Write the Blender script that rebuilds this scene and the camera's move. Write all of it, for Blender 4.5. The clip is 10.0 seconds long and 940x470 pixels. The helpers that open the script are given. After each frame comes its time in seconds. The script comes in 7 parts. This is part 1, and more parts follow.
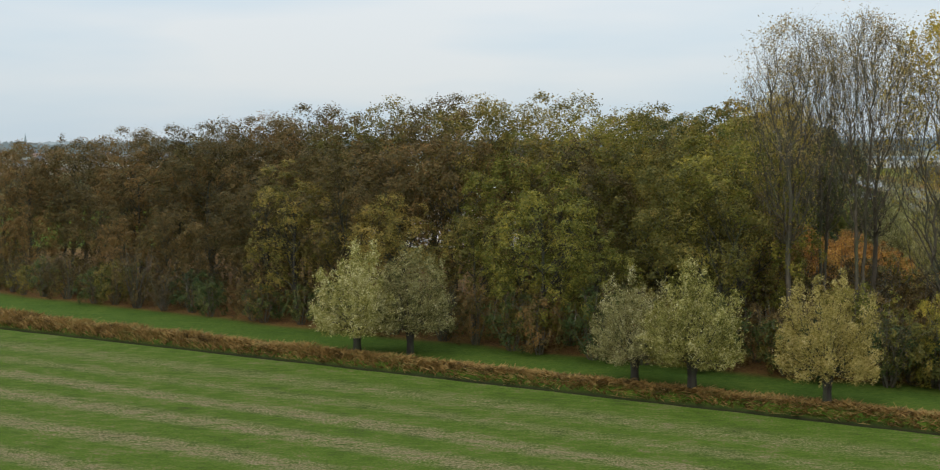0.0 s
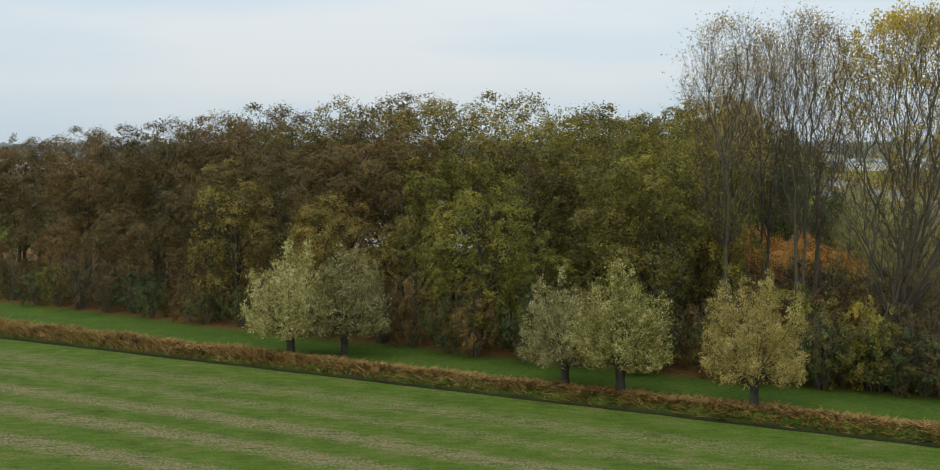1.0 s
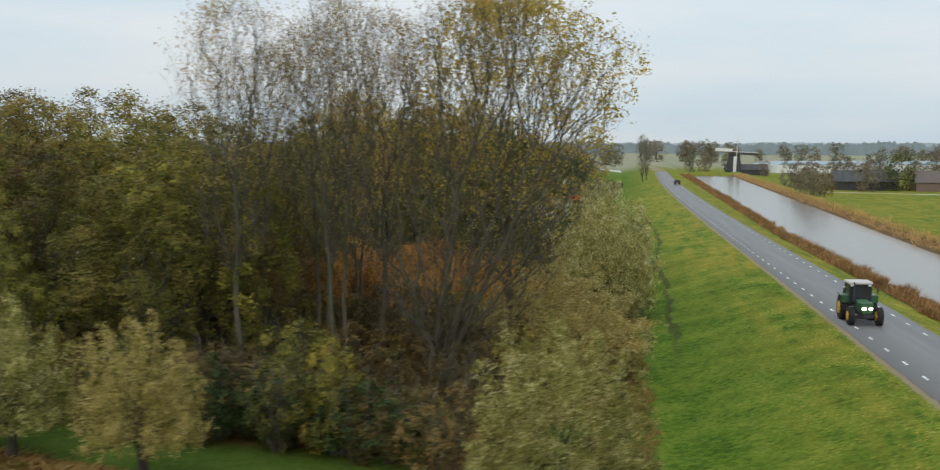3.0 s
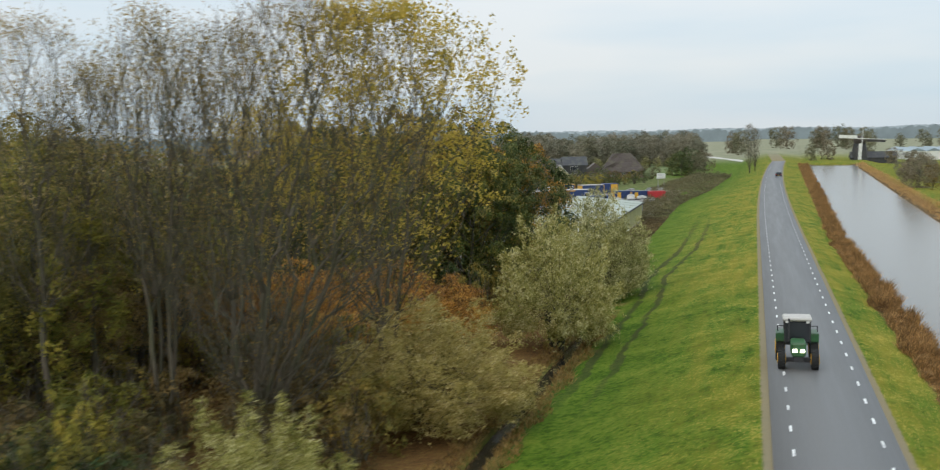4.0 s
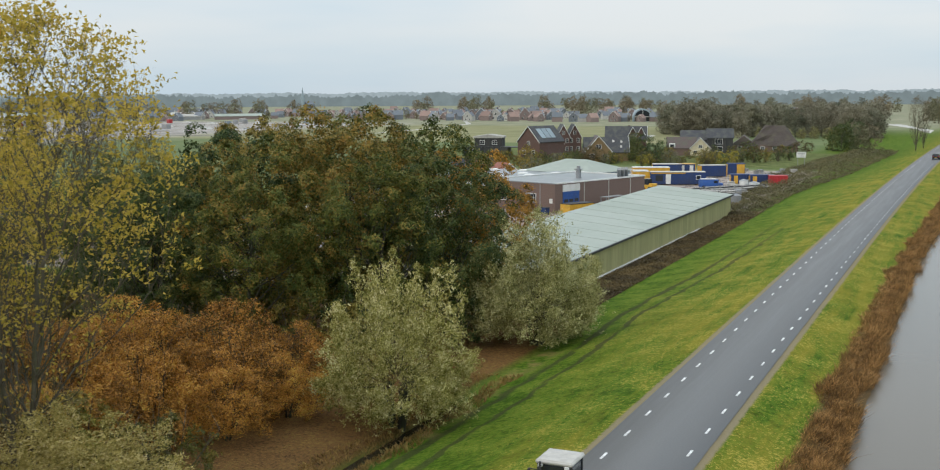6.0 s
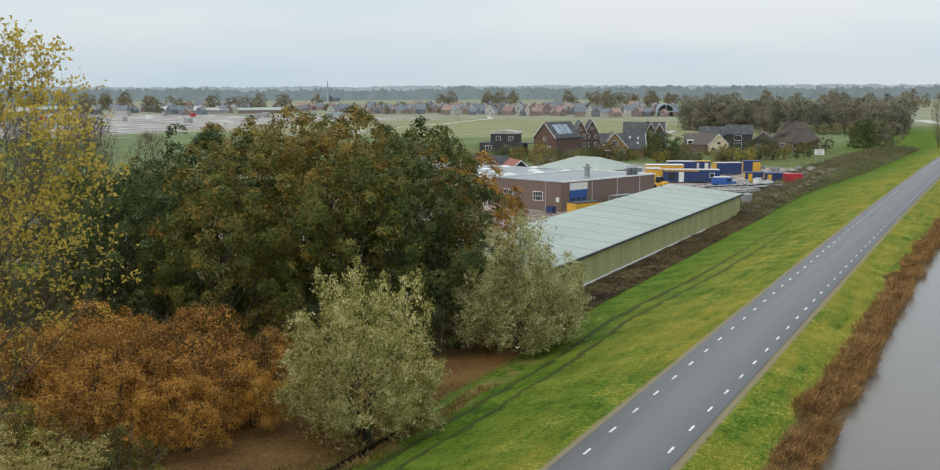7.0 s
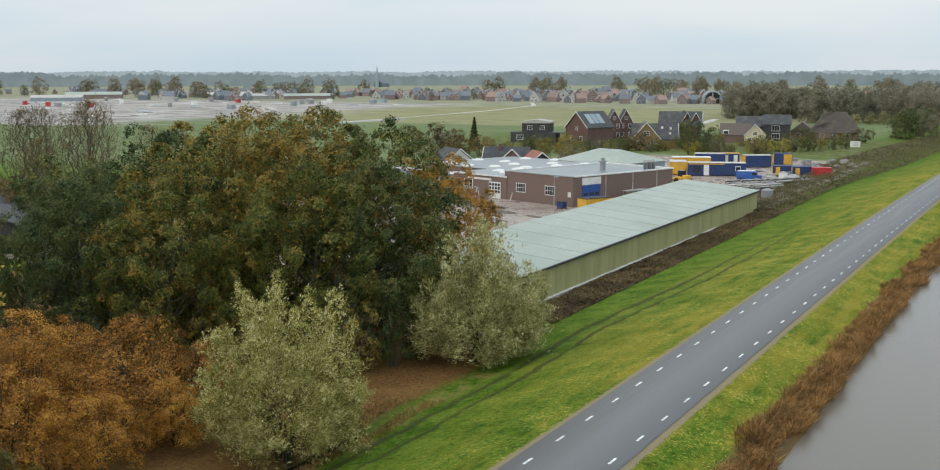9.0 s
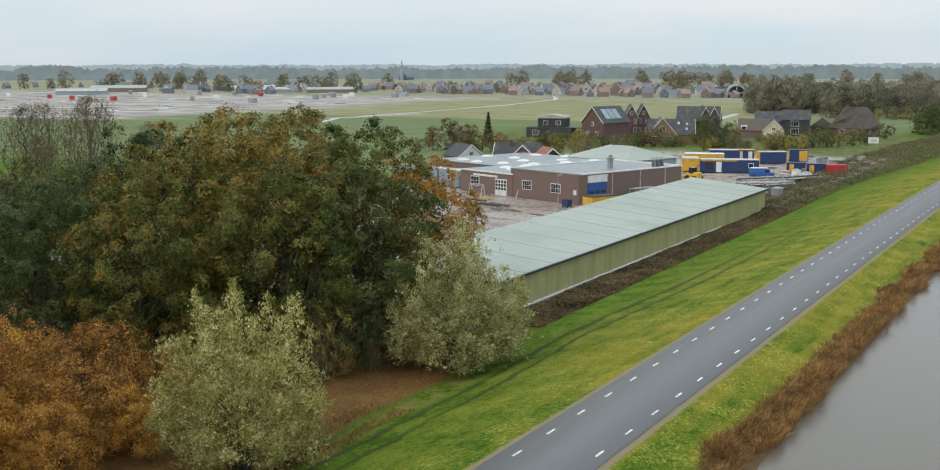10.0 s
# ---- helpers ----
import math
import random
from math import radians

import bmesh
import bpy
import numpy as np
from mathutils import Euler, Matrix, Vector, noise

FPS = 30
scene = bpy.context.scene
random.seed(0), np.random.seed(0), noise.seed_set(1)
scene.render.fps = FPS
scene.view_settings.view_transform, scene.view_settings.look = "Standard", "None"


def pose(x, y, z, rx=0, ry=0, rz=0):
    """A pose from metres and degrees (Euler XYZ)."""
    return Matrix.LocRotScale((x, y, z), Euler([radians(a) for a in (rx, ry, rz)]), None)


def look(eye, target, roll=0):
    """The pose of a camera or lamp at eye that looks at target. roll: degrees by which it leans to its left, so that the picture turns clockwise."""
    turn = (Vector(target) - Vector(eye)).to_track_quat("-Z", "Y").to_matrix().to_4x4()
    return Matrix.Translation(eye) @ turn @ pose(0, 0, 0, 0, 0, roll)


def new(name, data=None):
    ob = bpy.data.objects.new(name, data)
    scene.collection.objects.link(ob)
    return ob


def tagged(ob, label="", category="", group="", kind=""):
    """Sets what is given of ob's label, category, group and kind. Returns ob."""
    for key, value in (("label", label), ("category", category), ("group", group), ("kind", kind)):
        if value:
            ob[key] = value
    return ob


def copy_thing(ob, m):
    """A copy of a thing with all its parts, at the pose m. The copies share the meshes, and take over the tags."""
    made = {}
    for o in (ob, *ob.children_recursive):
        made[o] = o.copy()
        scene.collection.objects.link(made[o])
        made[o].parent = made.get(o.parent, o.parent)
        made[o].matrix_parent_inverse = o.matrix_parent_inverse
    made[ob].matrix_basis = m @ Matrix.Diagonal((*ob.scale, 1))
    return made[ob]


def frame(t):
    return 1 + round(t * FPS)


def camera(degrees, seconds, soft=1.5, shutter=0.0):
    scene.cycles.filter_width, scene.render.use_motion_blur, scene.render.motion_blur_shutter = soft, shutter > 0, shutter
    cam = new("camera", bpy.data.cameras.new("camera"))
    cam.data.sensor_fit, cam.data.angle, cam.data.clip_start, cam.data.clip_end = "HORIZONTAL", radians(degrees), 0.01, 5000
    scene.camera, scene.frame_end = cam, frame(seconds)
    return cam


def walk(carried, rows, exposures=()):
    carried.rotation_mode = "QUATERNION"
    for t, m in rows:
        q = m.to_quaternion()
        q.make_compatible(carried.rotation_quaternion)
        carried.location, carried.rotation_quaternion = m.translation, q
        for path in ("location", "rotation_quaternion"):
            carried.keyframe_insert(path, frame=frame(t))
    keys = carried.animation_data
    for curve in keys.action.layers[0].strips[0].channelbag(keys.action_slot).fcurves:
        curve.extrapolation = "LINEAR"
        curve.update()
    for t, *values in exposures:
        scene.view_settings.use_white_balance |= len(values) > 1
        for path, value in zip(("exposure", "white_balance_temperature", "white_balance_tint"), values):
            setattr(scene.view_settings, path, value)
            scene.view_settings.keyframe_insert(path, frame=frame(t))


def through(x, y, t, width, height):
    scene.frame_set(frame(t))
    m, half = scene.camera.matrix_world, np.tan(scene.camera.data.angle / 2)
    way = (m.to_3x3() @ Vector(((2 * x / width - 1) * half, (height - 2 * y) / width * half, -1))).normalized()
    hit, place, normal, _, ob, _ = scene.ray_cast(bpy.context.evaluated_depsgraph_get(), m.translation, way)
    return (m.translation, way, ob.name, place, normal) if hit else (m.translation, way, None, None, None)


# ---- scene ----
cam = camera(45.0, 10.0, soft=1.1, shutter=0.4)
PATH = [
    (0, (-48.217, -27.564, 11.488), (-48.515, -25.592, 11.327), -0.2),
    (0.5, (-46.643, -26.811, 11.354), (-46.927, -24.838, 11.195), -0.1),
    (1, (-44.756, -25.978, 11.265), (-45.035, -24.004, 11.108), -0.1),
    (1.5, (-43.019, -25.325, 11.402), (-43.29, -23.35, 11.242), -0.1),
    (1.55, (-42.77, -25.194, 11.392), (-43.039, -23.218, 11.233), -0.1),
    (2, (-34.705, -20.949, 11.07), (-34.921, -18.965, 10.929), 0.0),
    (2.5, (-26.271, -15.516, 11.428), (-26.456, -13.529, 11.297), -0.1),
    (2.7, (-23.017, -13.137, 11.405), (-23.21, -11.152, 11.262), -0.0),
    (3.8, (-6.287, -2.039, 13.114), (-6.726, -0.095, 12.942), -0.6),
    (4, (-3.7, 0.792, 13.353), (-4.185, 2.724, 13.179), -1.0),
    (4.5, (2.236, 9.33, 14.697), (1.636, 11.227, 14.498), -0.6),
    (5, (8.105, 17.663, 16.043), (7.394, 19.518, 15.819), -0.2),
    (5.36, (12.432, 23.67, 17.045), (11.643, 25.492, 16.804), -0.3),
    (5.5, (12.758, 24.122, 17.121), (11.963, 25.941, 16.878), -0.3),
    (6, (13.969, 25.765, 17.421), (13.152, 27.573, 17.173), -0.3),
    (6.5, (15.179, 27.407, 17.722), (14.342, 29.205, 17.469), -0.2),
    (7, (16.39, 29.05, 18.023), (15.531, 30.837, 17.764), -0.2),
    (7.5, (17.573, 30.694, 18.356), (16.694, 32.471, 18.089), -0.1),
    (8, (18.847, 32.199, 18.684), (17.948, 33.964, 18.41), -0.1),
    (8.5, (20.073, 33.856, 18.964), (19.152, 35.61, 18.684), -0.1),
    (9, (21.27, 35.59, 19.218), (20.329, 37.332, 18.933), -0.1),
    (9.5, (22.437, 37.33, 19.467), (21.475, 39.06, 19.176), -0.1),
    (10, (23.658, 38.907, 19.774), (22.677, 40.624, 19.477), -0.1),
]
walk(cam, [(t, look(eye, target, roll)) for t, eye, target, roll in PATH], [(0, -0.06), (2.6, -0.08), (4, 0.03), (6, 0.0), (8, 0.02), (10, 0.06)])

# ---- light: overcast autumn day ----
world = bpy.data.worlds.new("overcast")
scene.world = world
world.use_nodes = True
wn, wl = world.node_tree.nodes, world.node_tree.links
wn.clear()
w_out = wn.new("ShaderNodeOutputWorld")
w_bg = wn.new("ShaderNodeBackground")
w_sky = wn.new("ShaderNodeTexSky")
w_sky.sky_type, w_sky.sun_disc = "NISHITA", False
w_sky.sun_elevation, w_sky.sun_rotation = radians(32), radians(200)
w_tc = wn.new("ShaderNodeTexCoord")
w_map = wn.new("ShaderNodeMapping")
w_map.inputs["Scale"].default_value = (1.2, 1.2, 7.0)
w_noise = wn.new("ShaderNodeTexNoise")
w_noise.inputs["Scale"].default_value, w_noise.inputs["Detail"].default_value = 1.6, 4
w_ramp = wn.new("ShaderNodeValToRGB")
w_ramp.color_ramp.elements[0].position, w_ramp.color_ramp.elements[0].color = 0.36, (0.6, 0.73, 0.83, 1)
w_ramp.color_ramp.elements[1].position, w_ramp.color_ramp.elements[1].color = 0.62, (0.78, 0.82, 0.845, 1)
w_gain = wn.new("ShaderNodeMix")
w_gain.data_type, w_gain.blend_type = "RGBA", "MULTIPLY"
w_gain.inputs[0].default_value = 1.0
w_gain.inputs[7].default_value = (0.1, 0.1, 0.1, 1)
w_mix = wn.new("ShaderNodeMix")
w_mix.data_type = "RGBA"
w_mix.inputs[0].default_value = 0.9
wl.new(w_tc.outputs["Generated"], w_map.inputs["Vector"])
wl.new(w_map.outputs[0], w_noise.inputs["Vector"])
wl.new(w_noise.outputs["Fac"], w_ramp.inputs[0])
wl.new(w_sky.outputs[0], w_gain.inputs[6])
wl.new(w_gain.outputs[2], w_mix.inputs[6])
wl.new(w_ramp.outputs[0], w_mix.inputs[7])
w_sep = wn.new("ShaderNodeSeparateXYZ")
w_up = wn.new("ShaderNodeMath")
w_up.operation, w_up.use_clamp = "MAXIMUM", False
w_up.inputs[1].default_value = 0.0
w_cie = wn.new("ShaderNodeMath")
w_cie.operation = "MULTIPLY_ADD"
w_cie.inputs[1].default_value, w_cie.inputs[2].default_value = 0.95, 0.95
wl.new(w_tc.outputs["Generated"], w_sep.inputs[0])
wl.new(w_sep.outputs["Z"], w_up.inputs[0])
wl.new(w_up.outputs[0], w_cie.inputs[0])
wl.new(w_mix.outputs[2], w_bg.inputs[0])
wl.new(w_cie.outputs[0], w_bg.inputs[1])
wl.new(w_bg.outputs[0], w_out.inputs[0])

sun = new("sun", bpy.data.lights.new("sun", "SUN"))
sun.data.energy, sun.data.angle, sun.data.color = 0.8, radians(30), (1.0, 0.85, 0.66)
sun.matrix_world = look((0, 0, 100), (30, 90, 20))


# ---- materials ----
def nodes_of(name):
    m = bpy.data.materials.new(name)
    m.use_nodes = True
    return m, m.node_tree.nodes, m.node_tree.links


def ramp(nd, stops):
    r = nd.new("ShaderNodeValToRGB")
    e = r.color_ramp.elements
    while len(e) < len(stops):
        e.new(0.5)
    for k, (p, c) in enumerate(stops):
        e[k].position, e[k].color = p, (*c, 1)
    return r


def noise_of(nd, ln, scale, detail=5.0, coord=None, rough=0.6):
    n = nd.new("ShaderNodeTexNoise")
    n.inputs["Scale"].default_value, n.inputs["Detail"].default_value = scale, detail
    n.inputs["Roughness"].default_value = rough
    if coord is not None:
        ln.new(coord, n.inputs["Vector"])
    return n


def math_of(nd, ln, op, a, b=None, c=None):
    n = nd.new("ShaderNodeMath")
    n.operation = op
    for k, v in enumerate((a, b, c)):
        if v is None:
            continue
        if isinstance(v, (int, float)):
            n.inputs[k].default_value = v
        else:
            ln.new(v, n.inputs[k])
    return n.outputs[0]


def mix_of(nd, ln, fac, a, b, blend="MIX"):
    n = nd.new("ShaderNodeMix")
    n.data_type, n.blend_type = "RGBA", blend
    for sock, v in ((n.inputs[0], fac), (n.inputs[6], a), (n.inputs[7], b)):
        if isinstance(v, (int, float)):
            sock.default_value = v
        elif isinstance(v, tuple):
            sock.default_value = (*v, 1)
        else:
            ln.new(v, sock)
    return n.outputs[2]


def surface(name, c1, c2, scale=3.0, rough=0.8, bump=0.3, stain=None, stain_scale=0.4, metal=0.0, bump_dist=0.02, stretch=None, spread=0.12):
    """A plain weathered surface: grain, larger stains, a little relief, and a shift of tone from object to object."""
    m, nd, ln = nodes_of(name)
    b = nd["Principled BSDF"]
    tc = nd.new("ShaderNodeTexCoord")
    co = tc.outputs["Object"]
    if stretch:
        mp = nd.new("ShaderNodeMapping")
        mp.inputs["Scale"].default_value = stretch
        ln.new(co, mp.inputs["Vector"])
        co = mp.outputs[0]
    n1 = noise_of(nd, ln, scale, 6, co)
    n2 = noise_of(nd, ln, stain_scale, 4, co)
    r1 = ramp(nd, [(0.3, c1), (0.7, c2)])
    ln.new(n1.outputs["Fac"], r1.inputs[0])
    col = r1.outputs[0]
    if stain:
        r2 = ramp(nd, [(0.45, (0, 0, 0)), (0.7, (1, 1, 1))])
        ln.new(n2.outputs["Fac"], r2.inputs[0])
        col = mix_of(nd, ln, r2.outputs[0], col, stain)
    info = nd.new("ShaderNodeObjectInfo")
    hsv = nd.new("ShaderNodeHueSaturation")
    ln.new(math_of(nd, ln, "MULTIPLY_ADD", info.outputs["Random"], spread * 2, 1 - spread), hsv.inputs["Value"])
    ln.new(col, hsv.inputs["Color"])
    ln.new(hsv.outputs[0], b.inputs["Base Color"])
    b.inputs["Roughness"].default_value, b.inputs["Metallic"].default_value = rough, metal
    if bump:
        bp = nd.new("ShaderNodeBump")
        bp.inputs["Strength"].default_value, bp.inputs["Distance"].default_value = bump, bump_dist
        ln.new(n1.outputs["Fac"], bp.inputs["Height"])
        ln.new(bp.outputs[0], b.inputs["Normal"])
    return m


def foliage(name, stops, through=0.2, rough=0.55, clump=0.35, spread=0.25, grain=0.55):
    """Leaves: the tone differs from leaf to leaf, from clump to clump and from plant to plant."""
    m, nd, ln = nodes_of(name)
    b = nd["Principled BSDF"]
    geo = nd.new("ShaderNodeNewGeometry")
    info = nd.new("ShaderNodeObjectInfo")
    tc = nd.new("ShaderNodeTexCoord")
    n = noise_of(nd, ln, clump, 3, tc.outputs["Object"])
    a = math_of(nd, ln, "MULTIPLY_ADD", geo.outputs["Random Per Island"], grain * 0.7, -grain * 0.35)
    a = math_of(nd, ln, "ADD", a, math_of(nd, ln, "MULTIPLY_ADD", n.outputs["Fac"], 1.5, -0.25))
    sprig = noise_of(nd, ln, clump * 5, 2, tc.outputs["Object"])
    a = math_of(nd, ln, "ADD", a, math_of(nd, ln, "MULTIPLY_ADD", sprig.outputs["Fac"], 1.3, -0.65))
    a = math_of(nd, ln, "ADD", a, math_of(nd, ln, "MULTIPLY_ADD", info.outputs["Random"], spread * 2, -spread))
    r = ramp(nd, [(p, tuple(v * k for v, k in zip(c, (0.82, 0.75, 0.66)))) for p, c in stops])
    ln.new(a, r.inputs[0])
    ln.new(r.outputs[0], b.inputs["Base Color"])
    b.inputs["Roughness"].default_value = rough
    b.inputs["Specular IOR Level"].default_value = 0.15
    t = nd.new("ShaderNodeBsdfTranslucent")
    ln.new(r.outputs[0], t.inputs[0])
    mx = nd.new("ShaderNodeMixShader")
    mx.inputs[0].default_value = through
    ln.new(b.outputs[0], mx.inputs[1])
    ln.new(t.outputs[0], mx.inputs[2])
    ln.new(mx.outputs[0], nd["Material Output"].inputs[0])
    return m


BARK = surface("bark", (0.024, 0.02, 0.015), (0.06, 0.052, 0.038), 6, 0.9, 0.6, (0.06, 0.075, 0.035), 1.2, stretch=(1, 1, 0.25))
BARK_GREY = surface("grey-brown bark", (0.07, 0.058, 0.04), (0.155, 0.128, 0.09), 6, 0.9, 0.5, (0.075, 0.085, 0.04), 1.2, stretch=(1, 1, 0.25))
LEAF_TAN = foliage("last tan leaves", [(0.1, (0.22, 0.18, 0.07)), (0.5, (0.4, 0.32, 0.13)), (1, (0.58, 0.47, 0.22))])
LEAF_GOLDTAN = foliage("thin golden leaves", [(0.1, (0.17, 0.13, 0.05)), (0.5, (0.32, 0.235, 0.08)), (1, (0.47, 0.35, 0.12))], through=0.45)
LEAF_CLUMP = foliage("olive and rust leaves", [(0.05, (0.035, 0.068, 0.018)), (0.4, (0.1, 0.14, 0.032)), (0.6, (0.17, 0.185, 0.044)), (0.85, (0.3, 0.25, 0.062)), (1, (0.4, 0.23, 0.058))], clump=0.25, grain=0.8, spread=0.12)
LEAF_OLIVE = foliage("olive leaves", [(0.1, (0.088, 0.1, 0.026)), (0.45, (0.2, 0.192, 0.05)), (0.75, (0.34, 0.28, 0.072)), (1, (0.48, 0.355, 0.1))])
LEAF_MIXED = foliage("mottled rust and green leaves", [(0.05, (0.05, 0.07, 0.02)), (0.35, (0.145, 0.145, 0.038)), (0.6, (0.28, 0.225, 0.055)), (1, (0.47, 0.3, 0.08))], clump=0.3, grain=0.8, spread=0.1)
LEAF_RUST = foliage("rust and olive leaves", [(0.05, (0.1, 0.085, 0.024)), (0.35, (0.28, 0.19, 0.04)), (0.6, (0.52, 0.29, 0.055)), (1, (0.68, 0.39, 0.075))], clump=0.3, grain=0.8, spread=0.12)
LEAF_YELLOWGREEN = foliage("yellow-green leaves", [(0.1, (0.11, 0.135, 0.028)), (0.5, (0.28, 0.28, 0.056)), (0.8, (0.45, 0.395, 0.075)), (1, (0.62, 0.49, 0.105))])
LEAF_RUSSET = foliage("russet leaves", [(0.1, (0.07, 0.068, 0.03)), (0.45, (0.15, 0.125, 0.048)), (0.75, (0.23, 0.16, 0.06)), (1, (0.31, 0.19, 0.07))])
LEAF_DARK = foliage("dark green leaves", [(0.05, (0.03, 0.06, 0.022)), (0.45, (0.075, 0.122, 0.042)), (0.75, (0.145, 0.18, 0.06)), (1, (0.27, 0.24, 0.08))], grain=0.75)
LEAF_ORANGE = foliage("orange-brown leaves", [(0.0, (0.09, 0.065, 0.025)), (0.3, (0.36, 0.19, 0.05)), (0.6, (0.62, 0.325, 0.07)), (0.8, (0.74, 0.425, 0.095)), (1, (0.72, 0.53, 0.11))], clump=0.6, grain=0.8)
LEAF_YELLOW = foliage("yellow leaves", [(0.1, (0.2, 0.18, 0.045)), (0.4, (0.42, 0.37, 0.07)), (0.7, (0.63, 0.525, 0.1)), (1, (0.82, 0.65, 0.16))], through=0.5, grain=0.8)
LEAF_BROWN = foliage("brown shrub leaves", [(0.1, (0.085, 0.068, 0.03)), (0.5, (0.185, 0.142, 0.058)), (0.8, (0.29, 0.22, 0.085)), (1, (0.4, 0.285, 0.11))])
LEAF_SILVER = foliage("silvery willow leaves", [(0.0, (0.06, 0.07, 0.024)), (0.3, (0.2, 0.205, 0.08)), (0.6, (0.46, 0.455, 0.215)), (0.95, (0.88, 0.87, 0.62))], clump=1.1, spread=0.1, grain=0.4)
LEAF_BUSHWILLOW = foliage("creamy willow leaves", [(0.0, (0.06, 0.075, 0.018)), (0.3, (0.225, 0.24, 0.058)), (0.56, (0.51, 0.505, 0.18)), (0.88, (0.97, 0.96, 0.62))], clump=1.1, spread=0.1, grain=0.4)
LEAF_GREYWILLOW = foliage("grey-green willow leaves", [(0.0, (0.062, 0.078, 0.026)), (0.28, (0.23, 0.25, 0.09)), (0.54, (0.5, 0.52, 0.235)), (0.88, (0.93, 0.96, 0.65))], clump=1.1, spread=0.1, grain=0.4)
LEAF_GOLDWILLOW = foliage("golden willow leaves", [(0.0, (0.15, 0.14, 0.04)), (0.35, (0.36, 0.325, 0.095)), (0.65, (0.6, 0.53, 0.21)), (1, (0.82, 0.73, 0.42))], clump=1.1, spread=0.1, grain=0.4)
REED = foliage("dry reed", [(0.1, (0.17, 0.11, 0.05)), (0.4, (0.42, 0.26, 0.11)), (0.7, (0.7, 0.44, 0.19)), (1, (0.9, 0.64, 0.32))], through=0.25, clump=0.9, grain=0.9)
DRYGRASS = foliage("dry bank grass", [(0.1, (0.09, 0.068, 0.028)), (0.4, (0.24, 0.17, 0.064)), (0.7, (0.45, 0.3, 0.115)), (1, (0.27, 0.24, 0.08))], through=0.2, clump=0.3)


# ---- helpers for meshes ----
def mesh_np(name, V, F):
    """A mesh from arrays of vertices and of equal-sided faces."""
    me = bpy.data.meshes.new(name)
    V, F = np.asarray(V, np.float32), np.asarray(F, np.int32)
    k = F.shape[1]
    me.vertices.add(len(V))
    me.vertices.foreach_set("co", V.ravel())
    me.loops.add(F.size)
    me.loops.foreach_set("vertex_index", F.ravel())
    me.polygons.add(len(F))
    me.polygons.foreach_set("loop_start", np.arange(0, F.size, k, dtype=np.int32))
    me.polygons.foreach_set("loop_total", np.full(len(F), k, np.int32))
    me.update(calc_edges=True)
    return me


def part(name, data, material, parent=None, label="", at=None):
    """Links a bmesh or a mesh as one object under its thing."""
    if isinstance(data, bmesh.types.BMesh):
        me = bpy.data.meshes.new(name)
        data.to_mesh(me)
        data.free()
    else:
        me = data
    if not me.materials:
        me.materials.append(material)
    ob = new(name, me)
    if parent is not None:
        ob.parent = parent
    if at is not None:
        ob.matrix_basis = at
    if label:
        ob["label"] = label
    return ob


def block(bm, cx, cy, cz, sx, sy, sz, turn=0.0, bevel=0.0):
    """A box by its centre and size, turned by degrees about z, with edges eased by bevel."""
    made = bmesh.ops.create_cube(bm, size=1.0, matrix=pose(cx, cy, cz, 0, 0, turn) @ Matrix.Diagonal((sx, sy, sz, 1)))
    if bevel:
        edges = list({e for v in made["verts"] for e in v.link_edges})
        bmesh.ops.bevel(bm, geom=edges, offset=bevel, segments=1, affect="EDGES")
    return bm


def boxes(*rows, bevel=0.0):
    bm = bmesh.new()
    for r in rows:
        block(bm, *r, bevel=bevel)
    return bm


def prism(profile, y0, y1):
    """A profile of (x, z) pulled along y."""
    bm = bmesh.new()
    a = [bm.verts.new((x, y0, z)) for x, z in profile]
    b = [bm.verts.new((x, y1, z)) for x, z in profile]
    n = len(profile)
    bm.faces.new(a)
    bm.faces.new(b[::-1])
    for k in range(n):
        bm.faces.new((a[k], b[k], b[(k + 1) % n], a[(k + 1) % n]))
    bmesh.ops.recalc_face_normals(bm, faces=bm.faces)
    return bm


# ---- the lie of the land (road crown at z 0, polder at -3) ----
def road_x(y):
    return -0.3 + 5.3e-5 * np.maximum(0, np.asarray(y, float) - 150) ** 2 * (np.asarray(y) < 520) + (np.asarray(y) >= 520) * 7.3


def toe_x(y):
    return np.interp(y, [-100, 60, 88, 125, 256, 325, 409, 600, 5000], [-14.5, -14.5, -15.2, -19.6, -20.4, -15.5, -12.5, -10, -10])


def verge_x(y):
    return 5.2 + np.maximum(0, np.asarray(y, float) - 150) * 0.024


def shore_x(y):
    return 7.35 + np.maximum(0, np.asarray(y, float) - 160) * 0.03


def far_shore_x(y):
    return 22 + (np.asarray(y, float) - 100) * 0.04


def ditch_v(x, y):
    """Metres beyond the field ditch, towards the wood."""
    return (x + 57.9) * 0.350 + (y - 40.5) * 0.937


def smooth(a, b, v):
    t = np.clip((v - a) / (b - a), 0, 1)
    return t * t * (3 - 2 * t)


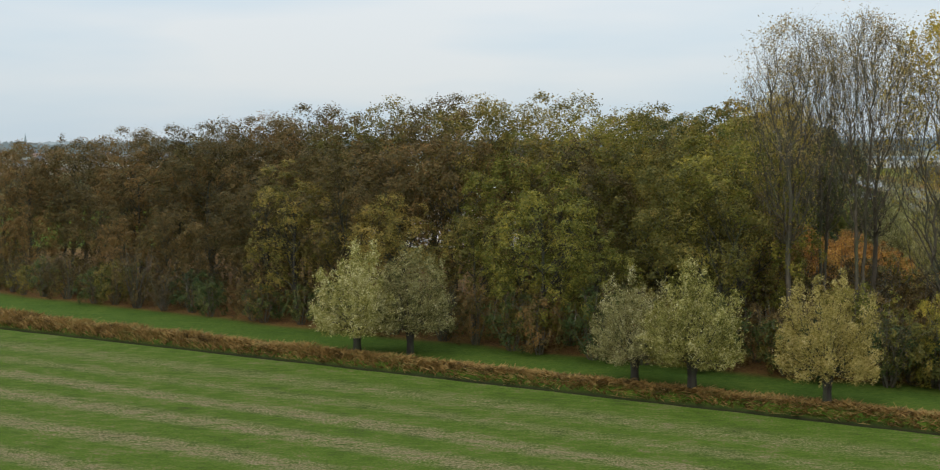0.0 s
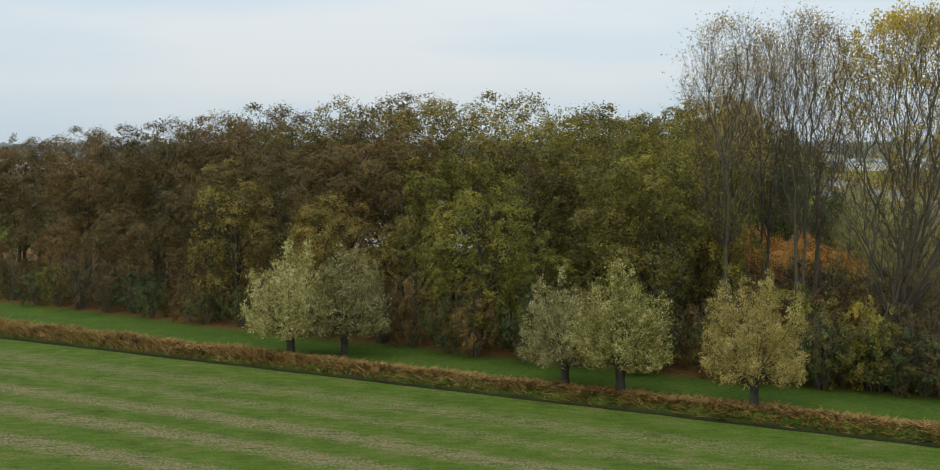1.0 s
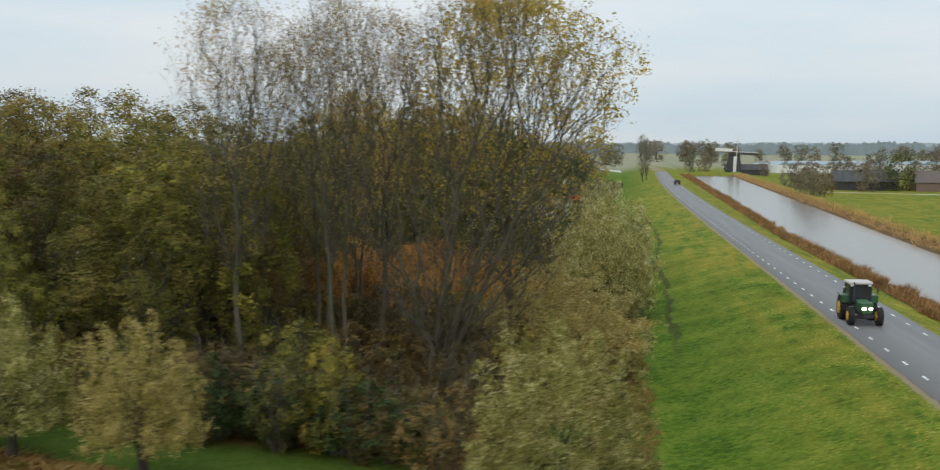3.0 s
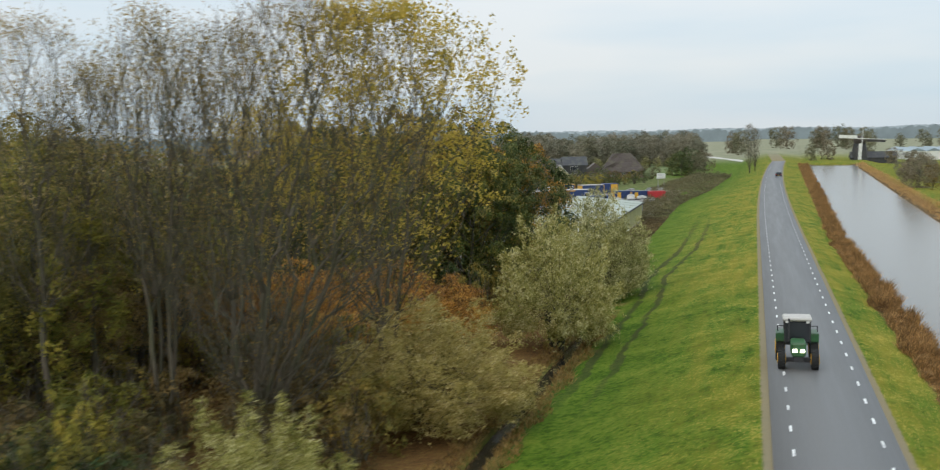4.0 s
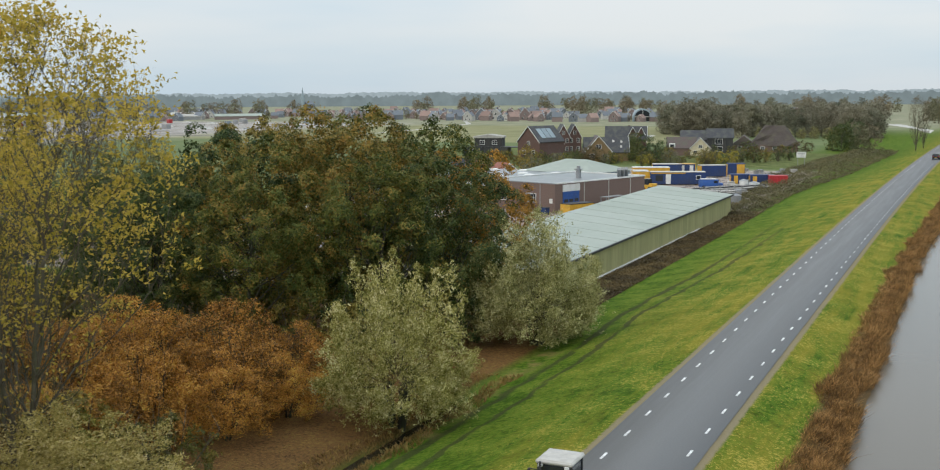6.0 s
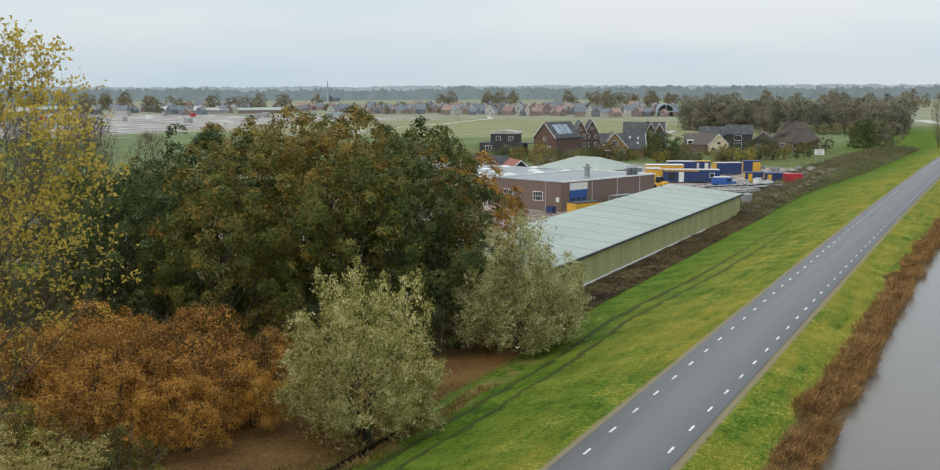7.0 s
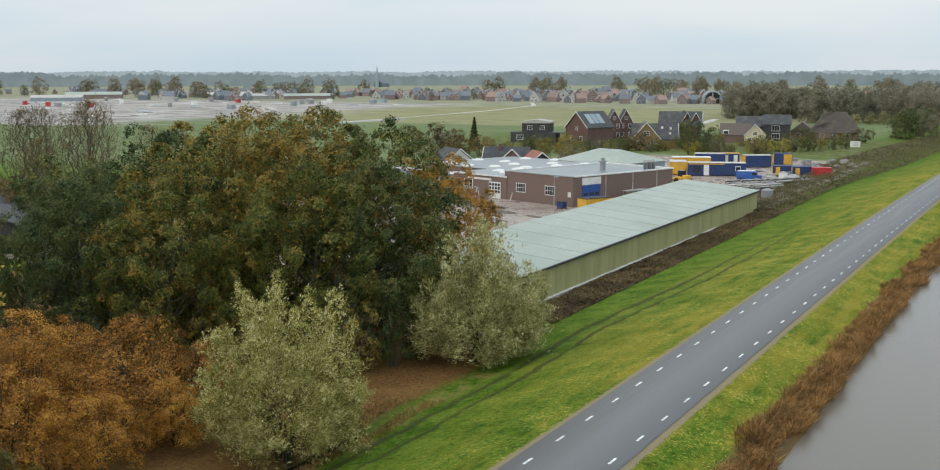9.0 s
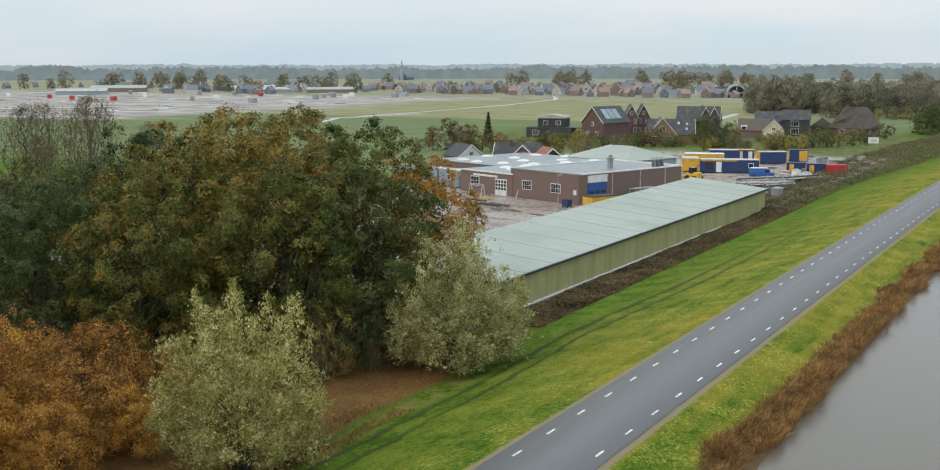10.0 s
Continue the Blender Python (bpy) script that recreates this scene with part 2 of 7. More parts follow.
def land_z(x, y):
    x, y = np.asarray(x, float), np.asarray(y, float)
    c, toe, ver, sh, far = road_x(y), toe_x(y), verge_x(y), shore_x(y), far_shore_x(y)
    crest = c - 3.2
    t = np.clip((x - toe) / (crest - toe), 0, 1)
    z = -3.0 + 2.93 * (0.75 * t + 0.25 * t * t * (3 - 2 * t))
    right = np.where(x < c + 2.6, -0.07, np.where(x < ver, -0.07 - 0.75 * (x - c - 2.6) / (ver - c - 2.6), -0.82 - 0.55 * (x - ver) / (sh - ver)))
    bed = -1.37 - 1.6 * smooth(0, 5, x - sh)
    up = -1.3 - 1.6 * smooth(0, 5, far - x)
    beyond = np.where(x < far + 2.5, -1.3 + 0.7 * smooth(0, 2.5, x - far), -0.6 - 1.9 * smooth(3, 14, x - far))
    wet = np.where(x > far, beyond, np.maximum(bed, up))
    land_end = smooth(494, 502, y)
    wet = wet * (1 - land_end) + land_end * np.where(x > far, beyond, -0.7)
    z = np.where(x > crest, np.where(x > sh, wet, right), z)
    v = ditch_v(x, y)
    field = (x < toe - 1) & (y < 120)
    z = z - np.where(field, 0.95 * np.exp(-((v - 0.3) / 0.6) ** 2), 0)
    z = z + np.where(field, 0.25 * np.exp(-((v - 1.9) / 0.9) ** 2), 0)
    z = z - 0.7 * np.exp(-((x + 17.4) / 0.7) ** 2) * smooth(23, 27, y) * (1 - smooth(94, 98, y))
    return z


def axis(*spans):
    out = []
    for a, b, n in spans:
        out += list(np.linspace(a, b, n, endpoint=False))
    return np.array(out)


gx = np.concatenate([-np.geomspace(5000, 140, 40, endpoint=False), axis((-140, -60, 50), (-60, -25, 36), (-25, 35, 100), (35, 70, 12)), np.geomspace(70, 5000, 35)])
gy = np.concatenate([-np.geomspace(3000, 50, 20, endpoint=False), axis((-50, 20, 24), (20, 38.5, 28), (38.5, 44.5, 50), (44.5, 75, 40), (75, 140, 40), (140, 480, 60), (480, 520, 20)), np.geomspace(520, 5000, 45)])
X, Y = np.meshgrid(gx, gy)
# the rows of the sheet follow the field ditch
Y = Y - 0.3735 * (np.clip(X, -150, -19) + 57.9) * (1 - smooth(-19, 8, X)) * smooth(-50, 30, Y) * (1 - smooth(50, 140, Y))
rng = np.random.default_rng(5)
Z = land_z(X, Y) + rng.normal(0, 0.015, X.shape)
nx, ny = len(gx), len(gy)
ids = np.arange(nx * ny).reshape(ny, nx)
ground_mesh = mesh_np("ground", np.stack([X, Y, Z], -1).reshape(-1, 3), np.stack([ids[:-1, :-1], ids[:-1, 1:], ids[1:, 1:], ids[1:, :-1]], -1).reshape(-1, 4))
V = ditch_v(X, Y)
TOE = toe_x(Y)
wobble = np.array([noise.noise((x * 0.11, y * 0.11, 3.0)) for x, y in zip(X.ravel(), Y.ravel())]).reshape(X.shape)
masks = {
    "from_toe": X - TOE,
    "from_ditch": V,
    "from_road": X - road_x(Y),
    "arable": smooth(0.2, -0.4, V) * (X < TOE - 0.5) * (Y < 130),
    "ditch_run": (X < TOE - 1.0) * (Y < 120) * 1.0,
    "litter": smooth(9.2, 10.6, V + wobble * 1.5 - 0.07 * np.maximum(0, -(X + 57.9))) * smooth(0.4, -0.3, X + wobble * 0.3 - np.interp(Y, [36, 46, 54], [-23.6, -22.2, -18.0])) * (1 - smooth(118, 128, Y)) * smooth(-150, -120, X),
    "paved": smooth(-101, -98, X) * smooth(-22.5, -24, X) * smooth(126, 130, Y + X * 0.0) * (1 - smooth(322, 330, Y)),
    "sand": smooth(-340, -350, X + wobble * 8) * smooth(372, 380, Y + wobble * 8) * (1 - smooth(730, 750, Y)),
    "hazed_plain": smooth(560, 760, np.hypot(X, Y)),
    "garden": smooth(325, 345, Y + wobble * 10) * (1 - smooth(408, 425, Y + wobble * 8)) * smooth(-22, -30, X - 0.05 * (Y - 330)) * smooth(-170, -150, X),
    "rutted": smooth(60, 84, Y) * (1 - smooth(140, 215, Y)),
    "from_rut": X - np.interp(Y, [40, 84, 96, 108, 122, 134, 150, 200, 260, 330], [-15.6, -14.6, -14.4, -13.9, -14.6, -13.8, -12.4, -13.0, -13.4, -11.0]),
    "bank": smooth(-0.1, 0.5, X - verge_x(Y) - 0.8 + wobble * 0.5) * (X < far_shore_x(Y) + 1.6) * (Y < 500),
    "dry_band": np.exp(-(((X + 16.2) / 0.75) ** 2)) * smooth(78, 86, Y) * (1 - smooth(106, 112, Y)),
    "hazed_pasture": smooth(200, 260, Y) * smooth(-30, -45, X) * (1 - smooth(560, 700, np.hypot(X, Y))),
    "dry_meadow": smooth(462, 470, Y - 0.02 * X) * (1 - smooth(690, 700, Y)) * smooth(-420, -400, X) * smooth(-80, -90, X),
}
for key, values in masks.items():
    ground_mesh.attributes.new(key, "FLOAT", "POINT").data.foreach_set("value", values.astype(np.float32).ravel())
ground_mesh.polygons.foreach_set("use_smooth", np.ones(len(ground_mesh.polygons), bool))


def ground_material():
    m, nd, ln = nodes_of("ground")
    b = nd["Principled BSDF"]
    geo = nd.new("ShaderNodeNewGeometry")
    pos = geo.outputs["Position"]

    def attr(key):
        a = nd.new("ShaderNodeAttribute")
        a.attribute_name = key
        return a.outputs["Fac"]

    fine = noise_of(nd, ln, 2.6, 8, pos, 0.78)
    mid = noise_of(nd, ln, 0.35, 5, pos)
    wide = noise_of(nd, ln, 0.06, 4, pos)
    mp = nd.new("ShaderNodeMapping")
    mp.inputs["Scale"].default_value = (1, 0.12, 1)
    ln.new(pos, mp.inputs["Vector"])
    streak = noise_of(nd, ln, 0.9, 5, mp.outputs[0])
    g1 = ramp(nd, [(0.41, (0.028, 0.064, 0.005)), (0.5, (0.066, 0.124, 0.01)), (0.59, (0.122, 0.176, 0.02))])
    ln.new(math_of(nd, ln, "ADD", math_of(nd, ln, "MULTIPLY", fine.outputs["Fac"], 0.75), math_of(nd, ln, "MULTIPLY", mid.outputs["Fac"], 0.28)), g1.inputs[0])
    # upper slope and verge are more yellow than the toe
    up = math_of(nd, ln, "MINIMUM", math_of(nd, ln, "MAXIMUM", math_of(nd, ln, "MULTIPLY_ADD", attr("from_toe"), 0.095, -0.22), 0.0), 1.0)
    dry = ramp(nd, [(0.35, (0, 0, 0)), (0.65, (1, 1, 1))])
    ln.new(math_of(nd, ln, "ADD", streak.outputs["Fac"], math_of(nd, ln, "MULTIPLY_ADD", wide.outputs["Fac"], 0.6, -0.3)), dry.inputs[0])
    grass = mix_of(nd, ln, math_of(nd, ln, "MULTIPLY", dry.outputs[0], math_of(nd, ln, "MULTIPLY_ADD", up, 0.7, 0.0)), g1.outputs[0], (0.24, 0.2, 0.026))
    # fallen leaves and dead blades, thicker towards the road
    fleck = noise_of(nd, ln, 5.5, 4, pos, 0.75)
    fl = math_of(nd, ln, "MULTIPLY_ADD", math_of(nd, ln, "ADD", fleck.outputs["Fac"], math_of(nd, ln, "MULTIPLY_ADD", mid.outputs["Fac"], 0.35, -0.175)), 14.0, -7.75)
    fl = math_of(nd, ln, "MULTIPLY", math_of(nd, ln, "MINIMUM", math_of(nd, ln, "MAXIMUM", fl, 0.0), 0.8), math_of(nd, ln, "MULTIPLY_ADD", up, 0.8, 0.2))
    grass = mix_of(nd, ln, fl, grass, (0.42, 0.32, 0.07))
    # wheel ruts along the lower slope
    u = math_of(nd, ln, "ADD", attr("from_rut"), math_of(nd, ln, "MULTIPLY_ADD", wide.outputs["Fac"], 1.6, -0.8))
    u = math_of(nd, ln, "ADD", u, math_of(nd, ln, "MULTIPLY_ADD", mid.outputs["Fac"], 1.5, -0.75))
    rut = None
    for place, half in ((-0.2, 0.5), (1.9, 0.36)):
        d = math_of(nd, ln, "ABSOLUTE", math_of(nd, ln, "SUBTRACT", u, place))
        d = math_of(nd, ln, "MULTIPLY", math_of(nd, ln, "SUBTRACT", 1.0, math_of(nd, ln, "DIVIDE", d, half)), 1.0)
        d = math_of(nd, ln, "MAXIMUM", d, 0.0)
        rut = d if rut is None else math_of(nd, ln, "MAXIMUM", rut, d)
    rut = math_of(nd, ln, "MINIMUM", math_of(nd, ln, "MULTIPLY", rut, math_of(nd, ln, "MULTIPLY_ADD", math_of(nd, ln, "ADD", streak.outputs["Fac"], math_of(nd, ln, "MULTIPLY", fine.outputs["Fac"], 0.6)), 7.0, -4.2)), 0.74)
    rut = math_of(nd, ln, "MAXIMUM", rut, 0.0)
    rut = math_of(nd, ln, "MULTIPLY", rut, math_of(nd, ln, "MULTIPLY_ADD", attr("rutted"), 0.95, 0.05))
    grass = mix_of(nd, ln, rut, grass, (0.042, 0.042, 0.02))
    # dead tufts beside the ditch, bare earth under the reeds
    tuft = math_of(nd, ln, "MULTIPLY", attr("dry_band"), math_of(nd, ln, "MULTIPLY_ADD", mid.outputs["Fac"], 7.0, -3.1))
    grass = mix_of(nd, ln, math_of(nd, ln, "MINIMUM", math_of(nd, ln, "MAXIMUM", tuft, 0.0), 0.8), grass, (0.27, 0.18, 0.08))
    grass = mix_of(nd, ln, attr("bank"), grass, (0.12, 0.08, 0.038))
    # bare edge beside the asphalt
    edge = math_of(nd, ln, "ABSOLUTE", math_of(nd, ln, "SUBTRACT", attr("from_road"), 0.0))
    edge = math_of(nd, ln, "SUBTRACT", 1.0, math_of(nd, ln, "MULTIPLY", math_of(nd, ln, "SUBTRACT", edge, math_of(nd, ln, "MULTIPLY_ADD", fine.outputs["Fac"], 0.5, 2.66)), 6.0))
    edge = math_of(nd, ln, "MINIMUM", math_of(nd, ln, "MAXIMUM", edge, 0.0), 0.9)
    grass = mix_of(nd, ln, edge, grass, (0.25, 0.205, 0.135))
    # sown field with rows of bare soil
    v = attr("from_ditch")
    vw = math_of(nd, ln, "ADD", v, math_of(nd, ln, "MULTIPLY_ADD", wide.outputs["Fac"], 1.6, -0.8))
    stripe = None
    for place, half in ((-12.5, 1.2), (-16.2, 1.3), (-20.5, 1.3), (-25.0, 1.3), (-30.0, 1.3), (-5.5, 1.8), (-9.0, 1.2)):
        d = math_of(nd, ln, "ABSOLUTE", math_of(nd, ln, "SUBTRACT", vw, place))
        d = math_of(nd, ln, "MAXIMUM", math_of(nd, ln, "SUBTRACT", 1.0, math_of(nd, ln, "DIVIDE", d, half)), 0.0)
        if place > -10:
            d = math_of(nd, ln, "MULTIPLY", d, 0.45)
        stripe = d if stripe is None else math_of(nd, ln, "MAXIMUM", stripe, d)
    rowtex = nd.new("ShaderNodeMapping")
    rowtex.inputs["Rotation"].default_value = (0, 0, radians(20.5))
    rowtex.inputs["Scale"].default_value = (0.8, 2.2, 1)
    ln.new(pos, rowtex.inputs["Vector"])
    rows_n = noise_of(nd, ln, 1.0, 9, rowtex.outputs[0], 0.72)
    crumb = noise_of(nd, ln, 7.0, 6, pos, 0.8)
    stripe = math_of(nd, ln, "MULTIPLY", stripe, math_of(nd, ln, "MULTIPLY_ADD", math_of(nd, ln, "ADD", rows_n.outputs["Fac"], math_of(nd, ln, "MULTIPLY_ADD", crumb.outputs["Fac"], 1.0, -0.5)), 7.0, -2.75))
    stripe = math_of(nd, ln, "MINIMUM", math_of(nd, ln, "MAXIMUM", stripe, 0.0), 0.75)
    fg = ramp(nd, [(0.37, (0.048, 0.046, 0.018)), (0.44, (0.058, 0.092, 0.012)), (0.53, (0.084, 0.132, 0.015)), (0.57, (0.125, 0.117, 0.044)), (0.64, (0.21, 0.16, 0.085))])
    ln.new(math_of(nd, ln, "ADD", math_of(nd, ln, "MULTIPLY", rows_n.outputs["Fac"], 0.4), math_of(nd, ln, "ADD", math_of(nd, ln, "MULTIPLY", crumb.outputs["Fac"], 0.6), math_of(nd, ln, "MULTIPLY_ADD", mid.outputs["Fac"], 0.3, -0.15))), fg.inputs[0])
    clod = ramp(nd, [(0.4, (0.1, 0.075, 0.04)), (0.52, (0.22, 0.165, 0.095)), (0.62, (0.36, 0.28, 0.17))])
    ln.new(crumb.outputs["Fac"], clod.inputs[0])
    field = mix_of(nd, ln, stripe, fg.outputs[0], clod.outputs[0])
    col = mix_of(nd, ln, attr("arable"), grass, field)
    mud = math_of(nd, ln, "SUBTRACT", 1.0, math_of(nd, ln, "MULTIPLY", math_of(nd, ln, "ABSOLUTE", math_of(nd, ln, "SUBTRACT", v, 0.3)), 1.25))
    mud = math_of(nd, ln, "MULTIPLY", math_of(nd, ln, "MINIMUM", math_of(nd, ln, "MULTIPLY", math_of(nd, ln, "MAXIMUM", mud, 0.0), 3.0), 1.0), attr("ditch_run"))
    col = mix_of(nd, ln, mud, col, (0.03, 0.026, 0.018))
    # longer, darker grass between the ditch and the wood
    rank = math_of(nd, ln, "MULTIPLY", math_of(nd, ln, "MINIMUM", math_of(nd, ln, "MAXIMUM", math_of(nd, ln, "SUBTRACT", v, 0.6), 0.0), 1.0), attr("ditch_run"))
    col = mix_of(nd, ln, math_of(nd, ln, "MULTIPLY", rank, 0.65), col, (0.055, 0.088, 0.018))
    # dead leaves under the trees
    lit = ramp(nd, [(0.38, (0.06, 0.036, 0.017)), (0.46, (0.13, 0.07, 0.028)), (0.53, (0.2, 0.105, 0.038)), (0.57, (0.13, 0.095, 0.03)), (0.63, (0.32, 0.175, 0.06)), (0.68, (0.11, 0.11, 0.027))])
    ln.new(math_of(nd, ln, "ADD", math_of(nd, ln, "MULTIPLY", fleck.outputs["Fac"], 0.75), math_of(nd, ln, "MULTIPLY", mid.outputs["Fac"], 0.25)), lit.inputs[0])
    col = mix_of(nd, ln, attr("litter"), col, lit.outputs[0])
    yard_green = ramp(nd, [(0.35, (0.07, 0.085, 0.03)), (0.55, (0.13, 0.15, 0.05)), (0.7, (0.2, 0.2, 0.09))])
    ln.new(mid.outputs["Fac"], yard_green.inputs[0])
    col = mix_of(nd, ln, attr("garden"), col, yard_green.outputs[0])
    # green beyond the yard, paled and greyed in colour for haze
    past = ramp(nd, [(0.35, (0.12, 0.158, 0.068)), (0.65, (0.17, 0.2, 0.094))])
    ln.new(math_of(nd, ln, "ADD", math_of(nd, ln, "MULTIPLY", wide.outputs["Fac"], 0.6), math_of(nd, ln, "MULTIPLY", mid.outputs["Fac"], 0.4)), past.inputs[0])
    col = mix_of(nd, ln, math_of(nd, ln, "MULTIPLY", attr("hazed_pasture"), math_of(nd, ln, "SUBTRACT", 1.0, attr("garden"))), col, past.outputs[0])
    # far plain fades to pale grey-olive, haze put into the ground colour
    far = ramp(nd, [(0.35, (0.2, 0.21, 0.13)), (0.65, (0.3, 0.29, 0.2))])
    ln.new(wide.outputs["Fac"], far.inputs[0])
    col = mix_of(nd, ln, attr("hazed_plain"), col, far.outputs[0])
    meadow = ramp(nd, [(0.3, (0.2, 0.2, 0.1)), (0.7, (0.29, 0.275, 0.15))])
    ln.new(wide.outputs["Fac"], meadow.inputs[0])
    col = mix_of(nd, ln, attr("dry_meadow"), col, meadow.outputs[0])
    soil = ramp(nd, [(0.36, (0.13, 0.12, 0.11)), (0.5, (0.33, 0.3, 0.27)), (0.62, (0.55, 0.52, 0.49))])
    site_map = nd.new("ShaderNodeMapping")
    site_map.inputs["Rotation"].default_value = (0, 0, radians(-40))
    site_map.inputs["Scale"].default_value = (0.022, 0.11, 1)
    ln.new(pos, site_map.inputs["Vector"])
    site_n = noise_of(nd, ln, 1.0, 7, site_map.outputs[0], 0.7)
    ln.new(math_of(nd, ln, "ADD", math_of(nd, ln, "MULTIPLY", site_n.outputs["Fac"], 0.75), math_of(nd, ln, "MULTIPLY", wide.outputs["Fac"], 0.25)), soil.inputs[0])
    col = mix_of(nd, ln, attr("sand"), col, soil.outputs[0])
    pave = ramp(nd, [(0.36, (0.17, 0.125, 0.095)), (0.5, (0.31, 0.25, 0.205)), (0.66, (0.42, 0.36, 0.32))])
    ln.new(math_of(nd, ln, "ADD", math_of(nd, ln, "MULTIPLY", mid.outputs["Fac"], 0.5), math_of(nd, ln, "MULTIPLY", wide.outputs["Fac"], 0.5)), pave.inputs[0])
    col = mix_of(nd, ln, attr("paved"), col, pave.outputs[0])
    ln.new(col, b.inputs["Base Color"])
    pud = ramp(nd, [(0.5, (0.75, 0.75, 0.75)), (0.56, (0.12, 0.12, 0.12))])
    ln.new(mid.outputs["Fac"], pud.inputs[0])
    ln.new(mix_of(nd, ln, attr("paved"), (0.9, 0.9, 0.9), pud.outputs[0]), b.inputs["Roughness"])
    ln.new(math_of(nd, ln, "MULTIPLY_ADD", attr("paved"), 0.3, 0.05), b.inputs["Specular IOR Level"])
    bp = nd.new("ShaderNodeBump")
    bp.inputs["Strength"].default_value, bp.inputs["Distance"].default_value = 0.5, 0.12
    ln.new(fine.outputs["Fac"], bp.inputs["Height"])
    ln.new(bp.outputs[0], b.inputs["Normal"])
    return m


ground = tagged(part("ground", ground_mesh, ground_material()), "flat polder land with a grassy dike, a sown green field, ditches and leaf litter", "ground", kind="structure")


# ---- road ----
def asphalt():
    m, nd, ln = nodes_of("wet asphalt")
    b = nd["Principled BSDF"]
    geo = nd.new("ShaderNodeNewGeometry")
    fine = noise_of(nd, ln, 9, 6, geo.outputs["Position"])
    mp = nd.new("ShaderNodeMapping")
    mp.inputs["Scale"].default_value = (1.3, 0.05, 1)
    ln.new(geo.outputs["Position"], mp.inputs["Vector"])
    lane = noise_of(nd, ln, 1.0, 4, mp.outputs[0])
    r = ramp(nd, [(0.35, (0.112, 0.112, 0.112)), (0.65, (0.16, 0.158, 0.156))])
    ln.new(math_of(nd, ln, "ADD", math_of(nd, ln, "MULTIPLY", fine.outputs["Fac"], 0.35), math_of(nd, ln, "MULTIPLY", lane.outputs["Fac"], 0.65)), r.inputs[0])
    ln.new(r.outputs[0], b.inputs["Base Color"])
    rr = ramp(nd, [(0.35, (0.5, 0.5, 0.5)), (0.65, (0.68, 0.68, 0.68))])
    ln.new(lane.outputs["Fac"], rr.inputs[0])
    ln.new(rr.outputs[0], b.inputs["Roughness"])
    bp = nd.new("ShaderNodeBump")
    bp.inputs["Strength"].default_value, bp.inputs["Distance"].default_value = 0.25, 0.01
    ln.new(fine.outputs["Fac"], bp.inputs["Height"])
    ln.new(bp.outputs[0], b.inputs["Normal"])
    return m


def ribbon(name, y, left, right, z, thick=0.0):
    """A strip along the dike between two curves, with upright sides."""
    n = len(y)
    V = np.concatenate([np.stack([left, y, z], -1), np.stack([right, y, z], -1), np.stack([left, y, z - thick], -1), np.stack([right, y, z - thick], -1)])
    k = np.arange(n - 1)
    F = np.concatenate([np.stack([k, k + n, k + n + 1, k + 1], -1), np.stack([k + 2 * n, k, k + 1, k + 2 * n + 1], -1), np.stack([k + n, k + 3 * n, k + 3 * n + 1, k + n + 1], -1)])
    return mesh_np(name, V, F)


ASPHALT = asphalt()
LINE = surface("road paint", (0.62, 0.62, 0.6), (0.78, 0.78, 0.76), 8, 0.6, 0.1, (0.45, 0.45, 0.44), 2.0)
ry = np.concatenate([np.arange(-300, 150, 30), np.arange(150, 520, 6)]).astype(float)
road = tagged(part("road", ribbon("road", ry, road_x(ry) - 2.6, road_x(ry) + 2.6, np.full(len(ry), 0.0), 0.3), ASPHALT), "narrow damp grey asphalt road along the crest of the dike", "road", kind="structure")
dash_mesh = boxes((0, 0, 0, 0.13, 1.0, 0.012))
dash = bpy.data.meshes.new("dash")
dash_mesh.to_mesh(dash)
dash_mesh.free()
dash.materials.append(LINE)
for y in np.arange(40.77, 430, 4.0):
    for off in (-1.75, 1.97):
        yy = y + (2.0 if off > 0 else 0)
        slope = math.degrees(math.atan(1.06e-4 * max(0, yy - 150)))
        part("dash", dash, LINE, road, at=pose(float(road_x(yy)) + off, yy, 0.008, 0, 0, -slope))


# ---- canal ----
def water_material(name="canal water", tone=(0.135, 0.117, 0.093)):
    m, nd, ln = nodes_of(name)
    b = nd["Principled BSDF"]
    b.inputs["Base Color"].default_value = (*tone, 1)
    b.inputs["Roughness"].default_value, b.inputs["IOR"].default_value = 0.17, 1.33
    geo = nd.new("ShaderNodeNewGeometry")
    n = noise_of(nd, ln, 1.6, 4, geo.outputs["Position"])
    bp = nd.new("ShaderNodeBump")
    bp.inputs["Strength"].default_value, bp.inputs["Distance"].default_value = 0.12, 0.03
    ln.new(n.outputs["Fac"], bp.inputs["Height"])
    ln.new(bp.outputs[0], b.inputs["Normal"])
    return m


WATER = water_material()
DITCH_WATER = water_material("dark ditch water", (0.022, 0.02, 0.015))
wy = np.arange(-300.0, 501, 20)
canal = tagged(part("water", ribbon("water", wy, shore_x(wy) - 1.0, far_shore_x(wy) + 1.2, np.full(len(wy), -1.5)), WATER), "still grey-brown canal water reflecting an overcast sky", "water", kind="structure")
dy = np.arange(25.0, 97, 4)
tagged(part("ditch_water", ribbon("ditch_water", dy, np.full(len(dy), -18.0), np.full(len(dy), -16.8), np.full(len(dy), -3.45)), DITCH_WATER), "dark water in the ditch at the foot of the dike", "ditch", kind="structure")


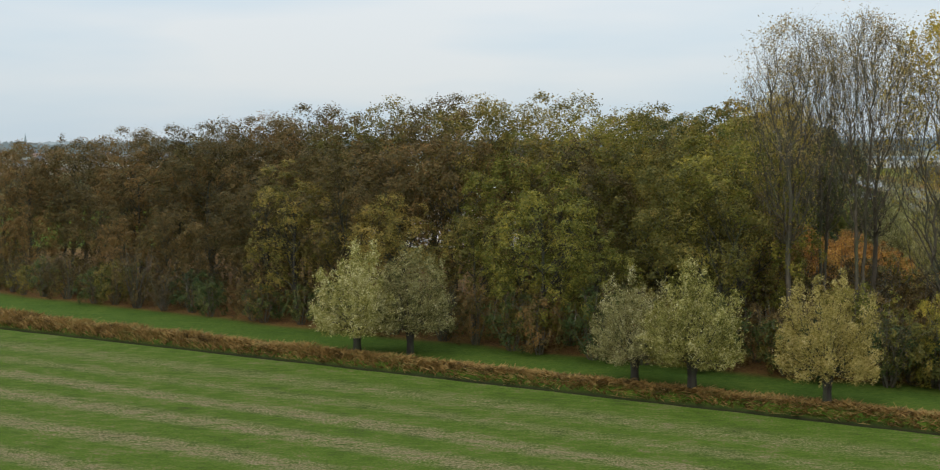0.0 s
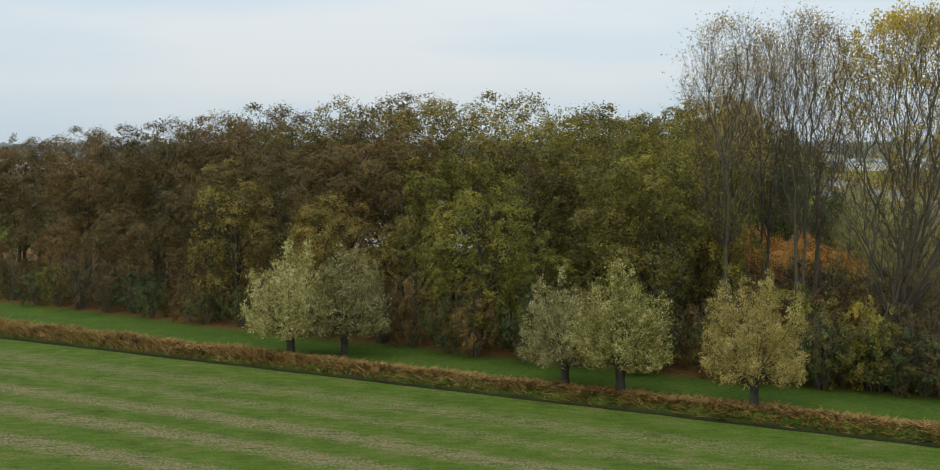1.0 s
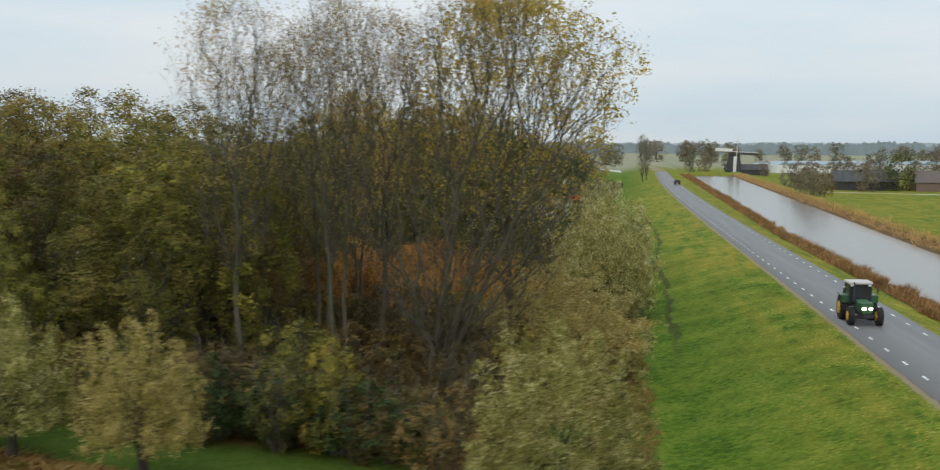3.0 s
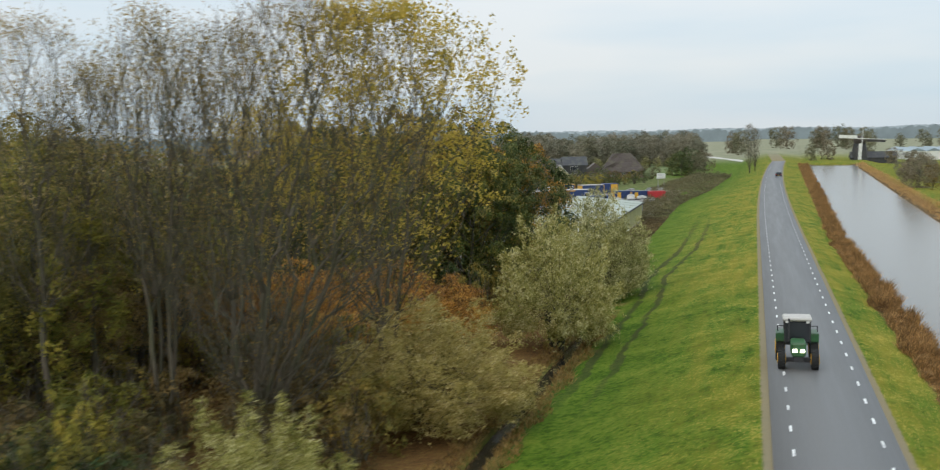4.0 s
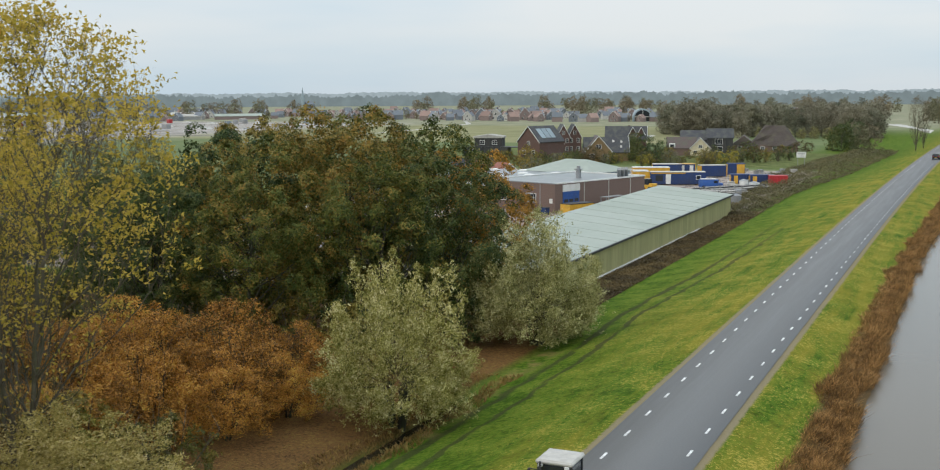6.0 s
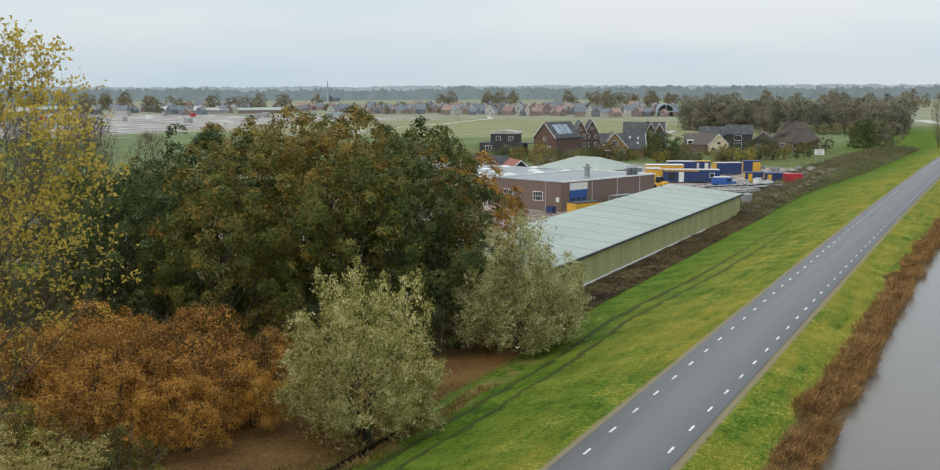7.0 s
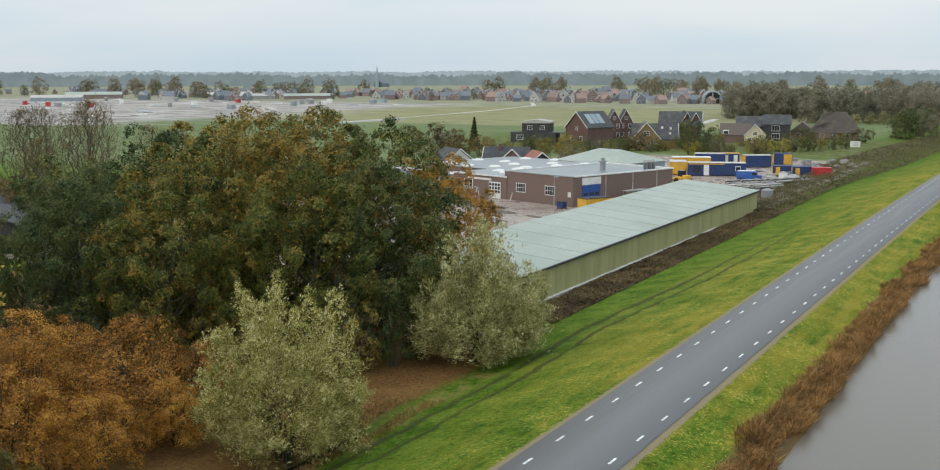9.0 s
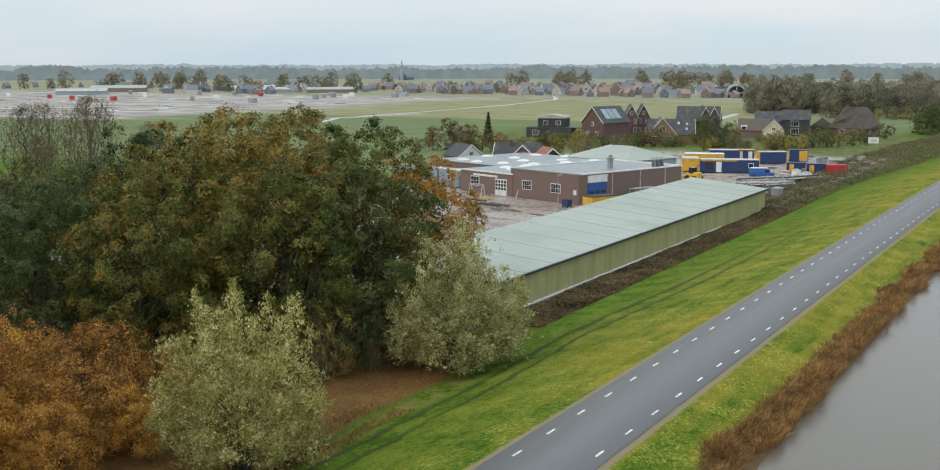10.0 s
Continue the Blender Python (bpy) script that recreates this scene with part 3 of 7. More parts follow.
# ---- trees ----
def tubes(segs):
    """Tapered limbs from rows of x0 y0 z0 x1 y1 z1 r0 r1: six sides for thick ones, three for branches, a blade for the finest twigs."""
    S = np.asarray(segs, float)
    Vs, Fs, base = [], [], 0
    for k, lo_r, hi_r in ((6, 0.05, 9.0), (3, 0.016, 0.05), (2, 0.0, 0.016)):
        s = S[(S[:, 6] > lo_r) & (S[:, 6] <= hi_r)]
        if not len(s):
            continue
        p0, p1 = s[:, :3], s[:, 3:6]
        d = p1 - p0
        d /= np.linalg.norm(d, axis=1, keepdims=True) + 1e-9
        ref = np.where(np.abs(d[:, 2:3]) > 0.9, [[1.0, 0, 0]], [[0, 0, 1.0]])
        a = np.cross(d, ref)
        a /= np.linalg.norm(a, axis=1, keepdims=True) + 1e-9
        b = np.cross(d, a)
        th = np.arange(k) / k * 2 * np.pi
        ring = np.cos(th)[None, :, None] * a[:, None] + np.sin(th)[None, :, None] * b[:, None]
        lo = p0[:, None] + ring * s[:, 6, None, None]
        hi = (p1 + d * s[:, 7, None] * 0.3)[:, None] + ring * s[:, 7, None, None]
        V = np.concatenate([lo, hi], 1).reshape(-1, 3)
        j = np.arange(k)
        f = np.stack([j, (j + 1) % k, (j + 1) % k + k, j + k], -1)[: max(1, k if k > 2 else 1)]
        F = (np.arange(len(s))[:, None, None] * 2 * k + f[None]).reshape(-1, 4) + base
        Vs.append(V)
        Fs.append(F)
        base += len(V)
    return mesh_np("trunk", np.concatenate(Vs), np.concatenate(Fs))


def leaf_mesh(P, along, across):
    """One tapered leaf spray at each point P."""
    n = len(P)
    V = np.stack([P - along * 0.5 - across * 0.5, P - along * 0.3 + across * 0.5, P + along * 0.5], 1).reshape(-1, 3)
    return mesh_np("crown", V, np.arange(n * 3).reshape(n, 3))


def leaves(P, length, width, rng, droop=0.0, out=None):
    """Leaf sprays at the points P, turned all ways or along out."""
    P = np.asarray(P, float)
    n = len(P)
    d = rng.normal(size=(n, 3))
    if out is not None:
        d = d * 0.8 + out
    d[:, 2] -= droop
    d /= np.linalg.norm(d, axis=1, keepdims=True)
    s = np.cross(d, rng.normal(size=(n, 3)))
    s /= np.linalg.norm(s, axis=1, keepdims=True) + 1e-9
    return leaf_mesh(P, d * (length * rng.uniform(0.6, 1.4, n))[:, None], s * (width * rng.uniform(0.6, 1.4, n))[:, None])


def limb(segs, tips, p, d, length, r, level, rng, spec):
    """One limb with its side branches; the ends of the last level are the tips."""
    steps = spec["steps"][level]
    p, d = np.array(p, float), np.array(d, float)
    r_end = r * spec["taper"]
    for k in range(steps):
        d = d + rng.normal(0, spec["wander"], 3) + np.array([0, 0, spec["rise"][level]])
        d /= np.linalg.norm(d)
        q = p + d * length / steps
        ra, rb = r + (r_end - r) * k / steps, r + (r_end - r) * (k + 1) / steps
        segs.append((*p, *q, ra, rb))
        p = q
        if level + 1 < len(spec["steps"]):
            f = (k + 1) / steps
            if f >= spec["bare"][level]:
                for _ in range(spec["kids"][level]):
                    side = rng.normal(size=3)
                    side -= d * (side @ d)
                    side /= np.linalg.norm(side)
                    e = d * math.cos(spec["angle"][level]) + side * math.sin(spec["angle"][level])
                    limb(segs, tips, p, e, length * spec["shrink"][level] * rng.uniform(0.75, 1.2) * (1.15 - 0.45 * f), max(rb * spec.get("thin", 0.6), 0.009), level + 1, rng, spec)
        else:
            tips.append((*p, *d))


BROAD = dict(steps=(7, 5, 4, 3), taper=0.25, wander=0.09, rise=(0.05, 0.05, 0.04, 0.0), bare=(0.25, 0.3, 0.2), kids=(3, 2, 2), angle=(1.0, 0.8, 0.8), shrink=(0.52, 0.5, 0.5))


def shaped(segs, P, height, width):
    """Scales limbs and leaf points to a given height and crown width."""
    S = np.array(segs)
    k = np.array([1.0, 1.0, 1.0])
    k[2] = height / np.percentile(P[:, 2], 99.6)
    mid = np.median(P[:, :2], axis=0)
    k[:2] = 0.5 * width / np.percentile(np.linalg.norm(P[:, :2] - mid, axis=1), 95)
    S[:, :3] *= k
    S[:, 3:6] *= k
    return S, P * k


def puffs(rng, centre, radii, clumps, size, count, low=-0.55, loose=0.27, flat=0.9):
    """Leaf points on many flattened clumps that together fill an uneven ellipsoid; also gives the way each leaf faces."""
    k = np.arange(clumps) + 0.5
    z = 1 - (1 - low) * k / clumps + rng.normal(0, 0.05, clumps)
    a = k * 2.39996 + rng.normal(0, 0.3, clumps)
    ring = np.sqrt(np.maximum(0.02, 1 - z * z))
    unit = np.stack([ring * np.cos(a), ring * np.sin(a), z], -1)
    depth = rng.uniform(0.5, 1.0, clumps) ** 0.7
    C = np.asarray(centre) + unit * np.asarray(radii) * depth[:, None]
    R = size * rng.uniform(0.6, 1.3, clumps)
    # sprigs on the upper and outer side of each clump, then leaves spread flat round each sprig
    twigs = max(clumps * 3, count // 20)
    pick = rng.choice(clumps, twigs, p=R**2 / (R**2).sum())
    d = rng.normal(size=(twigs, 3)) * 0.9 + unit[pick] * 0.8 + [0, 0, 0.5]
    d /= np.linalg.norm(d, axis=1, keepdims=True)
    P = C[pick] + d * (R[pick] * (1.12 - 0.5 * rng.random(twigs) ** 1.6))[:, None] * [1, 1, flat]
    of = rng.integers(0, twigs, count)
    jit = rng.normal(0, loose, (count, 3))
    jit -= d[of] * (0.5 * (jit * d[of]).sum(1))[:, None]
    Q = P[of] + jit
    # some leaves deep inside the crown
    deep = rng.random(count) < 0.1
    Q[deep] = np.asarray(centre) + (Q[deep] - np.asarray(centre)) * rng.uniform(0.3, 0.85, (int(deep.sum()), 1))
    return Q, d[of]


def facing_leaves(P, d, length, width, rng):
    """Leaf sprays that lie roughly across the way d."""
    n = len(P)
    nrm = d + rng.normal(0, 0.4, (n, 3))
    a = np.cross(nrm, rng.normal(size=(n, 3)))
    a /= np.linalg.norm(a, axis=1, keepdims=True) + 1e-9
    b = np.cross(nrm, a)
    b /= np.linalg.norm(b, axis=1, keepdims=True) + 1e-9
    return leaf_mesh(P, a * (length * rng.uniform(0.55, 1.4, n))[:, None], b * (width * rng.uniform(0.6, 1.4, n))[:, None])


def broad_tree(seed, height, count, size, spread=1.0, low=-0.55, clumps=62):
    """A full woodland tree with one trunk and a billowing crown."""
    rng = np.random.default_rng(seed)
    segs, tips = [], []
    limb(segs, tips, (0, 0, -0.3), (rng.normal(0, 0.04), rng.normal(0, 0.04), 1), height * 0.9, height * 0.016, 0, rng, BROAD)
    half = 0.3 * height * spread
    mid = 0.58 if low > -0.8 else 0.53
    P, d = puffs(rng, (0, 0, mid * height), (half, half, (0.99 - mid) * height), clumps, 0.66 / clumps**0.5 * height, count, low, 0.2 if low < -0.5 else 0.25)
    T = np.array(tips)
    S, _ = shaped([s for s in segs if s[6] > 0.011], T[:, :3], height * 0.95, 1.7 * half)
    P[:, 2] = np.where(P[:, 2] < 0.8, rng.uniform(1, 5, count), P[:, 2])
    P[:, 2] *= height / np.percentile(P[:, 2], 99.7)
    return tubes(S), facing_leaves(P, d, size, size * 0.62, rng)


def grown_tree(seed, height, width, base, stems, targets, count, size, high=0.0, lean=(0.0, 0.0), gauge=0.0075):
    """A half-bare tree: limbs grow from the stems to points all through a vase-shaped crown, thicker the more they carry."""
    rng = np.random.default_rng(seed)
    N, par = [(0.0, 0.0, -0.3)], [-1]
    for k in range(stems):
        a = 2 * math.pi * (k + rng.uniform(-0.3, 0.3)) / stems
        out = 0.0 if stems == 1 else rng.uniform(0.35, 0.9)
        last = 0
        for q in range(1, 9):
            f = q / 8
            z = f * height * (base + 0.3)
            r = 0.12 * width * out * f**1.4 + (0.25 if stems > 1 else 0.0)
            N.append((r * math.cos(a) + lean[0] * f + rng.normal(0, 0.07), r * math.sin(a) + lean[1] * f + rng.normal(0, 0.07), z))
            par.append(last)
            last = len(N) - 1
    f = rng.random(targets) ** 0.85
    rad = 0.5 * width * 1.12 * f**0.55 * np.sqrt(np.maximum(0, 1 - f**3.2))
    rho, a = np.sqrt(rng.uniform(0.02, 1, targets)), rng.uniform(0, 2 * np.pi, targets)
    lump = 1 + 0.16 * np.sin(a * 3 + seed) * np.sin(f * 7 + seed)
    P = np.stack([rad * rho * lump * np.cos(a) + lean[0] * (0.5 + f), rad * rho * lump * np.sin(a) + lean[1] * (0.5 + f), height * (base + (0.99 - base) * f)], -1)
    P = P[np.argsort(np.linalg.norm(P - [0, 0, height * base], axis=1))]
    A = np.zeros((len(N) + targets * 12, 3))
    A[: len(N)] = N
    n, ends = len(N), []
    way = np.zeros(len(A))
    for k in range(1, n):
        way[k] = way[par[k]] + np.linalg.norm(A[k] - A[par[k]])
    for p in P:
        v = p - A[4:n]
        d = np.linalg.norm(v, axis=1)
        j = int(np.argmin(d + 0.62 * way[4:n] + 0.9 * np.maximum(0, 0.5 * d - v[:, 2]))) + 4
        s, d = A[j].copy(), float(d[j - 4])
        steps = min(8, max(1, int(d / 0.7)))
        c = s + (p - s) * 0.45 + np.array([0, 0, -0.05 * d]) + rng.normal(0, 0.025 * d, 3)
        for q in range(1, steps + 1):
            u = q / steps
            A[n] = s * (1 - u) ** 2 + c * 2 * u * (1 - u) + p * u * u + (rng.normal(0, 0.05, 3) if q < steps else 0)
            par.append(j)
            way[n] = way[j] + np.linalg.norm(A[n] - A[j])
            j = n
            n += 1
        ends.append(j)
    load = np.zeros(n)
    load[ends] = 1
    for k in range(n - 1, 0, -1):
        load[par[k]] += load[k]
    r = gauge * np.maximum(load, 1) ** 0.46
    segs = [(*A[par[k]], *A[k], min(r[par[k]], r[k] * 1.5), r[k]) for k in range(1, n)]
    tips = []
    for j in ends:
        away = A[j] - A[par[j]]
        away /= np.linalg.norm(away) + 1e-9
        for _ in range(3):
            e = A[j] + (away + rng.normal(0, 0.55, 3) + [0, 0, 0.35]) * rng.uniform(0.35, 0.8)
            segs.append((*A[j], *e, gauge * 1.2, 0.004))
            tips.append(e)
    tips = np.array(tips)
    weight = 0.08 + np.clip((tips[:, 2] / height - high) * 2.2, 0, 1)
    clump = np.array([noise.noise(Vector(t) * 0.45) for t in tips])
    weight *= np.clip(0.55 + 1.3 * clump, 0.05, 2)
    L = tips[rng.choice(len(tips), count, p=weight / weight.sum())] + rng.normal(0, 0.17, (count, 3))
    return tubes(segs), leaves(L, size, size * 0.7, rng, 0.3)


def bush_plant(seed, height, wide, count, size, stems=9, clumps=36):
    """A bush: stems from the ground under a lumpy cover of leaves."""
    rng = np.random.default_rng(seed)
    segs = []
    for k in range(stems):
        a = 2 * math.pi * k / stems + rng.normal(0, 0.4)
        p = np.array([0.2 * math.cos(a), 0.2 * math.sin(a), -0.15])
        d = np.array([math.cos(a), math.sin(a), 0]) * rng.uniform(0.1, 0.8) * wide / height + [0, 0, 1]
        for q in range(4):
            d = d + rng.normal(0, 0.15, 3)
            e = p + d / np.linalg.norm(d) * height * 0.24
            segs.append((*p, *e, 0.05 * (1 - q * 0.2), 0.05 * (0.8 - q * 0.2) + 0.004))
            for _ in range(2):
                w = e + rng.normal(0, 0.13 * height, 3) + [0, 0, 0.08 * height]
                segs.append((*e, *w, 0.016, 0.006))
            p = e
    P, d = puffs(rng, (0, 0, 0.45 * height), (wide, wide, 0.5 * height), clumps, 0.125 * height, count, -0.8, 0.032 * height)
    P[:, 2] = np.abs(P[:, 2]) + 0.08
    P[:, 2] *= height / np.percentile(P[:, 2], 99.7)
    return tubes(segs), facing_leaves(P, d, size, size * 0.62, rng)


def pollard_willow(seed, height, width, bole, count, size, plumes=60, open_angle=1.5, bush=False):
    """A willow: straight shoots from the head of a short bole (or from the ground), gathered in leafy plumes that end in points."""
    rng = np.random.default_rng(seed)
    if bush:
        z0 = 0.26 * height
        segs = []
        for k in range(9):
            a = 2 * math.pi * k / 9 + rng.normal(0, 0.2)
            x, y = math.cos(a), math.sin(a)
            segs.append((0.35 * x, 0.35 * y, -0.3, 0.9 * x, 0.9 * y, z0, 0.13, 0.08))
    else:
        z0 = bole + 0.15
        segs = [(0, 0, -0.3, 0.03, 0, bole * 0.5, 0.34, 0.27), (0.03, 0, bole * 0.5, 0, 0.02, bole, 0.27, 0.4), (0, 0.02, bole, 0, 0.02, bole + 0.35, 0.42, 0.25)]
    fixed, shoot = len(segs), 0.022 if bush else 0.035
    base, P, D = np.array([0, 0, z0]), [], []
    per = count // plumes
    for k in range(plumes):
        u = (k + 0.5) / plumes
        t = open_angle * u**0.74 + rng.normal(0, 0.07)
        a = k * 2.39996 + rng.normal(0, 0.25)
        power = 2.3 if bush else 2.4
        up = (height - z0) if math.cos(t) > 0 else z0 * (1.05 if bush else 0.3)
        reach = 1 / ((abs(math.sin(t)) / (0.5 * width)) ** power + (abs(math.cos(t)) / up) ** power) ** (1 / power)
        reach *= rng.uniform(0.74, 1.08)
        flat = np.array([math.cos(a), math.sin(a), 0.0])
        way = flat * math.sin(t) + np.array([0, 0, math.cos(t)])
        p0, p2 = base + way * reach * 0.12, base + way * reach
        p1 = base + flat * math.sin(t) * reach * 0.76 + np.array([0, 0, math.cos(t) * reach * 0.5 - 0.03 * reach])
        p2 = p2 + np.array([0, 0, 0.09 * reach])
        path = lambda v: p0 * (1 - v) ** 2 + p1 * 2 * v * (1 - v) + p2 * v**2
        last = p0
        for q in range(1, 6):
            e = path(q / 5)
            segs.append((*last, *e, shoot * (1.15 - q / 5.5), shoot * (0.95 - q / 5.5) + 0.004))
            last = e
        thick = height * rng.uniform(0.06, 0.115)
        m = int(per * rng.uniform(0.75, 1.25) * (0.6 + 0.5 * reach / (0.6 * height)))
        v = (0.36 + 0.66 * rng.beta(1.5, 1.1, m))[:, None]
        C = path(v)
        r = thick * np.sin(np.pi * np.clip(v * 0.86 + 0.08, 0, 1)) ** 0.8
        tang = (p1 - p0) * (1 - v) + (p2 - p1) * v
        tang /= np.linalg.norm(tang, axis=1, keepdims=True)
        # side tufts along the shoot, each of a few leaves
        tufts = max(6, m // 7)
        off = rng.normal(size=(tufts, 3))
        tv = rng.integers(0, tufts, m)
        rank = np.argsort(np.argsort(v[:, 0])) * tufts // m
        tv = np.clip(rank + rng.integers(-1, 2, m), 0, tufts - 1)
        Q = C + off[tv] * r * 0.62 + rng.normal(0, 0.085, (m, 3))
        P.append(Q)
        D.append(tang * 0.7 + off[tv] * 0.25 + [0.12, 0.0, 0.5])
    P, D = np.concatenate(P), np.concatenate(D)
    S, P = shaped(segs, P, height, width)
    S[:fixed] = np.array(segs[:fixed])
    floor_z = 0.3 if bush else 0.92 * bole
    P[:, 2] = np.where(P[:, 2] < floor_z, rng.uniform(floor_z, floor_z + 1.2, len(P)), P[:, 2])
    return tubes(S), leaves(P, size, size * 0.42, rng, 0.0, D)


def plant(name, meshes, bark, leaf, label, category, group, place, trunk_label=""):
    """A tree or bush: an Empty at its foot with a trunk and a crown."""
    ob = tagged(new(name), label, category, group)
    ob.matrix_basis = place
    part("trunk", meshes[0], bark, ob)
    part("crown", meshes[1], leaf, ob)
    return ob


def stand(x, y, turn=0.0, scale=1.0, tall=1.0, sink=0.0):
    return pose(x, y, float(land_z(x, y)) - sink, 0, 0, turn) @ Matrix.Diagonal((scale, scale, scale * tall, 1))


class Grower:
    """Keeps the meshes of each kind of plant; with_leaf() gives the same mesh other leaves."""

    def __init__(self, name, meshes, bark, category, group):
        self.name, self.meshes, self.bark, self.category, self.group, self.made = name, meshes, bark, category, group, {}

    def put(self, k, leaf, label, place):
        k = k % len(self.meshes)
        key = (k, leaf.name)
        if key not in self.made:
            t, c = self.meshes[k]
            crown = c.copy()
            self.made[key] = plant(self.name, (t, crown), self.bark, leaf, label, self.category, self.group, place)
            return self.made[key]
        ob = copy_thing(self.made[key], Matrix())
        ob.matrix_basis = place
        ob["label"] = label
        return ob


wood = Grower("woodland_tree", [broad_tree(11, 16, 18000, 0.2, 1.0, -0.97, 76), broad_tree(12, 16, 19000, 0.2, 1.12, -0.97, 84), broad_tree(13, 16, 17000, 0.2, 0.95, -0.95, 72), broad_tree(14, 16, 14000, 0.2, 1.05, -0.45, 60), broad_tree(17, 16, 17000, 0.19, 1.2, -0.4, 66), broad_tree(18, 16, 17000, 0.19, 1.1, -0.4, 62)], BARK, "tree", "trees of the wood")
dense = Grower("broad_tree", [broad_tree(15, 16, 34000, 0.22, 1.3, -0.97, 100), broad_tree(16, 16, 34000, 0.22, 1.4, -0.97, 110)], BARK, "tree", "dense clump of trees")
tall = Grower("tall_tree", [grown_tree(21, 22.3, 10.0, 0.34, 1, 1050, 4600, 0.12, 0.5, gauge=0.0068), grown_tree(22, 22.3, 9.5, 0.36, 2, 1000, 4200, 0.12, 0.5, gauge=0.0068), grown_tree(23, 22.3, 20.0, 0.13, 5, 3200, 8000, 0.12, 0.2, (2.7, -0.6), 0.008)], BARK_GREY, "tree", "tall bare trees")
thin = Grower("bare_tree", [grown_tree(26, 22, 14, 0.12, 3, 800, 5000, 0.2, 0.0, gauge=0.013), grown_tree(27, 22, 13, 0.12, 2, 760, 5000, 0.2, 0.0, gauge=0.013)], BARK_GREY, "tree", "bare trees beyond the clump")
yellow = Grower("yellow_tree", [grown_tree(24, 22.8, 17.5, 0.24, 3, 1500, 16000, 0.2, 0.36, (0.2, 0.0)), grown_tree(25, 20, 10.0, 0.3, 2, 700, 11000, 0.16, 0.4)], BARK_GREY, "tree", "tall yellow-leaved trees")
willows = Grower("pollard_willow", [pollard_willow(31, 7.6, 6.2, 1.75, 30000, 0.15, 60, 1.62), pollard_willow(32, 7.6, 6.2, 1.75, 30000, 0.15, 56, 1.62), pollard_willow(33, 7.6, 6.2, 1.75, 30000, 0.15, 64, 1.62)], BARK, "willow", "pollard willows")
bushy = Grower("willow_bush", [pollard_willow(41, 10.0, 9.4, 0.7, 64000, 0.165, 84, 2.1, True), pollard_willow(42, 10.0, 9.0, 0.7, 84000, 0.16, 120, 2.1, True)], BARK, "willow", "bushy willows at the foot of the dike")
orange = Grower("orange_bush", [bush_plant(51, 6.5, 3.9, 20000, 0.15, 12, 70), bush_plant(52, 6.5, 3.9, 20000, 0.15, 12, 70)], BARK, "bush", "rust-coloured bushes")
shrubs = Grower("shrub", [bush_plant(61, 3.4, 1.9, 3200, 0.14, 9), bush_plant(62, 3.4, 1.9, 3200, 0.14, 9), bush_plant(63, 3.6, 1.9, 2400, 0.13, 20)], BARK_GREY, "shrub", "undergrowth shrubs")

rng = np.random.default_rng(77)

# pollard willows on the far side of the field ditch
for k, (x, y, leaf, s, tl, word) in enumerate([
    (-67.5, 47.7, LEAF_BUSHWILLOW, 1.0, 1.0, "cream-leaved"), (-63.9, 48.4, LEAF_SILVER, 0.97, 0.98, "silvery"), (-48.5, 40.9, LEAF_SILVER, 0.86, 1.0, "silvery"),
    (-45.2, 38.5, LEAF_BUSHWILLOW, 0.93, 1.05, "cream-leaved"), (-38.0, 36.3, LEAF_GOLDWILLOW, 0.88, 1.07, "golden-leaved")]):
    willows.put(k, leaf, word + " pollard willow with a short dark trunk beside the field ditch", stand(x, y, 70 * k, s, tl))
# bushy willows along the toe of the dike
for k, (x, y, leaf, s, tl, word) in enumerate([
    (-20.0, 35.5, LEAF_BUSHWILLOW, 0.8, 0.9, "cream-tipped"), (-21.0, 61.0, LEAF_GOLDWILLOW, 1.2, 0.6, "yellowish"), (-18.4, 86.3, LEAF_BUSHWILLOW, 1.02, 1.0, "cream-tipped"), (-18.6, 111.0, LEAF_GREYWILLOW, 1.16, 0.92, "grey-green")]):
    bushy.put(k, leaf, word + " bushy willow at the foot of the dike", stand(x, y, 50 * k, s, tl))

# the wood behind the field
NX, NY = 0.350, 0.937
for row in range(3):
    for s in np.arange(-84, 34, (5.8, 6.2, 5.4)[row]):
        s = s + rng.uniform(-1.6, 1.6) + (2.6 if row % 2 else 0)
        v = 12.5 + row * 7.5 + rng.uniform(-1.5, 1.5) + 0.12 * max(0, -s)
        x, y = -57.9 + NY * s + NX * v, 40.5 - NX * s + NY * v
        if x > -40.5:
            continue
        mix = s + rng.normal(0, 8)
        if mix < -30:
            leaf, word = LEAF_RUSSET, "russet-brown"
        elif mix < -8:
            leaf, word = (LEAF_OLIVE, "olive-brown") if rng.random() < 0.6 else (LEAF_RUSSET, "russet-brown")
        elif mix < 12:
            leaf, word = (LEAF_YELLOWGREEN, "yellow-green") if rng.random() < 0.65 else (LEAF_OLIVE, "olive")
        else:
            leaf, word = (LEAF_YELLOWGREEN, "yellow-green") if rng.random() < 0.6 else (LEAF_OLIVE, "olive")
        h = (rng.uniform(0.52, 0.86), rng.uniform(0.9, 1.1), rng.uniform(1.02, 1.18))[row]
        if s < -46:
            h *= 0.88
        wood.put(int(rng.integers(4, 6)) if row == 2 else int(rng.integers(0, 4)), leaf, word + " autumn tree in a dense wood beside a field", stand(x, y, rng.uniform(0, 360), h, 1.0))
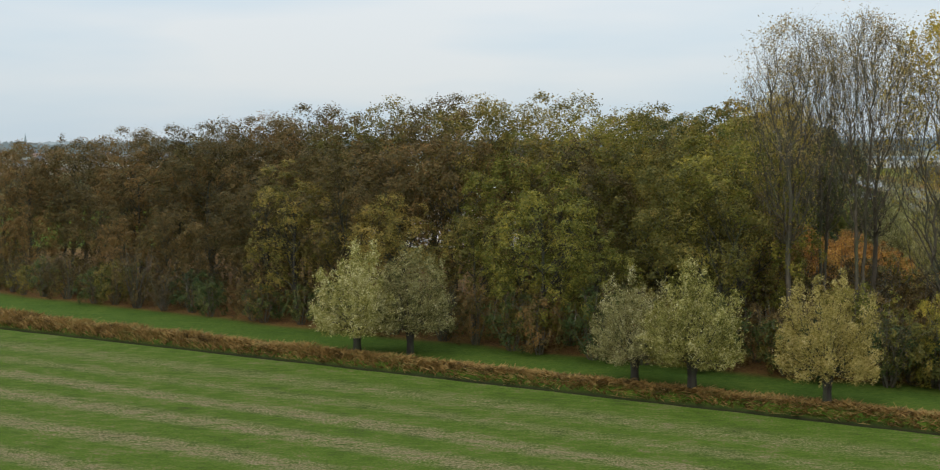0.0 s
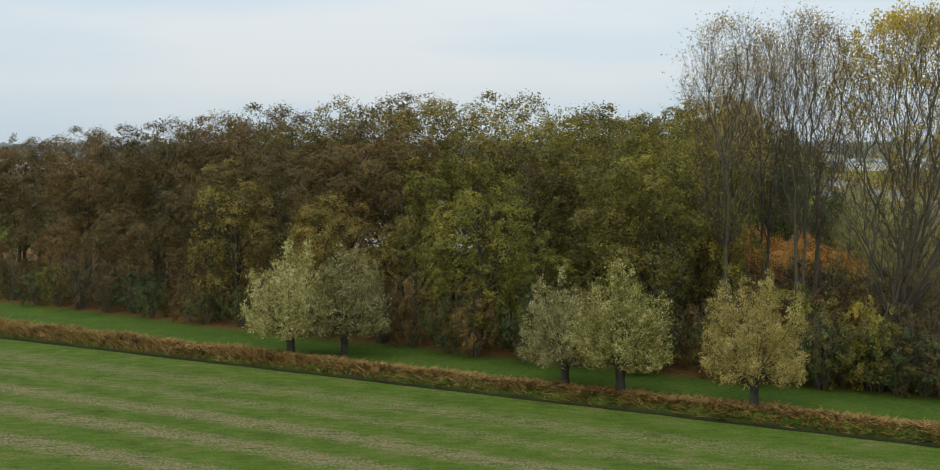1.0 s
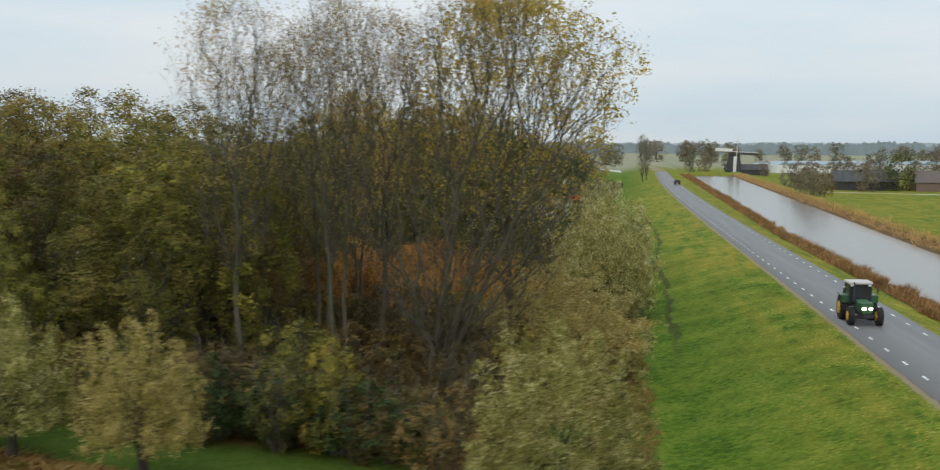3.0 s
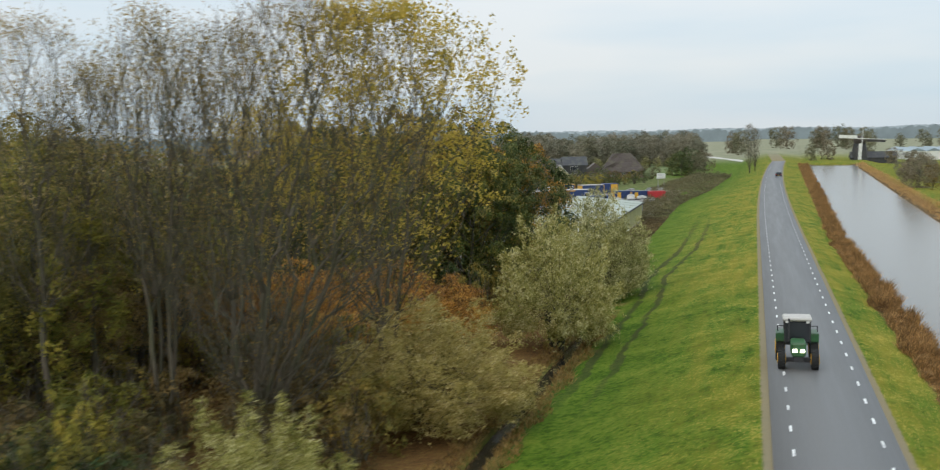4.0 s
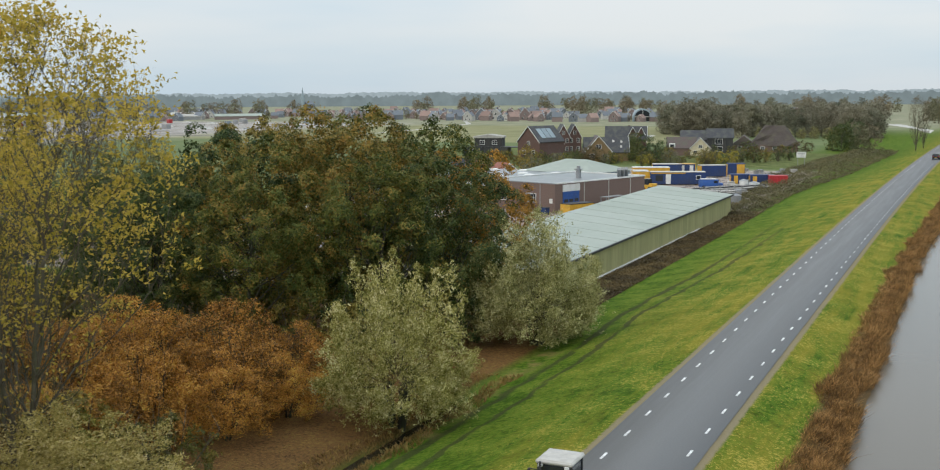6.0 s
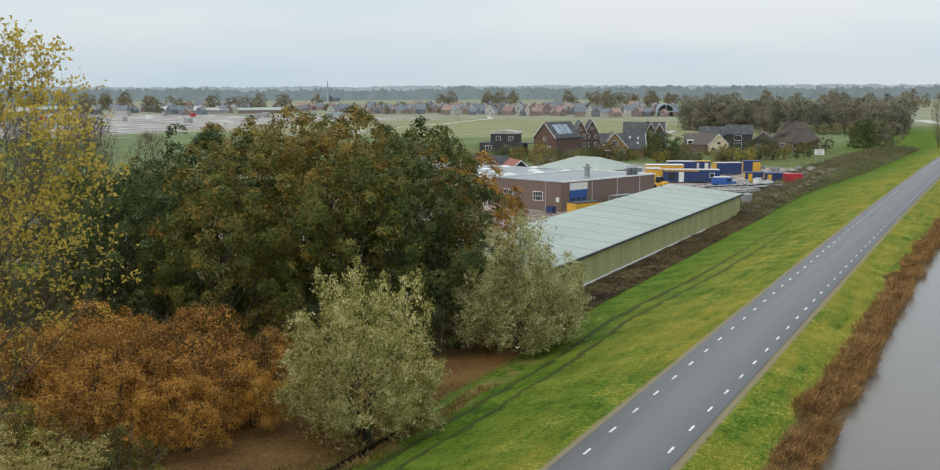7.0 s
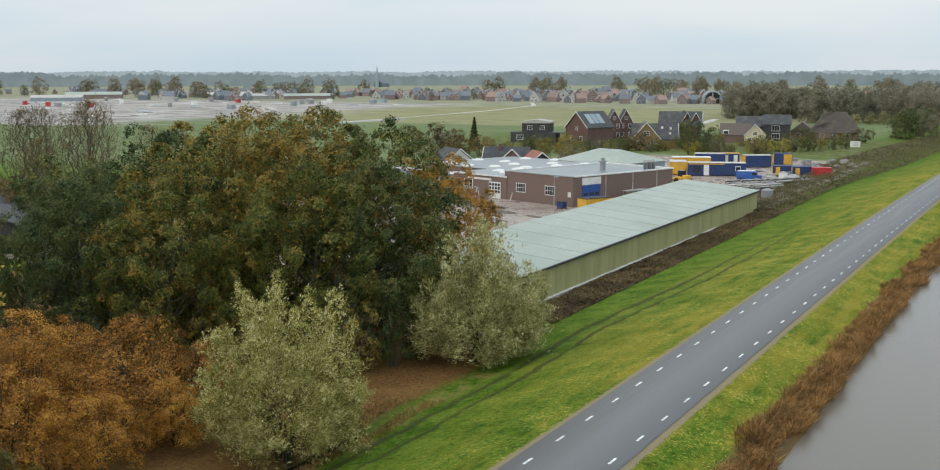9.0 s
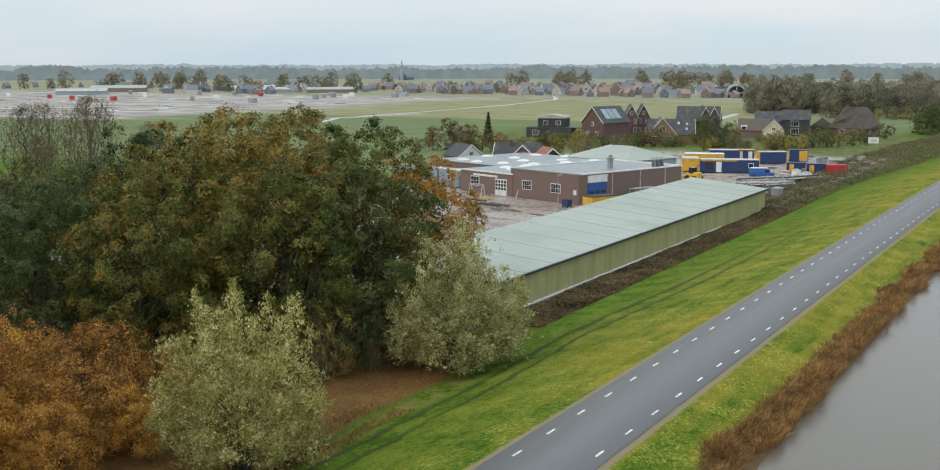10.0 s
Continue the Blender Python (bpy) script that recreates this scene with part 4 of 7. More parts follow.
for k, s in enumerate(np.arange(-60, 22, 7.5)):
    v = 33.5 + rng.uniform(-1.5, 1.5)
    x, y = -57.9 + NY * s + NX * v, 40.5 - NX * s + NY * v
    if x < -42:
        wood.put(k % 3, LEAF_OLIVE if k % 2 else LEAF_RUSSET, ("olive" if k % 2 else "russet-brown") + " autumn tree in a dense wood beside a field", stand(x, y, 40 * k, 0.95, 1.0))
# undergrowth along the edge of the wood
for s in np.arange(-80, 34, 3.2):
    for deep in (0, 1):
        v = 10.0 + deep * 3 + rng.uniform(-0.8, 0.8) + 0.07 * max(0, -s)
        ss = s + rng.uniform(-1, 1)
        x, y = -57.9 + NY * ss + NX * v, 40.5 - NX * ss + NY * v
        pick = rng.random()
        leaf, word = (LEAF_BROWN, "brown") if pick < 0.4 else (LEAF_DARK, "dark green") if pick < 0.7 else (LEAF_OLIVE, "olive-green") if pick < 0.85 else (LEAF_RUSSET, "russet")
        shrubs.put(int(rng.integers(0, 3)), leaf, word + " shrub at the dark edge of the wood", stand(x, y, rng.uniform(0, 360), rng.uniform(0.75, 1.25), rng.uniform(0.9, 1.3)))

# tall bare trees at the end of the wood
for k, x, y, sc, turn, leaf, word in [
    (0, -38.4, 50.5, 1.0, 10, LEAF_TAN, "almost bare"), (1, -38.2, 54.5, 0.9, 140, LEAF_TAN, "almost bare"), (1, -33.3, 53.0, 1.02, 60, LEAF_TAN, "almost bare"), (0, -31.5, 57.5, 1.0, 200, LEAF_TAN, "almost bare"),
    (1, -35.2, 57.0, 0.98, 250, LEAF_TAN, "almost bare"), (2, -28.0, 52.0, 1.02, 0, LEAF_GOLDTAN, "half-bare broad")]:
    tall.put(k, leaf, word + " tall tree forking low into steep limbs", stand(x, y, turn, sc * 0.99, 1.01))
for k, x, y, sc, turn in [(0, -24.2, 62.0, 1.04, 0), (1, -36.5, 73.0, 0.9, 100)]:
    yellow.put(k, LEAF_YELLOW, "tall tree with thin yellow autumn leaves and steep grey limbs", stand(x, y, turn, sc, 1.0))

# half-bare middle-sized trees beyond them
for k, (x, y, h, leaf, word) in enumerate([(-42.5, 58.0, 0.78, LEAF_OLIVE, "olive-brown"), (-40.5, 66.5, 0.7, LEAF_BROWN, "brown-leaved"), (-45.5, 64.0, 0.86, LEAF_YELLOWGREEN, "yellow-green"), (-47.5, 71.0, 0.84, LEAF_OLIVE, "olive-brown"), (-44.0, 75.5, 0.76, LEAF_RUSSET, "russet"), (-39.8, 56.0, 0.62, LEAF_BROWN, "brown-leaved")]):
    wood.put(3 + k % 3, leaf, word + " middle-sized autumn tree at the end of the wood", stand(x, y, 63 * k, h, 1.0))

# rust-coloured bushes in the clearing
for k, (x, y, s) in enumerate([(-30.0, 76.5, 0.95), (-34.5, 82.0, 1.03), (-28.4, 83.5, 0.96), (-33.0, 89.0, 1.0), (-40.0, 86.5, 1.05), (-37.5, 77.5, 1.03), (-28.0, 90.0, 0.8), (-31.5, 70.5, 0.8), (-43.0, 80.0, 1.0), (-26.2, 79.5, 0.72), (-25.6, 85.0, 0.66), (-29.5, 73.5, 0.7)]):
    orange.put(k, LEAF_ORANGE, "dense rust-orange bush in a clearing by the dike", stand(x, y, 40 * k, s, 0.97))

# dark green trees beyond the clearing
for k, (x, y, h, leaf, word) in enumerate([
    (-34.8, 109.0, 1.2, LEAF_MIXED, "rust-mottled green"), (-39.5, 102.0, 1.06, LEAF_CLUMP, "mottled olive-green"), (-30.0, 104.0, 0.98, LEAF_CLUMP, "mottled olive-green"), (-45.5, 107.0, 1.1, LEAF_DARK, "dark green"), (-27.0, 110.5, 1.0, LEAF_DARK, "dark green"),
    (-39.0, 116.0, 1.19, LEAF_CLUMP, "mottled olive-green"), (-51.0, 102.0, 0.96, LEAF_DARK, "dark green"), (-32.0, 117.5, 1.12, LEAF_CLUMP, "mottled olive-green"), (-45.0, 96.0, 0.9, LEAF_DARK, "dark green"),
    (-36.5, 97.0, 0.88, LEAF_CLUMP, "mottled olive-green"), (-56.0, 94.0, 0.74, LEAF_DARK, "dark green"), (-57.5, 108.0, 0.86, LEAF_DARK, "dark green"), (-28.6, 121.0, 0.95, LEAF_RUST, "rust-brown"), (-49.0, 115.0, 1.12, LEAF_OLIVE, "olive")]):
    dense.put(k, leaf, word + " broad tree in a dense clump beside the shed", stand(x, y, 60 * k, h, 1.0))
for k, (x, y) in enumerate([(-33, 97.5), (-29, 99), (-25.5, 103), (-24, 107), (-37, 95), (-42, 93), (-27, 96), (-47, 92), (-52, 90)]):
    shrubs.put(k, LEAF_DARK if k % 2 else LEAF_OLIVE, "dark green shrub at the foot of a clump of trees", stand(x, y, 70 * k, 1.3, 1.2))

# undergrowth below the tall trees
for x, y in [(rng.uniform(-46, -22), rng.uniform(40, 72)) for _ in range(56)] + [(rng.uniform(-60, -40), rng.uniform(66, 100)) for _ in range(22)]:
    if ditch_v(x, y) < 10.5 or x > -21.5 or (y < 48 and x > -24.5):
        continue
    pick = rng.random()
    leaf, word = (LEAF_BROWN, "brown") if pick < 0.45 else (LEAF_OLIVE, "olive-green") if pick < 0.75 else (LEAF_YELLOWGREEN, "yellow-green") if pick < 0.82 else (LEAF_RUSSET, "russet")
    shrubs.put(int(rng.integers(0, 3)), leaf, word + " shrub below tall bare trees", stand(x, y, rng.uniform(0, 360), rng.uniform(0.8, 1.5), rng.uniform(0.8, 1.2)))

edge_rng = np.random.default_rng(19)
for k, x in enumerate(np.arange(-38.5, -25.3, 1.3)):
    v = 10.4 + edge_rng.uniform(-0.5, 1.3)
    y = 40.5 + (v - (x + 57.9) * 0.35) / 0.937
    leaf, word = (LEAF_DARK, "dark green") if k % 3 else (LEAF_OLIVE, "olive-green")
    shrubs.put(k, leaf, word + " leafy shrub at the grassy edge of the trees", stand(x, y, 37 * k, edge_rng.uniform(0.85, 1.25), edge_rng.uniform(0.8, 1.1)))
shrubs.put(1, LEAF_YELLOWGREEN, "slender yellow-green sapling at the grassy edge of the trees", stand(-30.9, 42.0, 15, 0.82, 1.95))


# ---- reeds and bank grass ----
def blades(name, P, height, lean, rng, width=0.03):
    """Thin upright blades at the points P."""
    n = len(P)
    h = height * rng.uniform(0.55, 1.2, n)
    a = rng.uniform(0, 2 * np.pi, n)
    w = np.stack([np.cos(a), np.sin(a), np.zeros(n)], -1) * (width * rng.uniform(0.6, 1.5, n))[:, None]
    tip = P + np.stack([rng.normal(0, lean, n) * h, rng.normal(0, lean, n) * h, h], -1)
    midp = P * 0.5 + tip * 0.5 + np.stack([np.zeros(n), np.zeros(n), 0.12 * h], -1)
    V = np.stack([P - w, midp - w * 1.3, tip, midp + w * 1.3, P + w], 1)[:, [0, 1, 2, 3]].reshape(-1, 3)
    return mesh_np(name, V, np.arange(4 * n).reshape(n, 4))


def reed_bed(n, y0, y1, label, side=0):
    yy = y0 + (y1 - y0) * rng.random(n) ** 1.4
    edge = np.array([noise.noise((y * 0.16, 7.0, 0)) + 0.5 * noise.noise((y * 0.7, 2.0, 0)) for y in yy])
    f = rng.random(n)
    if side == 0:
        a, b = verge_x(yy) + 0.65 + 0.7 * edge, shore_x(yy) + 0.75 + 0.9 * edge
    else:
        a, b = far_shore_x(yy) - 0.7 + 0.9 * edge, far_shore_x(yy) + 2.2
    xx = a + (b - a) * f
    zz = np.maximum(land_z(xx, yy), -1.6) - 0.05
    clump = np.array([noise.noise((x * 0.9, y * 0.45, 1.0)) for x, y in zip(xx, yy)])
    P = np.stack([xx, yy, zz], -1)
    me = blades("reeds", P, 0.72, 0.45, rng, 0.013)
    co = np.empty(4 * n * 3, np.float32)
    me.vertices.foreach_get("co", co)
    co = co.reshape(n, 4, 3)
    co[:, 2, 0] += (0.35 if side == 0 else -0.35) * rng.random(n)
    co[:, :, 2] = zz[:, None] + (co[:, :, 2] - zz[:, None]) * (np.clip(0.9 + 1.1 * clump, 0.35, 1.7) * (0.75 + 0.6 * f))[:, None]
    me.vertices.foreach_set("co", co.ravel())
    return tagged(part("reeds", me, REED), label, "reeds", kind="stuff")


reed_bed(125000, 55, 500, "brown dry reeds and rushes along the canal edge")
reed_bed(20000, 90, 500, "brown reeds on the far canal bank", 1)


def bank_grass(n):
    s = rng.uniform(-62, 46, n)
    v = 0.9 + 2.6 * rng.random(n)
    x, y = -57.9 + NY * s + NX * v, 40.5 - NX * s + NY * v
    keep = x < -19
    s, x, y = s[keep], x[keep], y[keep]
    P = np.stack([x, y, land_z(x, y) - 0.05], -1)
    lush = np.interp(s, [-62, -30, 0, 46], [1.0, 0.65, 0.4, 0.3])
    me = blades("bank_grass", P, 1.0, 0.45, rng, 0.04)
    m = len(P)
    co = np.empty(12 * m, np.float32)
    me.vertices.foreach_get("co", co)
    co = co.reshape(m, 4, 3)
    co[:, :, 2] = P[:, None, 2] + (co[:, :, 2] - P[:, None, 2]) * (lush * (0.75 + 0.5 * np.array([noise.noise((a * 0.5, b * 0.5, 0)) for a, b in zip(x, y)])))[:, None]
    me.vertices.foreach_set("co", co.ravel())
    return tagged(part("bank_grass", me, DRYGRASS), "tall straw-coloured grass on the bank of the field ditch", "grass", kind="stuff")


bank_grass(34000)


def toe_grass(n):
    y = rng.uniform(36, 100, n)
    x = -17.4 + rng.choice([-1, 1], n) * rng.uniform(0.4, 1.9, n) + 0.3 * np.sin(y * 0.7)
    P = np.stack([x, y, land_z(x, y) - 0.05], -1)
    return tagged(part("ditch_grass", blades("ditch_grass", P, 0.32, 0.6, rng, 0.025), DRYGRASS), "rough brown grass beside the ditch below the dike", "grass", kind="stuff")


toe_grass(9000)
# bare grey trees behind the clump
for k, x, y, sc in [(0, -104.0, 152.0, 0.8), (1, -109.0, 158.0, 0.86), (0, -99.0, 160.0, 0.68), (1, -114.0, 150.0, 0.8), (0, -120.0, 158.0, 0.8), (1, -106.0, 146.0, 0.62)]:
    thin.put(k, LEAF_BROWN, "bare grey-brown tree beyond the clump", stand(x, y, 77 * k + x, sc * 1.1, 0.86))
for k, (x, y) in enumerate([(-102, 143), (-107, 141), (-112, 144), (-98, 147), (-117, 147), (-94, 139)]):
    shrubs.put(k, LEAF_BROWN if k % 2 else LEAF_RUSSET, "brown shrub beyond the clump of trees", stand(x, y, 60 * k, 2.0, 1.1))


# ---- materials of the buildings ----
SHED_WALL = surface("mossy olive sheet wall", (0.33, 0.31, 0.13), (0.44, 0.415, 0.19), 1.2, 0.7, 0.1, (0.27, 0.28, 0.11), 0.35, stretch=(1, 1, 0.15))
SHED_ROOF = surface("pale green roof sheet", (0.3, 0.335, 0.285), (0.355, 0.39, 0.335), 0.8, 0.5, 0.1, (0.27, 0.31, 0.255), 0.12, spread=0.02)
BRICK = surface("brown brick", (0.145, 0.098, 0.083), (0.23, 0.16, 0.135), 5, 0.9, 0.3, (0.18, 0.125, 0.108), 0.5, spread=0.06)
BRICK_RED = surface("dark red brick", (0.095, 0.055, 0.047), (0.15, 0.085, 0.07), 4, 0.9, 0.2, (0.13, 0.085, 0.075), 0.5)
BRICK_YELLOW = surface("yellow brick", (0.2, 0.135, 0.065), (0.29, 0.2, 0.1), 4, 0.9, 0.2, (0.2, 0.14, 0.075), 0.5)
FLATROOF = surface("wet grey bitumen roof", (0.17, 0.185, 0.185), (0.28, 0.295, 0.295), 0.8, 0.35, 0.1, (0.17, 0.19, 0.19), 0.15)
WHITE = surface("white paint", (0.7, 0.7, 0.68), (0.8, 0.8, 0.78), 4, 0.5, 0.05, (0.62, 0.62, 0.58), 0.8, spread=0.04)
CREAM = surface("cream render", (0.6, 0.53, 0.36), (0.7, 0.62, 0.44), 3, 0.8, 0.1, (0.5, 0.45, 0.32), 0.6)
BLUE = surface("blue paint", (0.015, 0.075, 0.3), (0.025, 0.11, 0.4), 3, 0.45, 0.05, (0.03, 0.09, 0.28), 0.6, spread=0.05)
NAVY = surface("navy container paint", (0.012, 0.035, 0.12), (0.02, 0.05, 0.17), 3, 0.5, 0.05, (0.03, 0.045, 0.1), 0.6)
YELLOW = surface("yellow container paint", (0.6, 0.33, 0.03), (0.72, 0.42, 0.05), 3, 0.5, 0.05, (0.5, 0.3, 0.05), 0.6)
RED = surface("red container paint", (0.42, 0.025, 0.03), (0.55, 0.04, 0.045), 3, 0.5, 0.05, (0.35, 0.03, 0.03), 0.6)
GREY = surface("grey steel", (0.2, 0.21, 0.22), (0.34, 0.35, 0.36), 4, 0.5, 0.1, (0.25, 0.24, 0.22), 0.6)
BLUEGREY = surface("blue-grey cabin sheet", (0.22, 0.29, 0.33), (0.32, 0.39, 0.43), 2, 0.6, 0.1, (0.25, 0.3, 0.32), 0.5)
DARKWOOD = surface("black-stained boards", (0.025, 0.027, 0.03), (0.06, 0.062, 0.065), 3, 0.8, 0.2, (0.07, 0.065, 0.06), 0.6, stretch=(1, 1, 0.2))
TILE_DARK = surface("dark roof tiles", (0.035, 0.036, 0.042), (0.07, 0.071, 0.078), 5, 0.8, 0.3, (0.09, 0.095, 0.08), 0.6)
TILE_BROWN = surface("brown roof tiles", (0.08, 0.06, 0.055), (0.14, 0.1, 0.09), 5, 0.7, 0.3, (0.1, 0.1, 0.07), 0.6)
TILE_RED = surface("red roof tiles", (0.25, 0.07, 0.045), (0.36, 0.12, 0.075), 5, 0.7, 0.3, (0.22, 0.1, 0.07), 0.6)
THATCH = surface("old thatch", (0.05, 0.04, 0.036), (0.095, 0.075, 0.065), 3, 0.95, 0.4, (0.1, 0.09, 0.06), 0.5)
CONCRETE = surface("pale concrete", (0.42, 0.4, 0.37), (0.55, 0.53, 0.49), 3, 0.85, 0.2, (0.32, 0.3, 0.27), 0.5)
RUBBER = surface("black rubber", (0.012, 0.012, 0.012), (0.028, 0.028, 0.027), 6, 0.85, 0.2)
TRACTOR_GREEN = surface("tractor green paint", (0.02, 0.09, 0.03), (0.035, 0.13, 0.045), 5, 0.45, 0.05, (0.05, 0.08, 0.035), 2.0)
CARPAINT = surface("dark car paint", (0.012, 0.013, 0.016), (0.02, 0.021, 0.025), 5, 0.25, 0.0)
PLASTIC = surface("dark plastic", (0.02, 0.02, 0.022), (0.04, 0.04, 0.042), 6, 0.6, 0.1)


def glass_material():
    m, nd, ln = nodes_of("window glass")
    b = nd["Principled BSDF"]
    b.inputs["Base Color"].default_value = (0.03, 0.035, 0.04, 1)
    b.inputs["Roughness"].default_value = 0.06
    b.inputs["IOR"].default_value = 1.5
    return m


def lamp_material(name, colour, power):
    m, nd, ln = nodes_of(name)
    b = nd["Principled BSDF"]
    b.inputs["Emission Color"].default_value = (*colour, 1)
    b.inputs["Emission Strength"].default_value = power
    return m


GLASS = glass_material()
HEADLIGHT = lamp_material("lit headlight", (1.0, 0.85, 0.6), 6.0)
TAIL = surface("red lens", (0.3, 0.01, 0.01), (0.4, 0.015, 0.012), 5, 0.2, 0.0)


# ---- building blocks: front face of a building lies at local y 0, looking towards -y ----
def frame_ring(w, h, bar, deep):
    """A rectangular frame as one closed ring."""
    bm = bmesh.new()
    rows = []
    for y in (-deep / 2, deep / 2):
        for g in (bar / 2, -bar / 2):
            rows.append([bm.verts.new((sx * (w / 2 + g), y, sz * (h / 2 + g))) for sx, sz in ((-1, -1), (1, -1), (1, 1), (-1, 1))])
    front_out, front_in, back_out, back_in = rows
    for a, b in ((front_out, front_in), (back_in, back_out), (back_out, front_out), (front_in, back_in)):
        for k in range(4):
            bm.faces.new((a[k], a[(k + 1) % 4], b[(k + 1) % 4], b[k]))
    bmesh.ops.recalc_face_normals(bm, faces=bm.faces)
    return bm


def window(parent, x, y, z, w, h, cols=2, rows=2, turn=0.0, frame_mat=WHITE):
    """A framed window standing a little proud of its wall, with a pane and glazing bars."""
    ob = part("window", frame_ring(w, h, 0.1, 0.08), frame_mat, parent, at=pose(x, y, z, 0, 0, turn))
    for k in range(1, cols):
        part("glazing_bar", boxes((-w / 2 + w * k / cols, 0, 0, 0.05, 0.05, h - 0.1)), frame_mat, ob)
    for k in range(1, rows):
        part("glazing_bar", boxes((0, 0, -h / 2 + h * k / rows, w - 0.1, 0.044, 0.05)), frame_mat, ob)
    part("pane", boxes((0, 0.0, 0, w - 0.08, 0.03, h - 0.08)), GLASS, ob)
    return ob


def gable_house(name, label, place, w, l, eave, ridge, wall_mat, roof_mat, trim=True, windows=(), chimney=None, over=0.35, group="", gable_mat=None, category="house", side_windows=0, door=None, bars=2):
    """A house with a gable at its front (local -y) and a ridge running back."""
    ob = tagged(new(name), label, category, group)
    ob.matrix_basis = place
    part("wall", prism([(-w / 2, 0), (w / 2, 0), (w / 2, eave), (0, ridge), (-w / 2, eave)], 0, l), wall_mat, ob)
    if gable_mat:
        part("gable", prism([(-w / 2 + 0.1, eave - 0.1), (w / 2 - 0.1, eave - 0.1), (0, ridge - 0.1)], -0.06, 0.0), gable_mat, ob)
    rise, half = ridge - eave, w / 2
    k = over / math.hypot(half, rise)
    for sgn in (-1, 1):
        low = (sgn * half * (1 + k), eave - rise * k)
        part("roof", prism([(sgn * 0.0, ridge + 0.03), (low[0], low[1] + 0.03), (low[0], low[1] + 0.24), (0, ridge + 0.25)], -over, l + over), roof_mat, ob)
        if trim:
            part("bargeboard", prism([(0, ridge + 0.0), (low[0], low[1] - 0.02), (low[0], low[1] + 0.27), (0, ridge + 0.29)], -over - 0.12, -over - 0.02), WHITE, ob)
    for x, z, ww, hh in windows:
        window(ob, x, -0.09, z, ww, hh, bars, bars)
    for s in range(side_windows):
        yy = l * (s + 0.5) / side_windows
        window(ob, w / 2 + 0.05, yy, eave * 0.55, 1.3, 1.2, turn=90)
        window(ob, -w / 2 - 0.05, yy, eave * 0.55, 1.3, 1.2, turn=90)
    if door is not None:
        part("door", boxes((door, -0.06, 1.05, 1.0, 0.08, 2.1)), WHITE, ob)
    if chimney:
        cx, cy = chimney
        zc = ridge - abs(cx) / half * rise
        part("chimney", boxes((cx, cy, zc + 0.5, 0.7, 0.7, 1.8), (cx, cy, zc + 1.45, 0.85, 0.85, 0.12)), BRICK_RED, ob)
    return ob


# ---- long shed below the dike ----
shed = tagged(new("long_shed"), "long low shed with olive walls and pale green roof", "shed")
shed.matrix_basis = pose(-24.3, 127, -3.0)
SL = 90.0
part("wall", prism([(0, 0), (0, 3.2), (-12, 4.3), (-12, 0)], 0, SL), SHED_WALL, shed)
part("roof", prism([(0.3, 3.2), (0.3, 3.32), (-12.3, 4.52), (-12.3, 4.35)], -0.4, SL + 0.4), SHED_ROOF, shed)
part("gutter", boxes((0.38, SL / 2, 3.2, 0.18, SL + 0.8, 0.22)), PLASTIC, shed, "dark gutter along the eave")
part("plinth", boxes((0.1, 36, 0.1, 0.2, 62, 0.1)), WHITE, shed, "white-painted plinth strip")
seam = bpy.data.meshes.new("roof_seam")
bm = prism([(0.3, 3.32), (0.3, 3.35), (-12.3, 4.55), (-12.3, 4.52)], -0.04, 0.04)
bm.to_mesh(seam)
bm.free()
seam.materials.append(SHED_ROOF)
for k in range(1, 15):
    part("roof_seam", seam, SHED_ROOF, shed, at=pose(0, k * 6.0, 0))

# ---- brick workshop with a flat roof ----
WT = -20.0
works = tagged(new("workshop"), "flat-roofed brown brick workshop with white-framed windows and a blue door", "workshop")
works.matrix_basis = pose(-52.3, 207.6, -3.0, 0, 0, WT)
part("wall", boxes((-8.2, 0.15, 2.45, 16.4, 0.3, 4.9), (-16.25, 13, 2.45, 0.3, 25.4, 4.9), (-8.2, 25.85, 2.45, 16.4, 0.3, 4.9), (-0.15, 1.2, 2.45, 0.3, 1.8, 4.9), (-0.15, 16.2, 2.45, 0.3, 19.0, 4.9), (-0.15, 4.4, 4.35, 0.3, 4.6, 1.1)), BRICK, works)
part("roof", boxes((-8.2, 13, 4.85, 15.7, 25.3, 0.12)), FLATROOF, works)
part("front_coping", boxes((-8.2, 0.1, 4.98, 16.7, 0.42, 0.16)), GREY, works, "thin grey coping")
part("parapet", boxes((-8.2, 25.9, 5.0, 16.7, 0.42, 0.22), (-16.3, 13, 5.0, 0.42, 25.4, 0.22), (-0.1, 13, 5.0, 0.42, 25.4, 0.22)), WHITE, works, "pale metal roof edge")
for x in (-12.3, -5.3):
    window(works, x, -0.05, 2.35, 2.2, 1.5, 4, 2)
rolldoor = part("roller_door", boxes((0.0, 4.4, 1.75, 0.14, 4.4, 3.5)), BLUE, works, "bright blue roller door", at=pose(0.0, 0, 0))
for k in range(8):
    part("slat", boxes((0.09, 4.4, 0.3 + k * 0.42, 0.05, 4.3, 0.05)), BLUE, rolldoor)
for k in range(3):
    part("pane", boxes((0.1, 3.0 + k * 1.4, 1.9, 0.05, 1.0, 0.5)), GLASS, rolldoor)
part("door_head", boxes((0.03, 4.4, 4.1, 0.2, 4.6, 1.2)), WHITE, works, "white panel above the blue door")
for y in (8.0, 15.0, 21.5):
    part("downpipe", boxes((0.06, y, 2.5, 0.12, 0.14, 4.6)), CONCRETE, works)
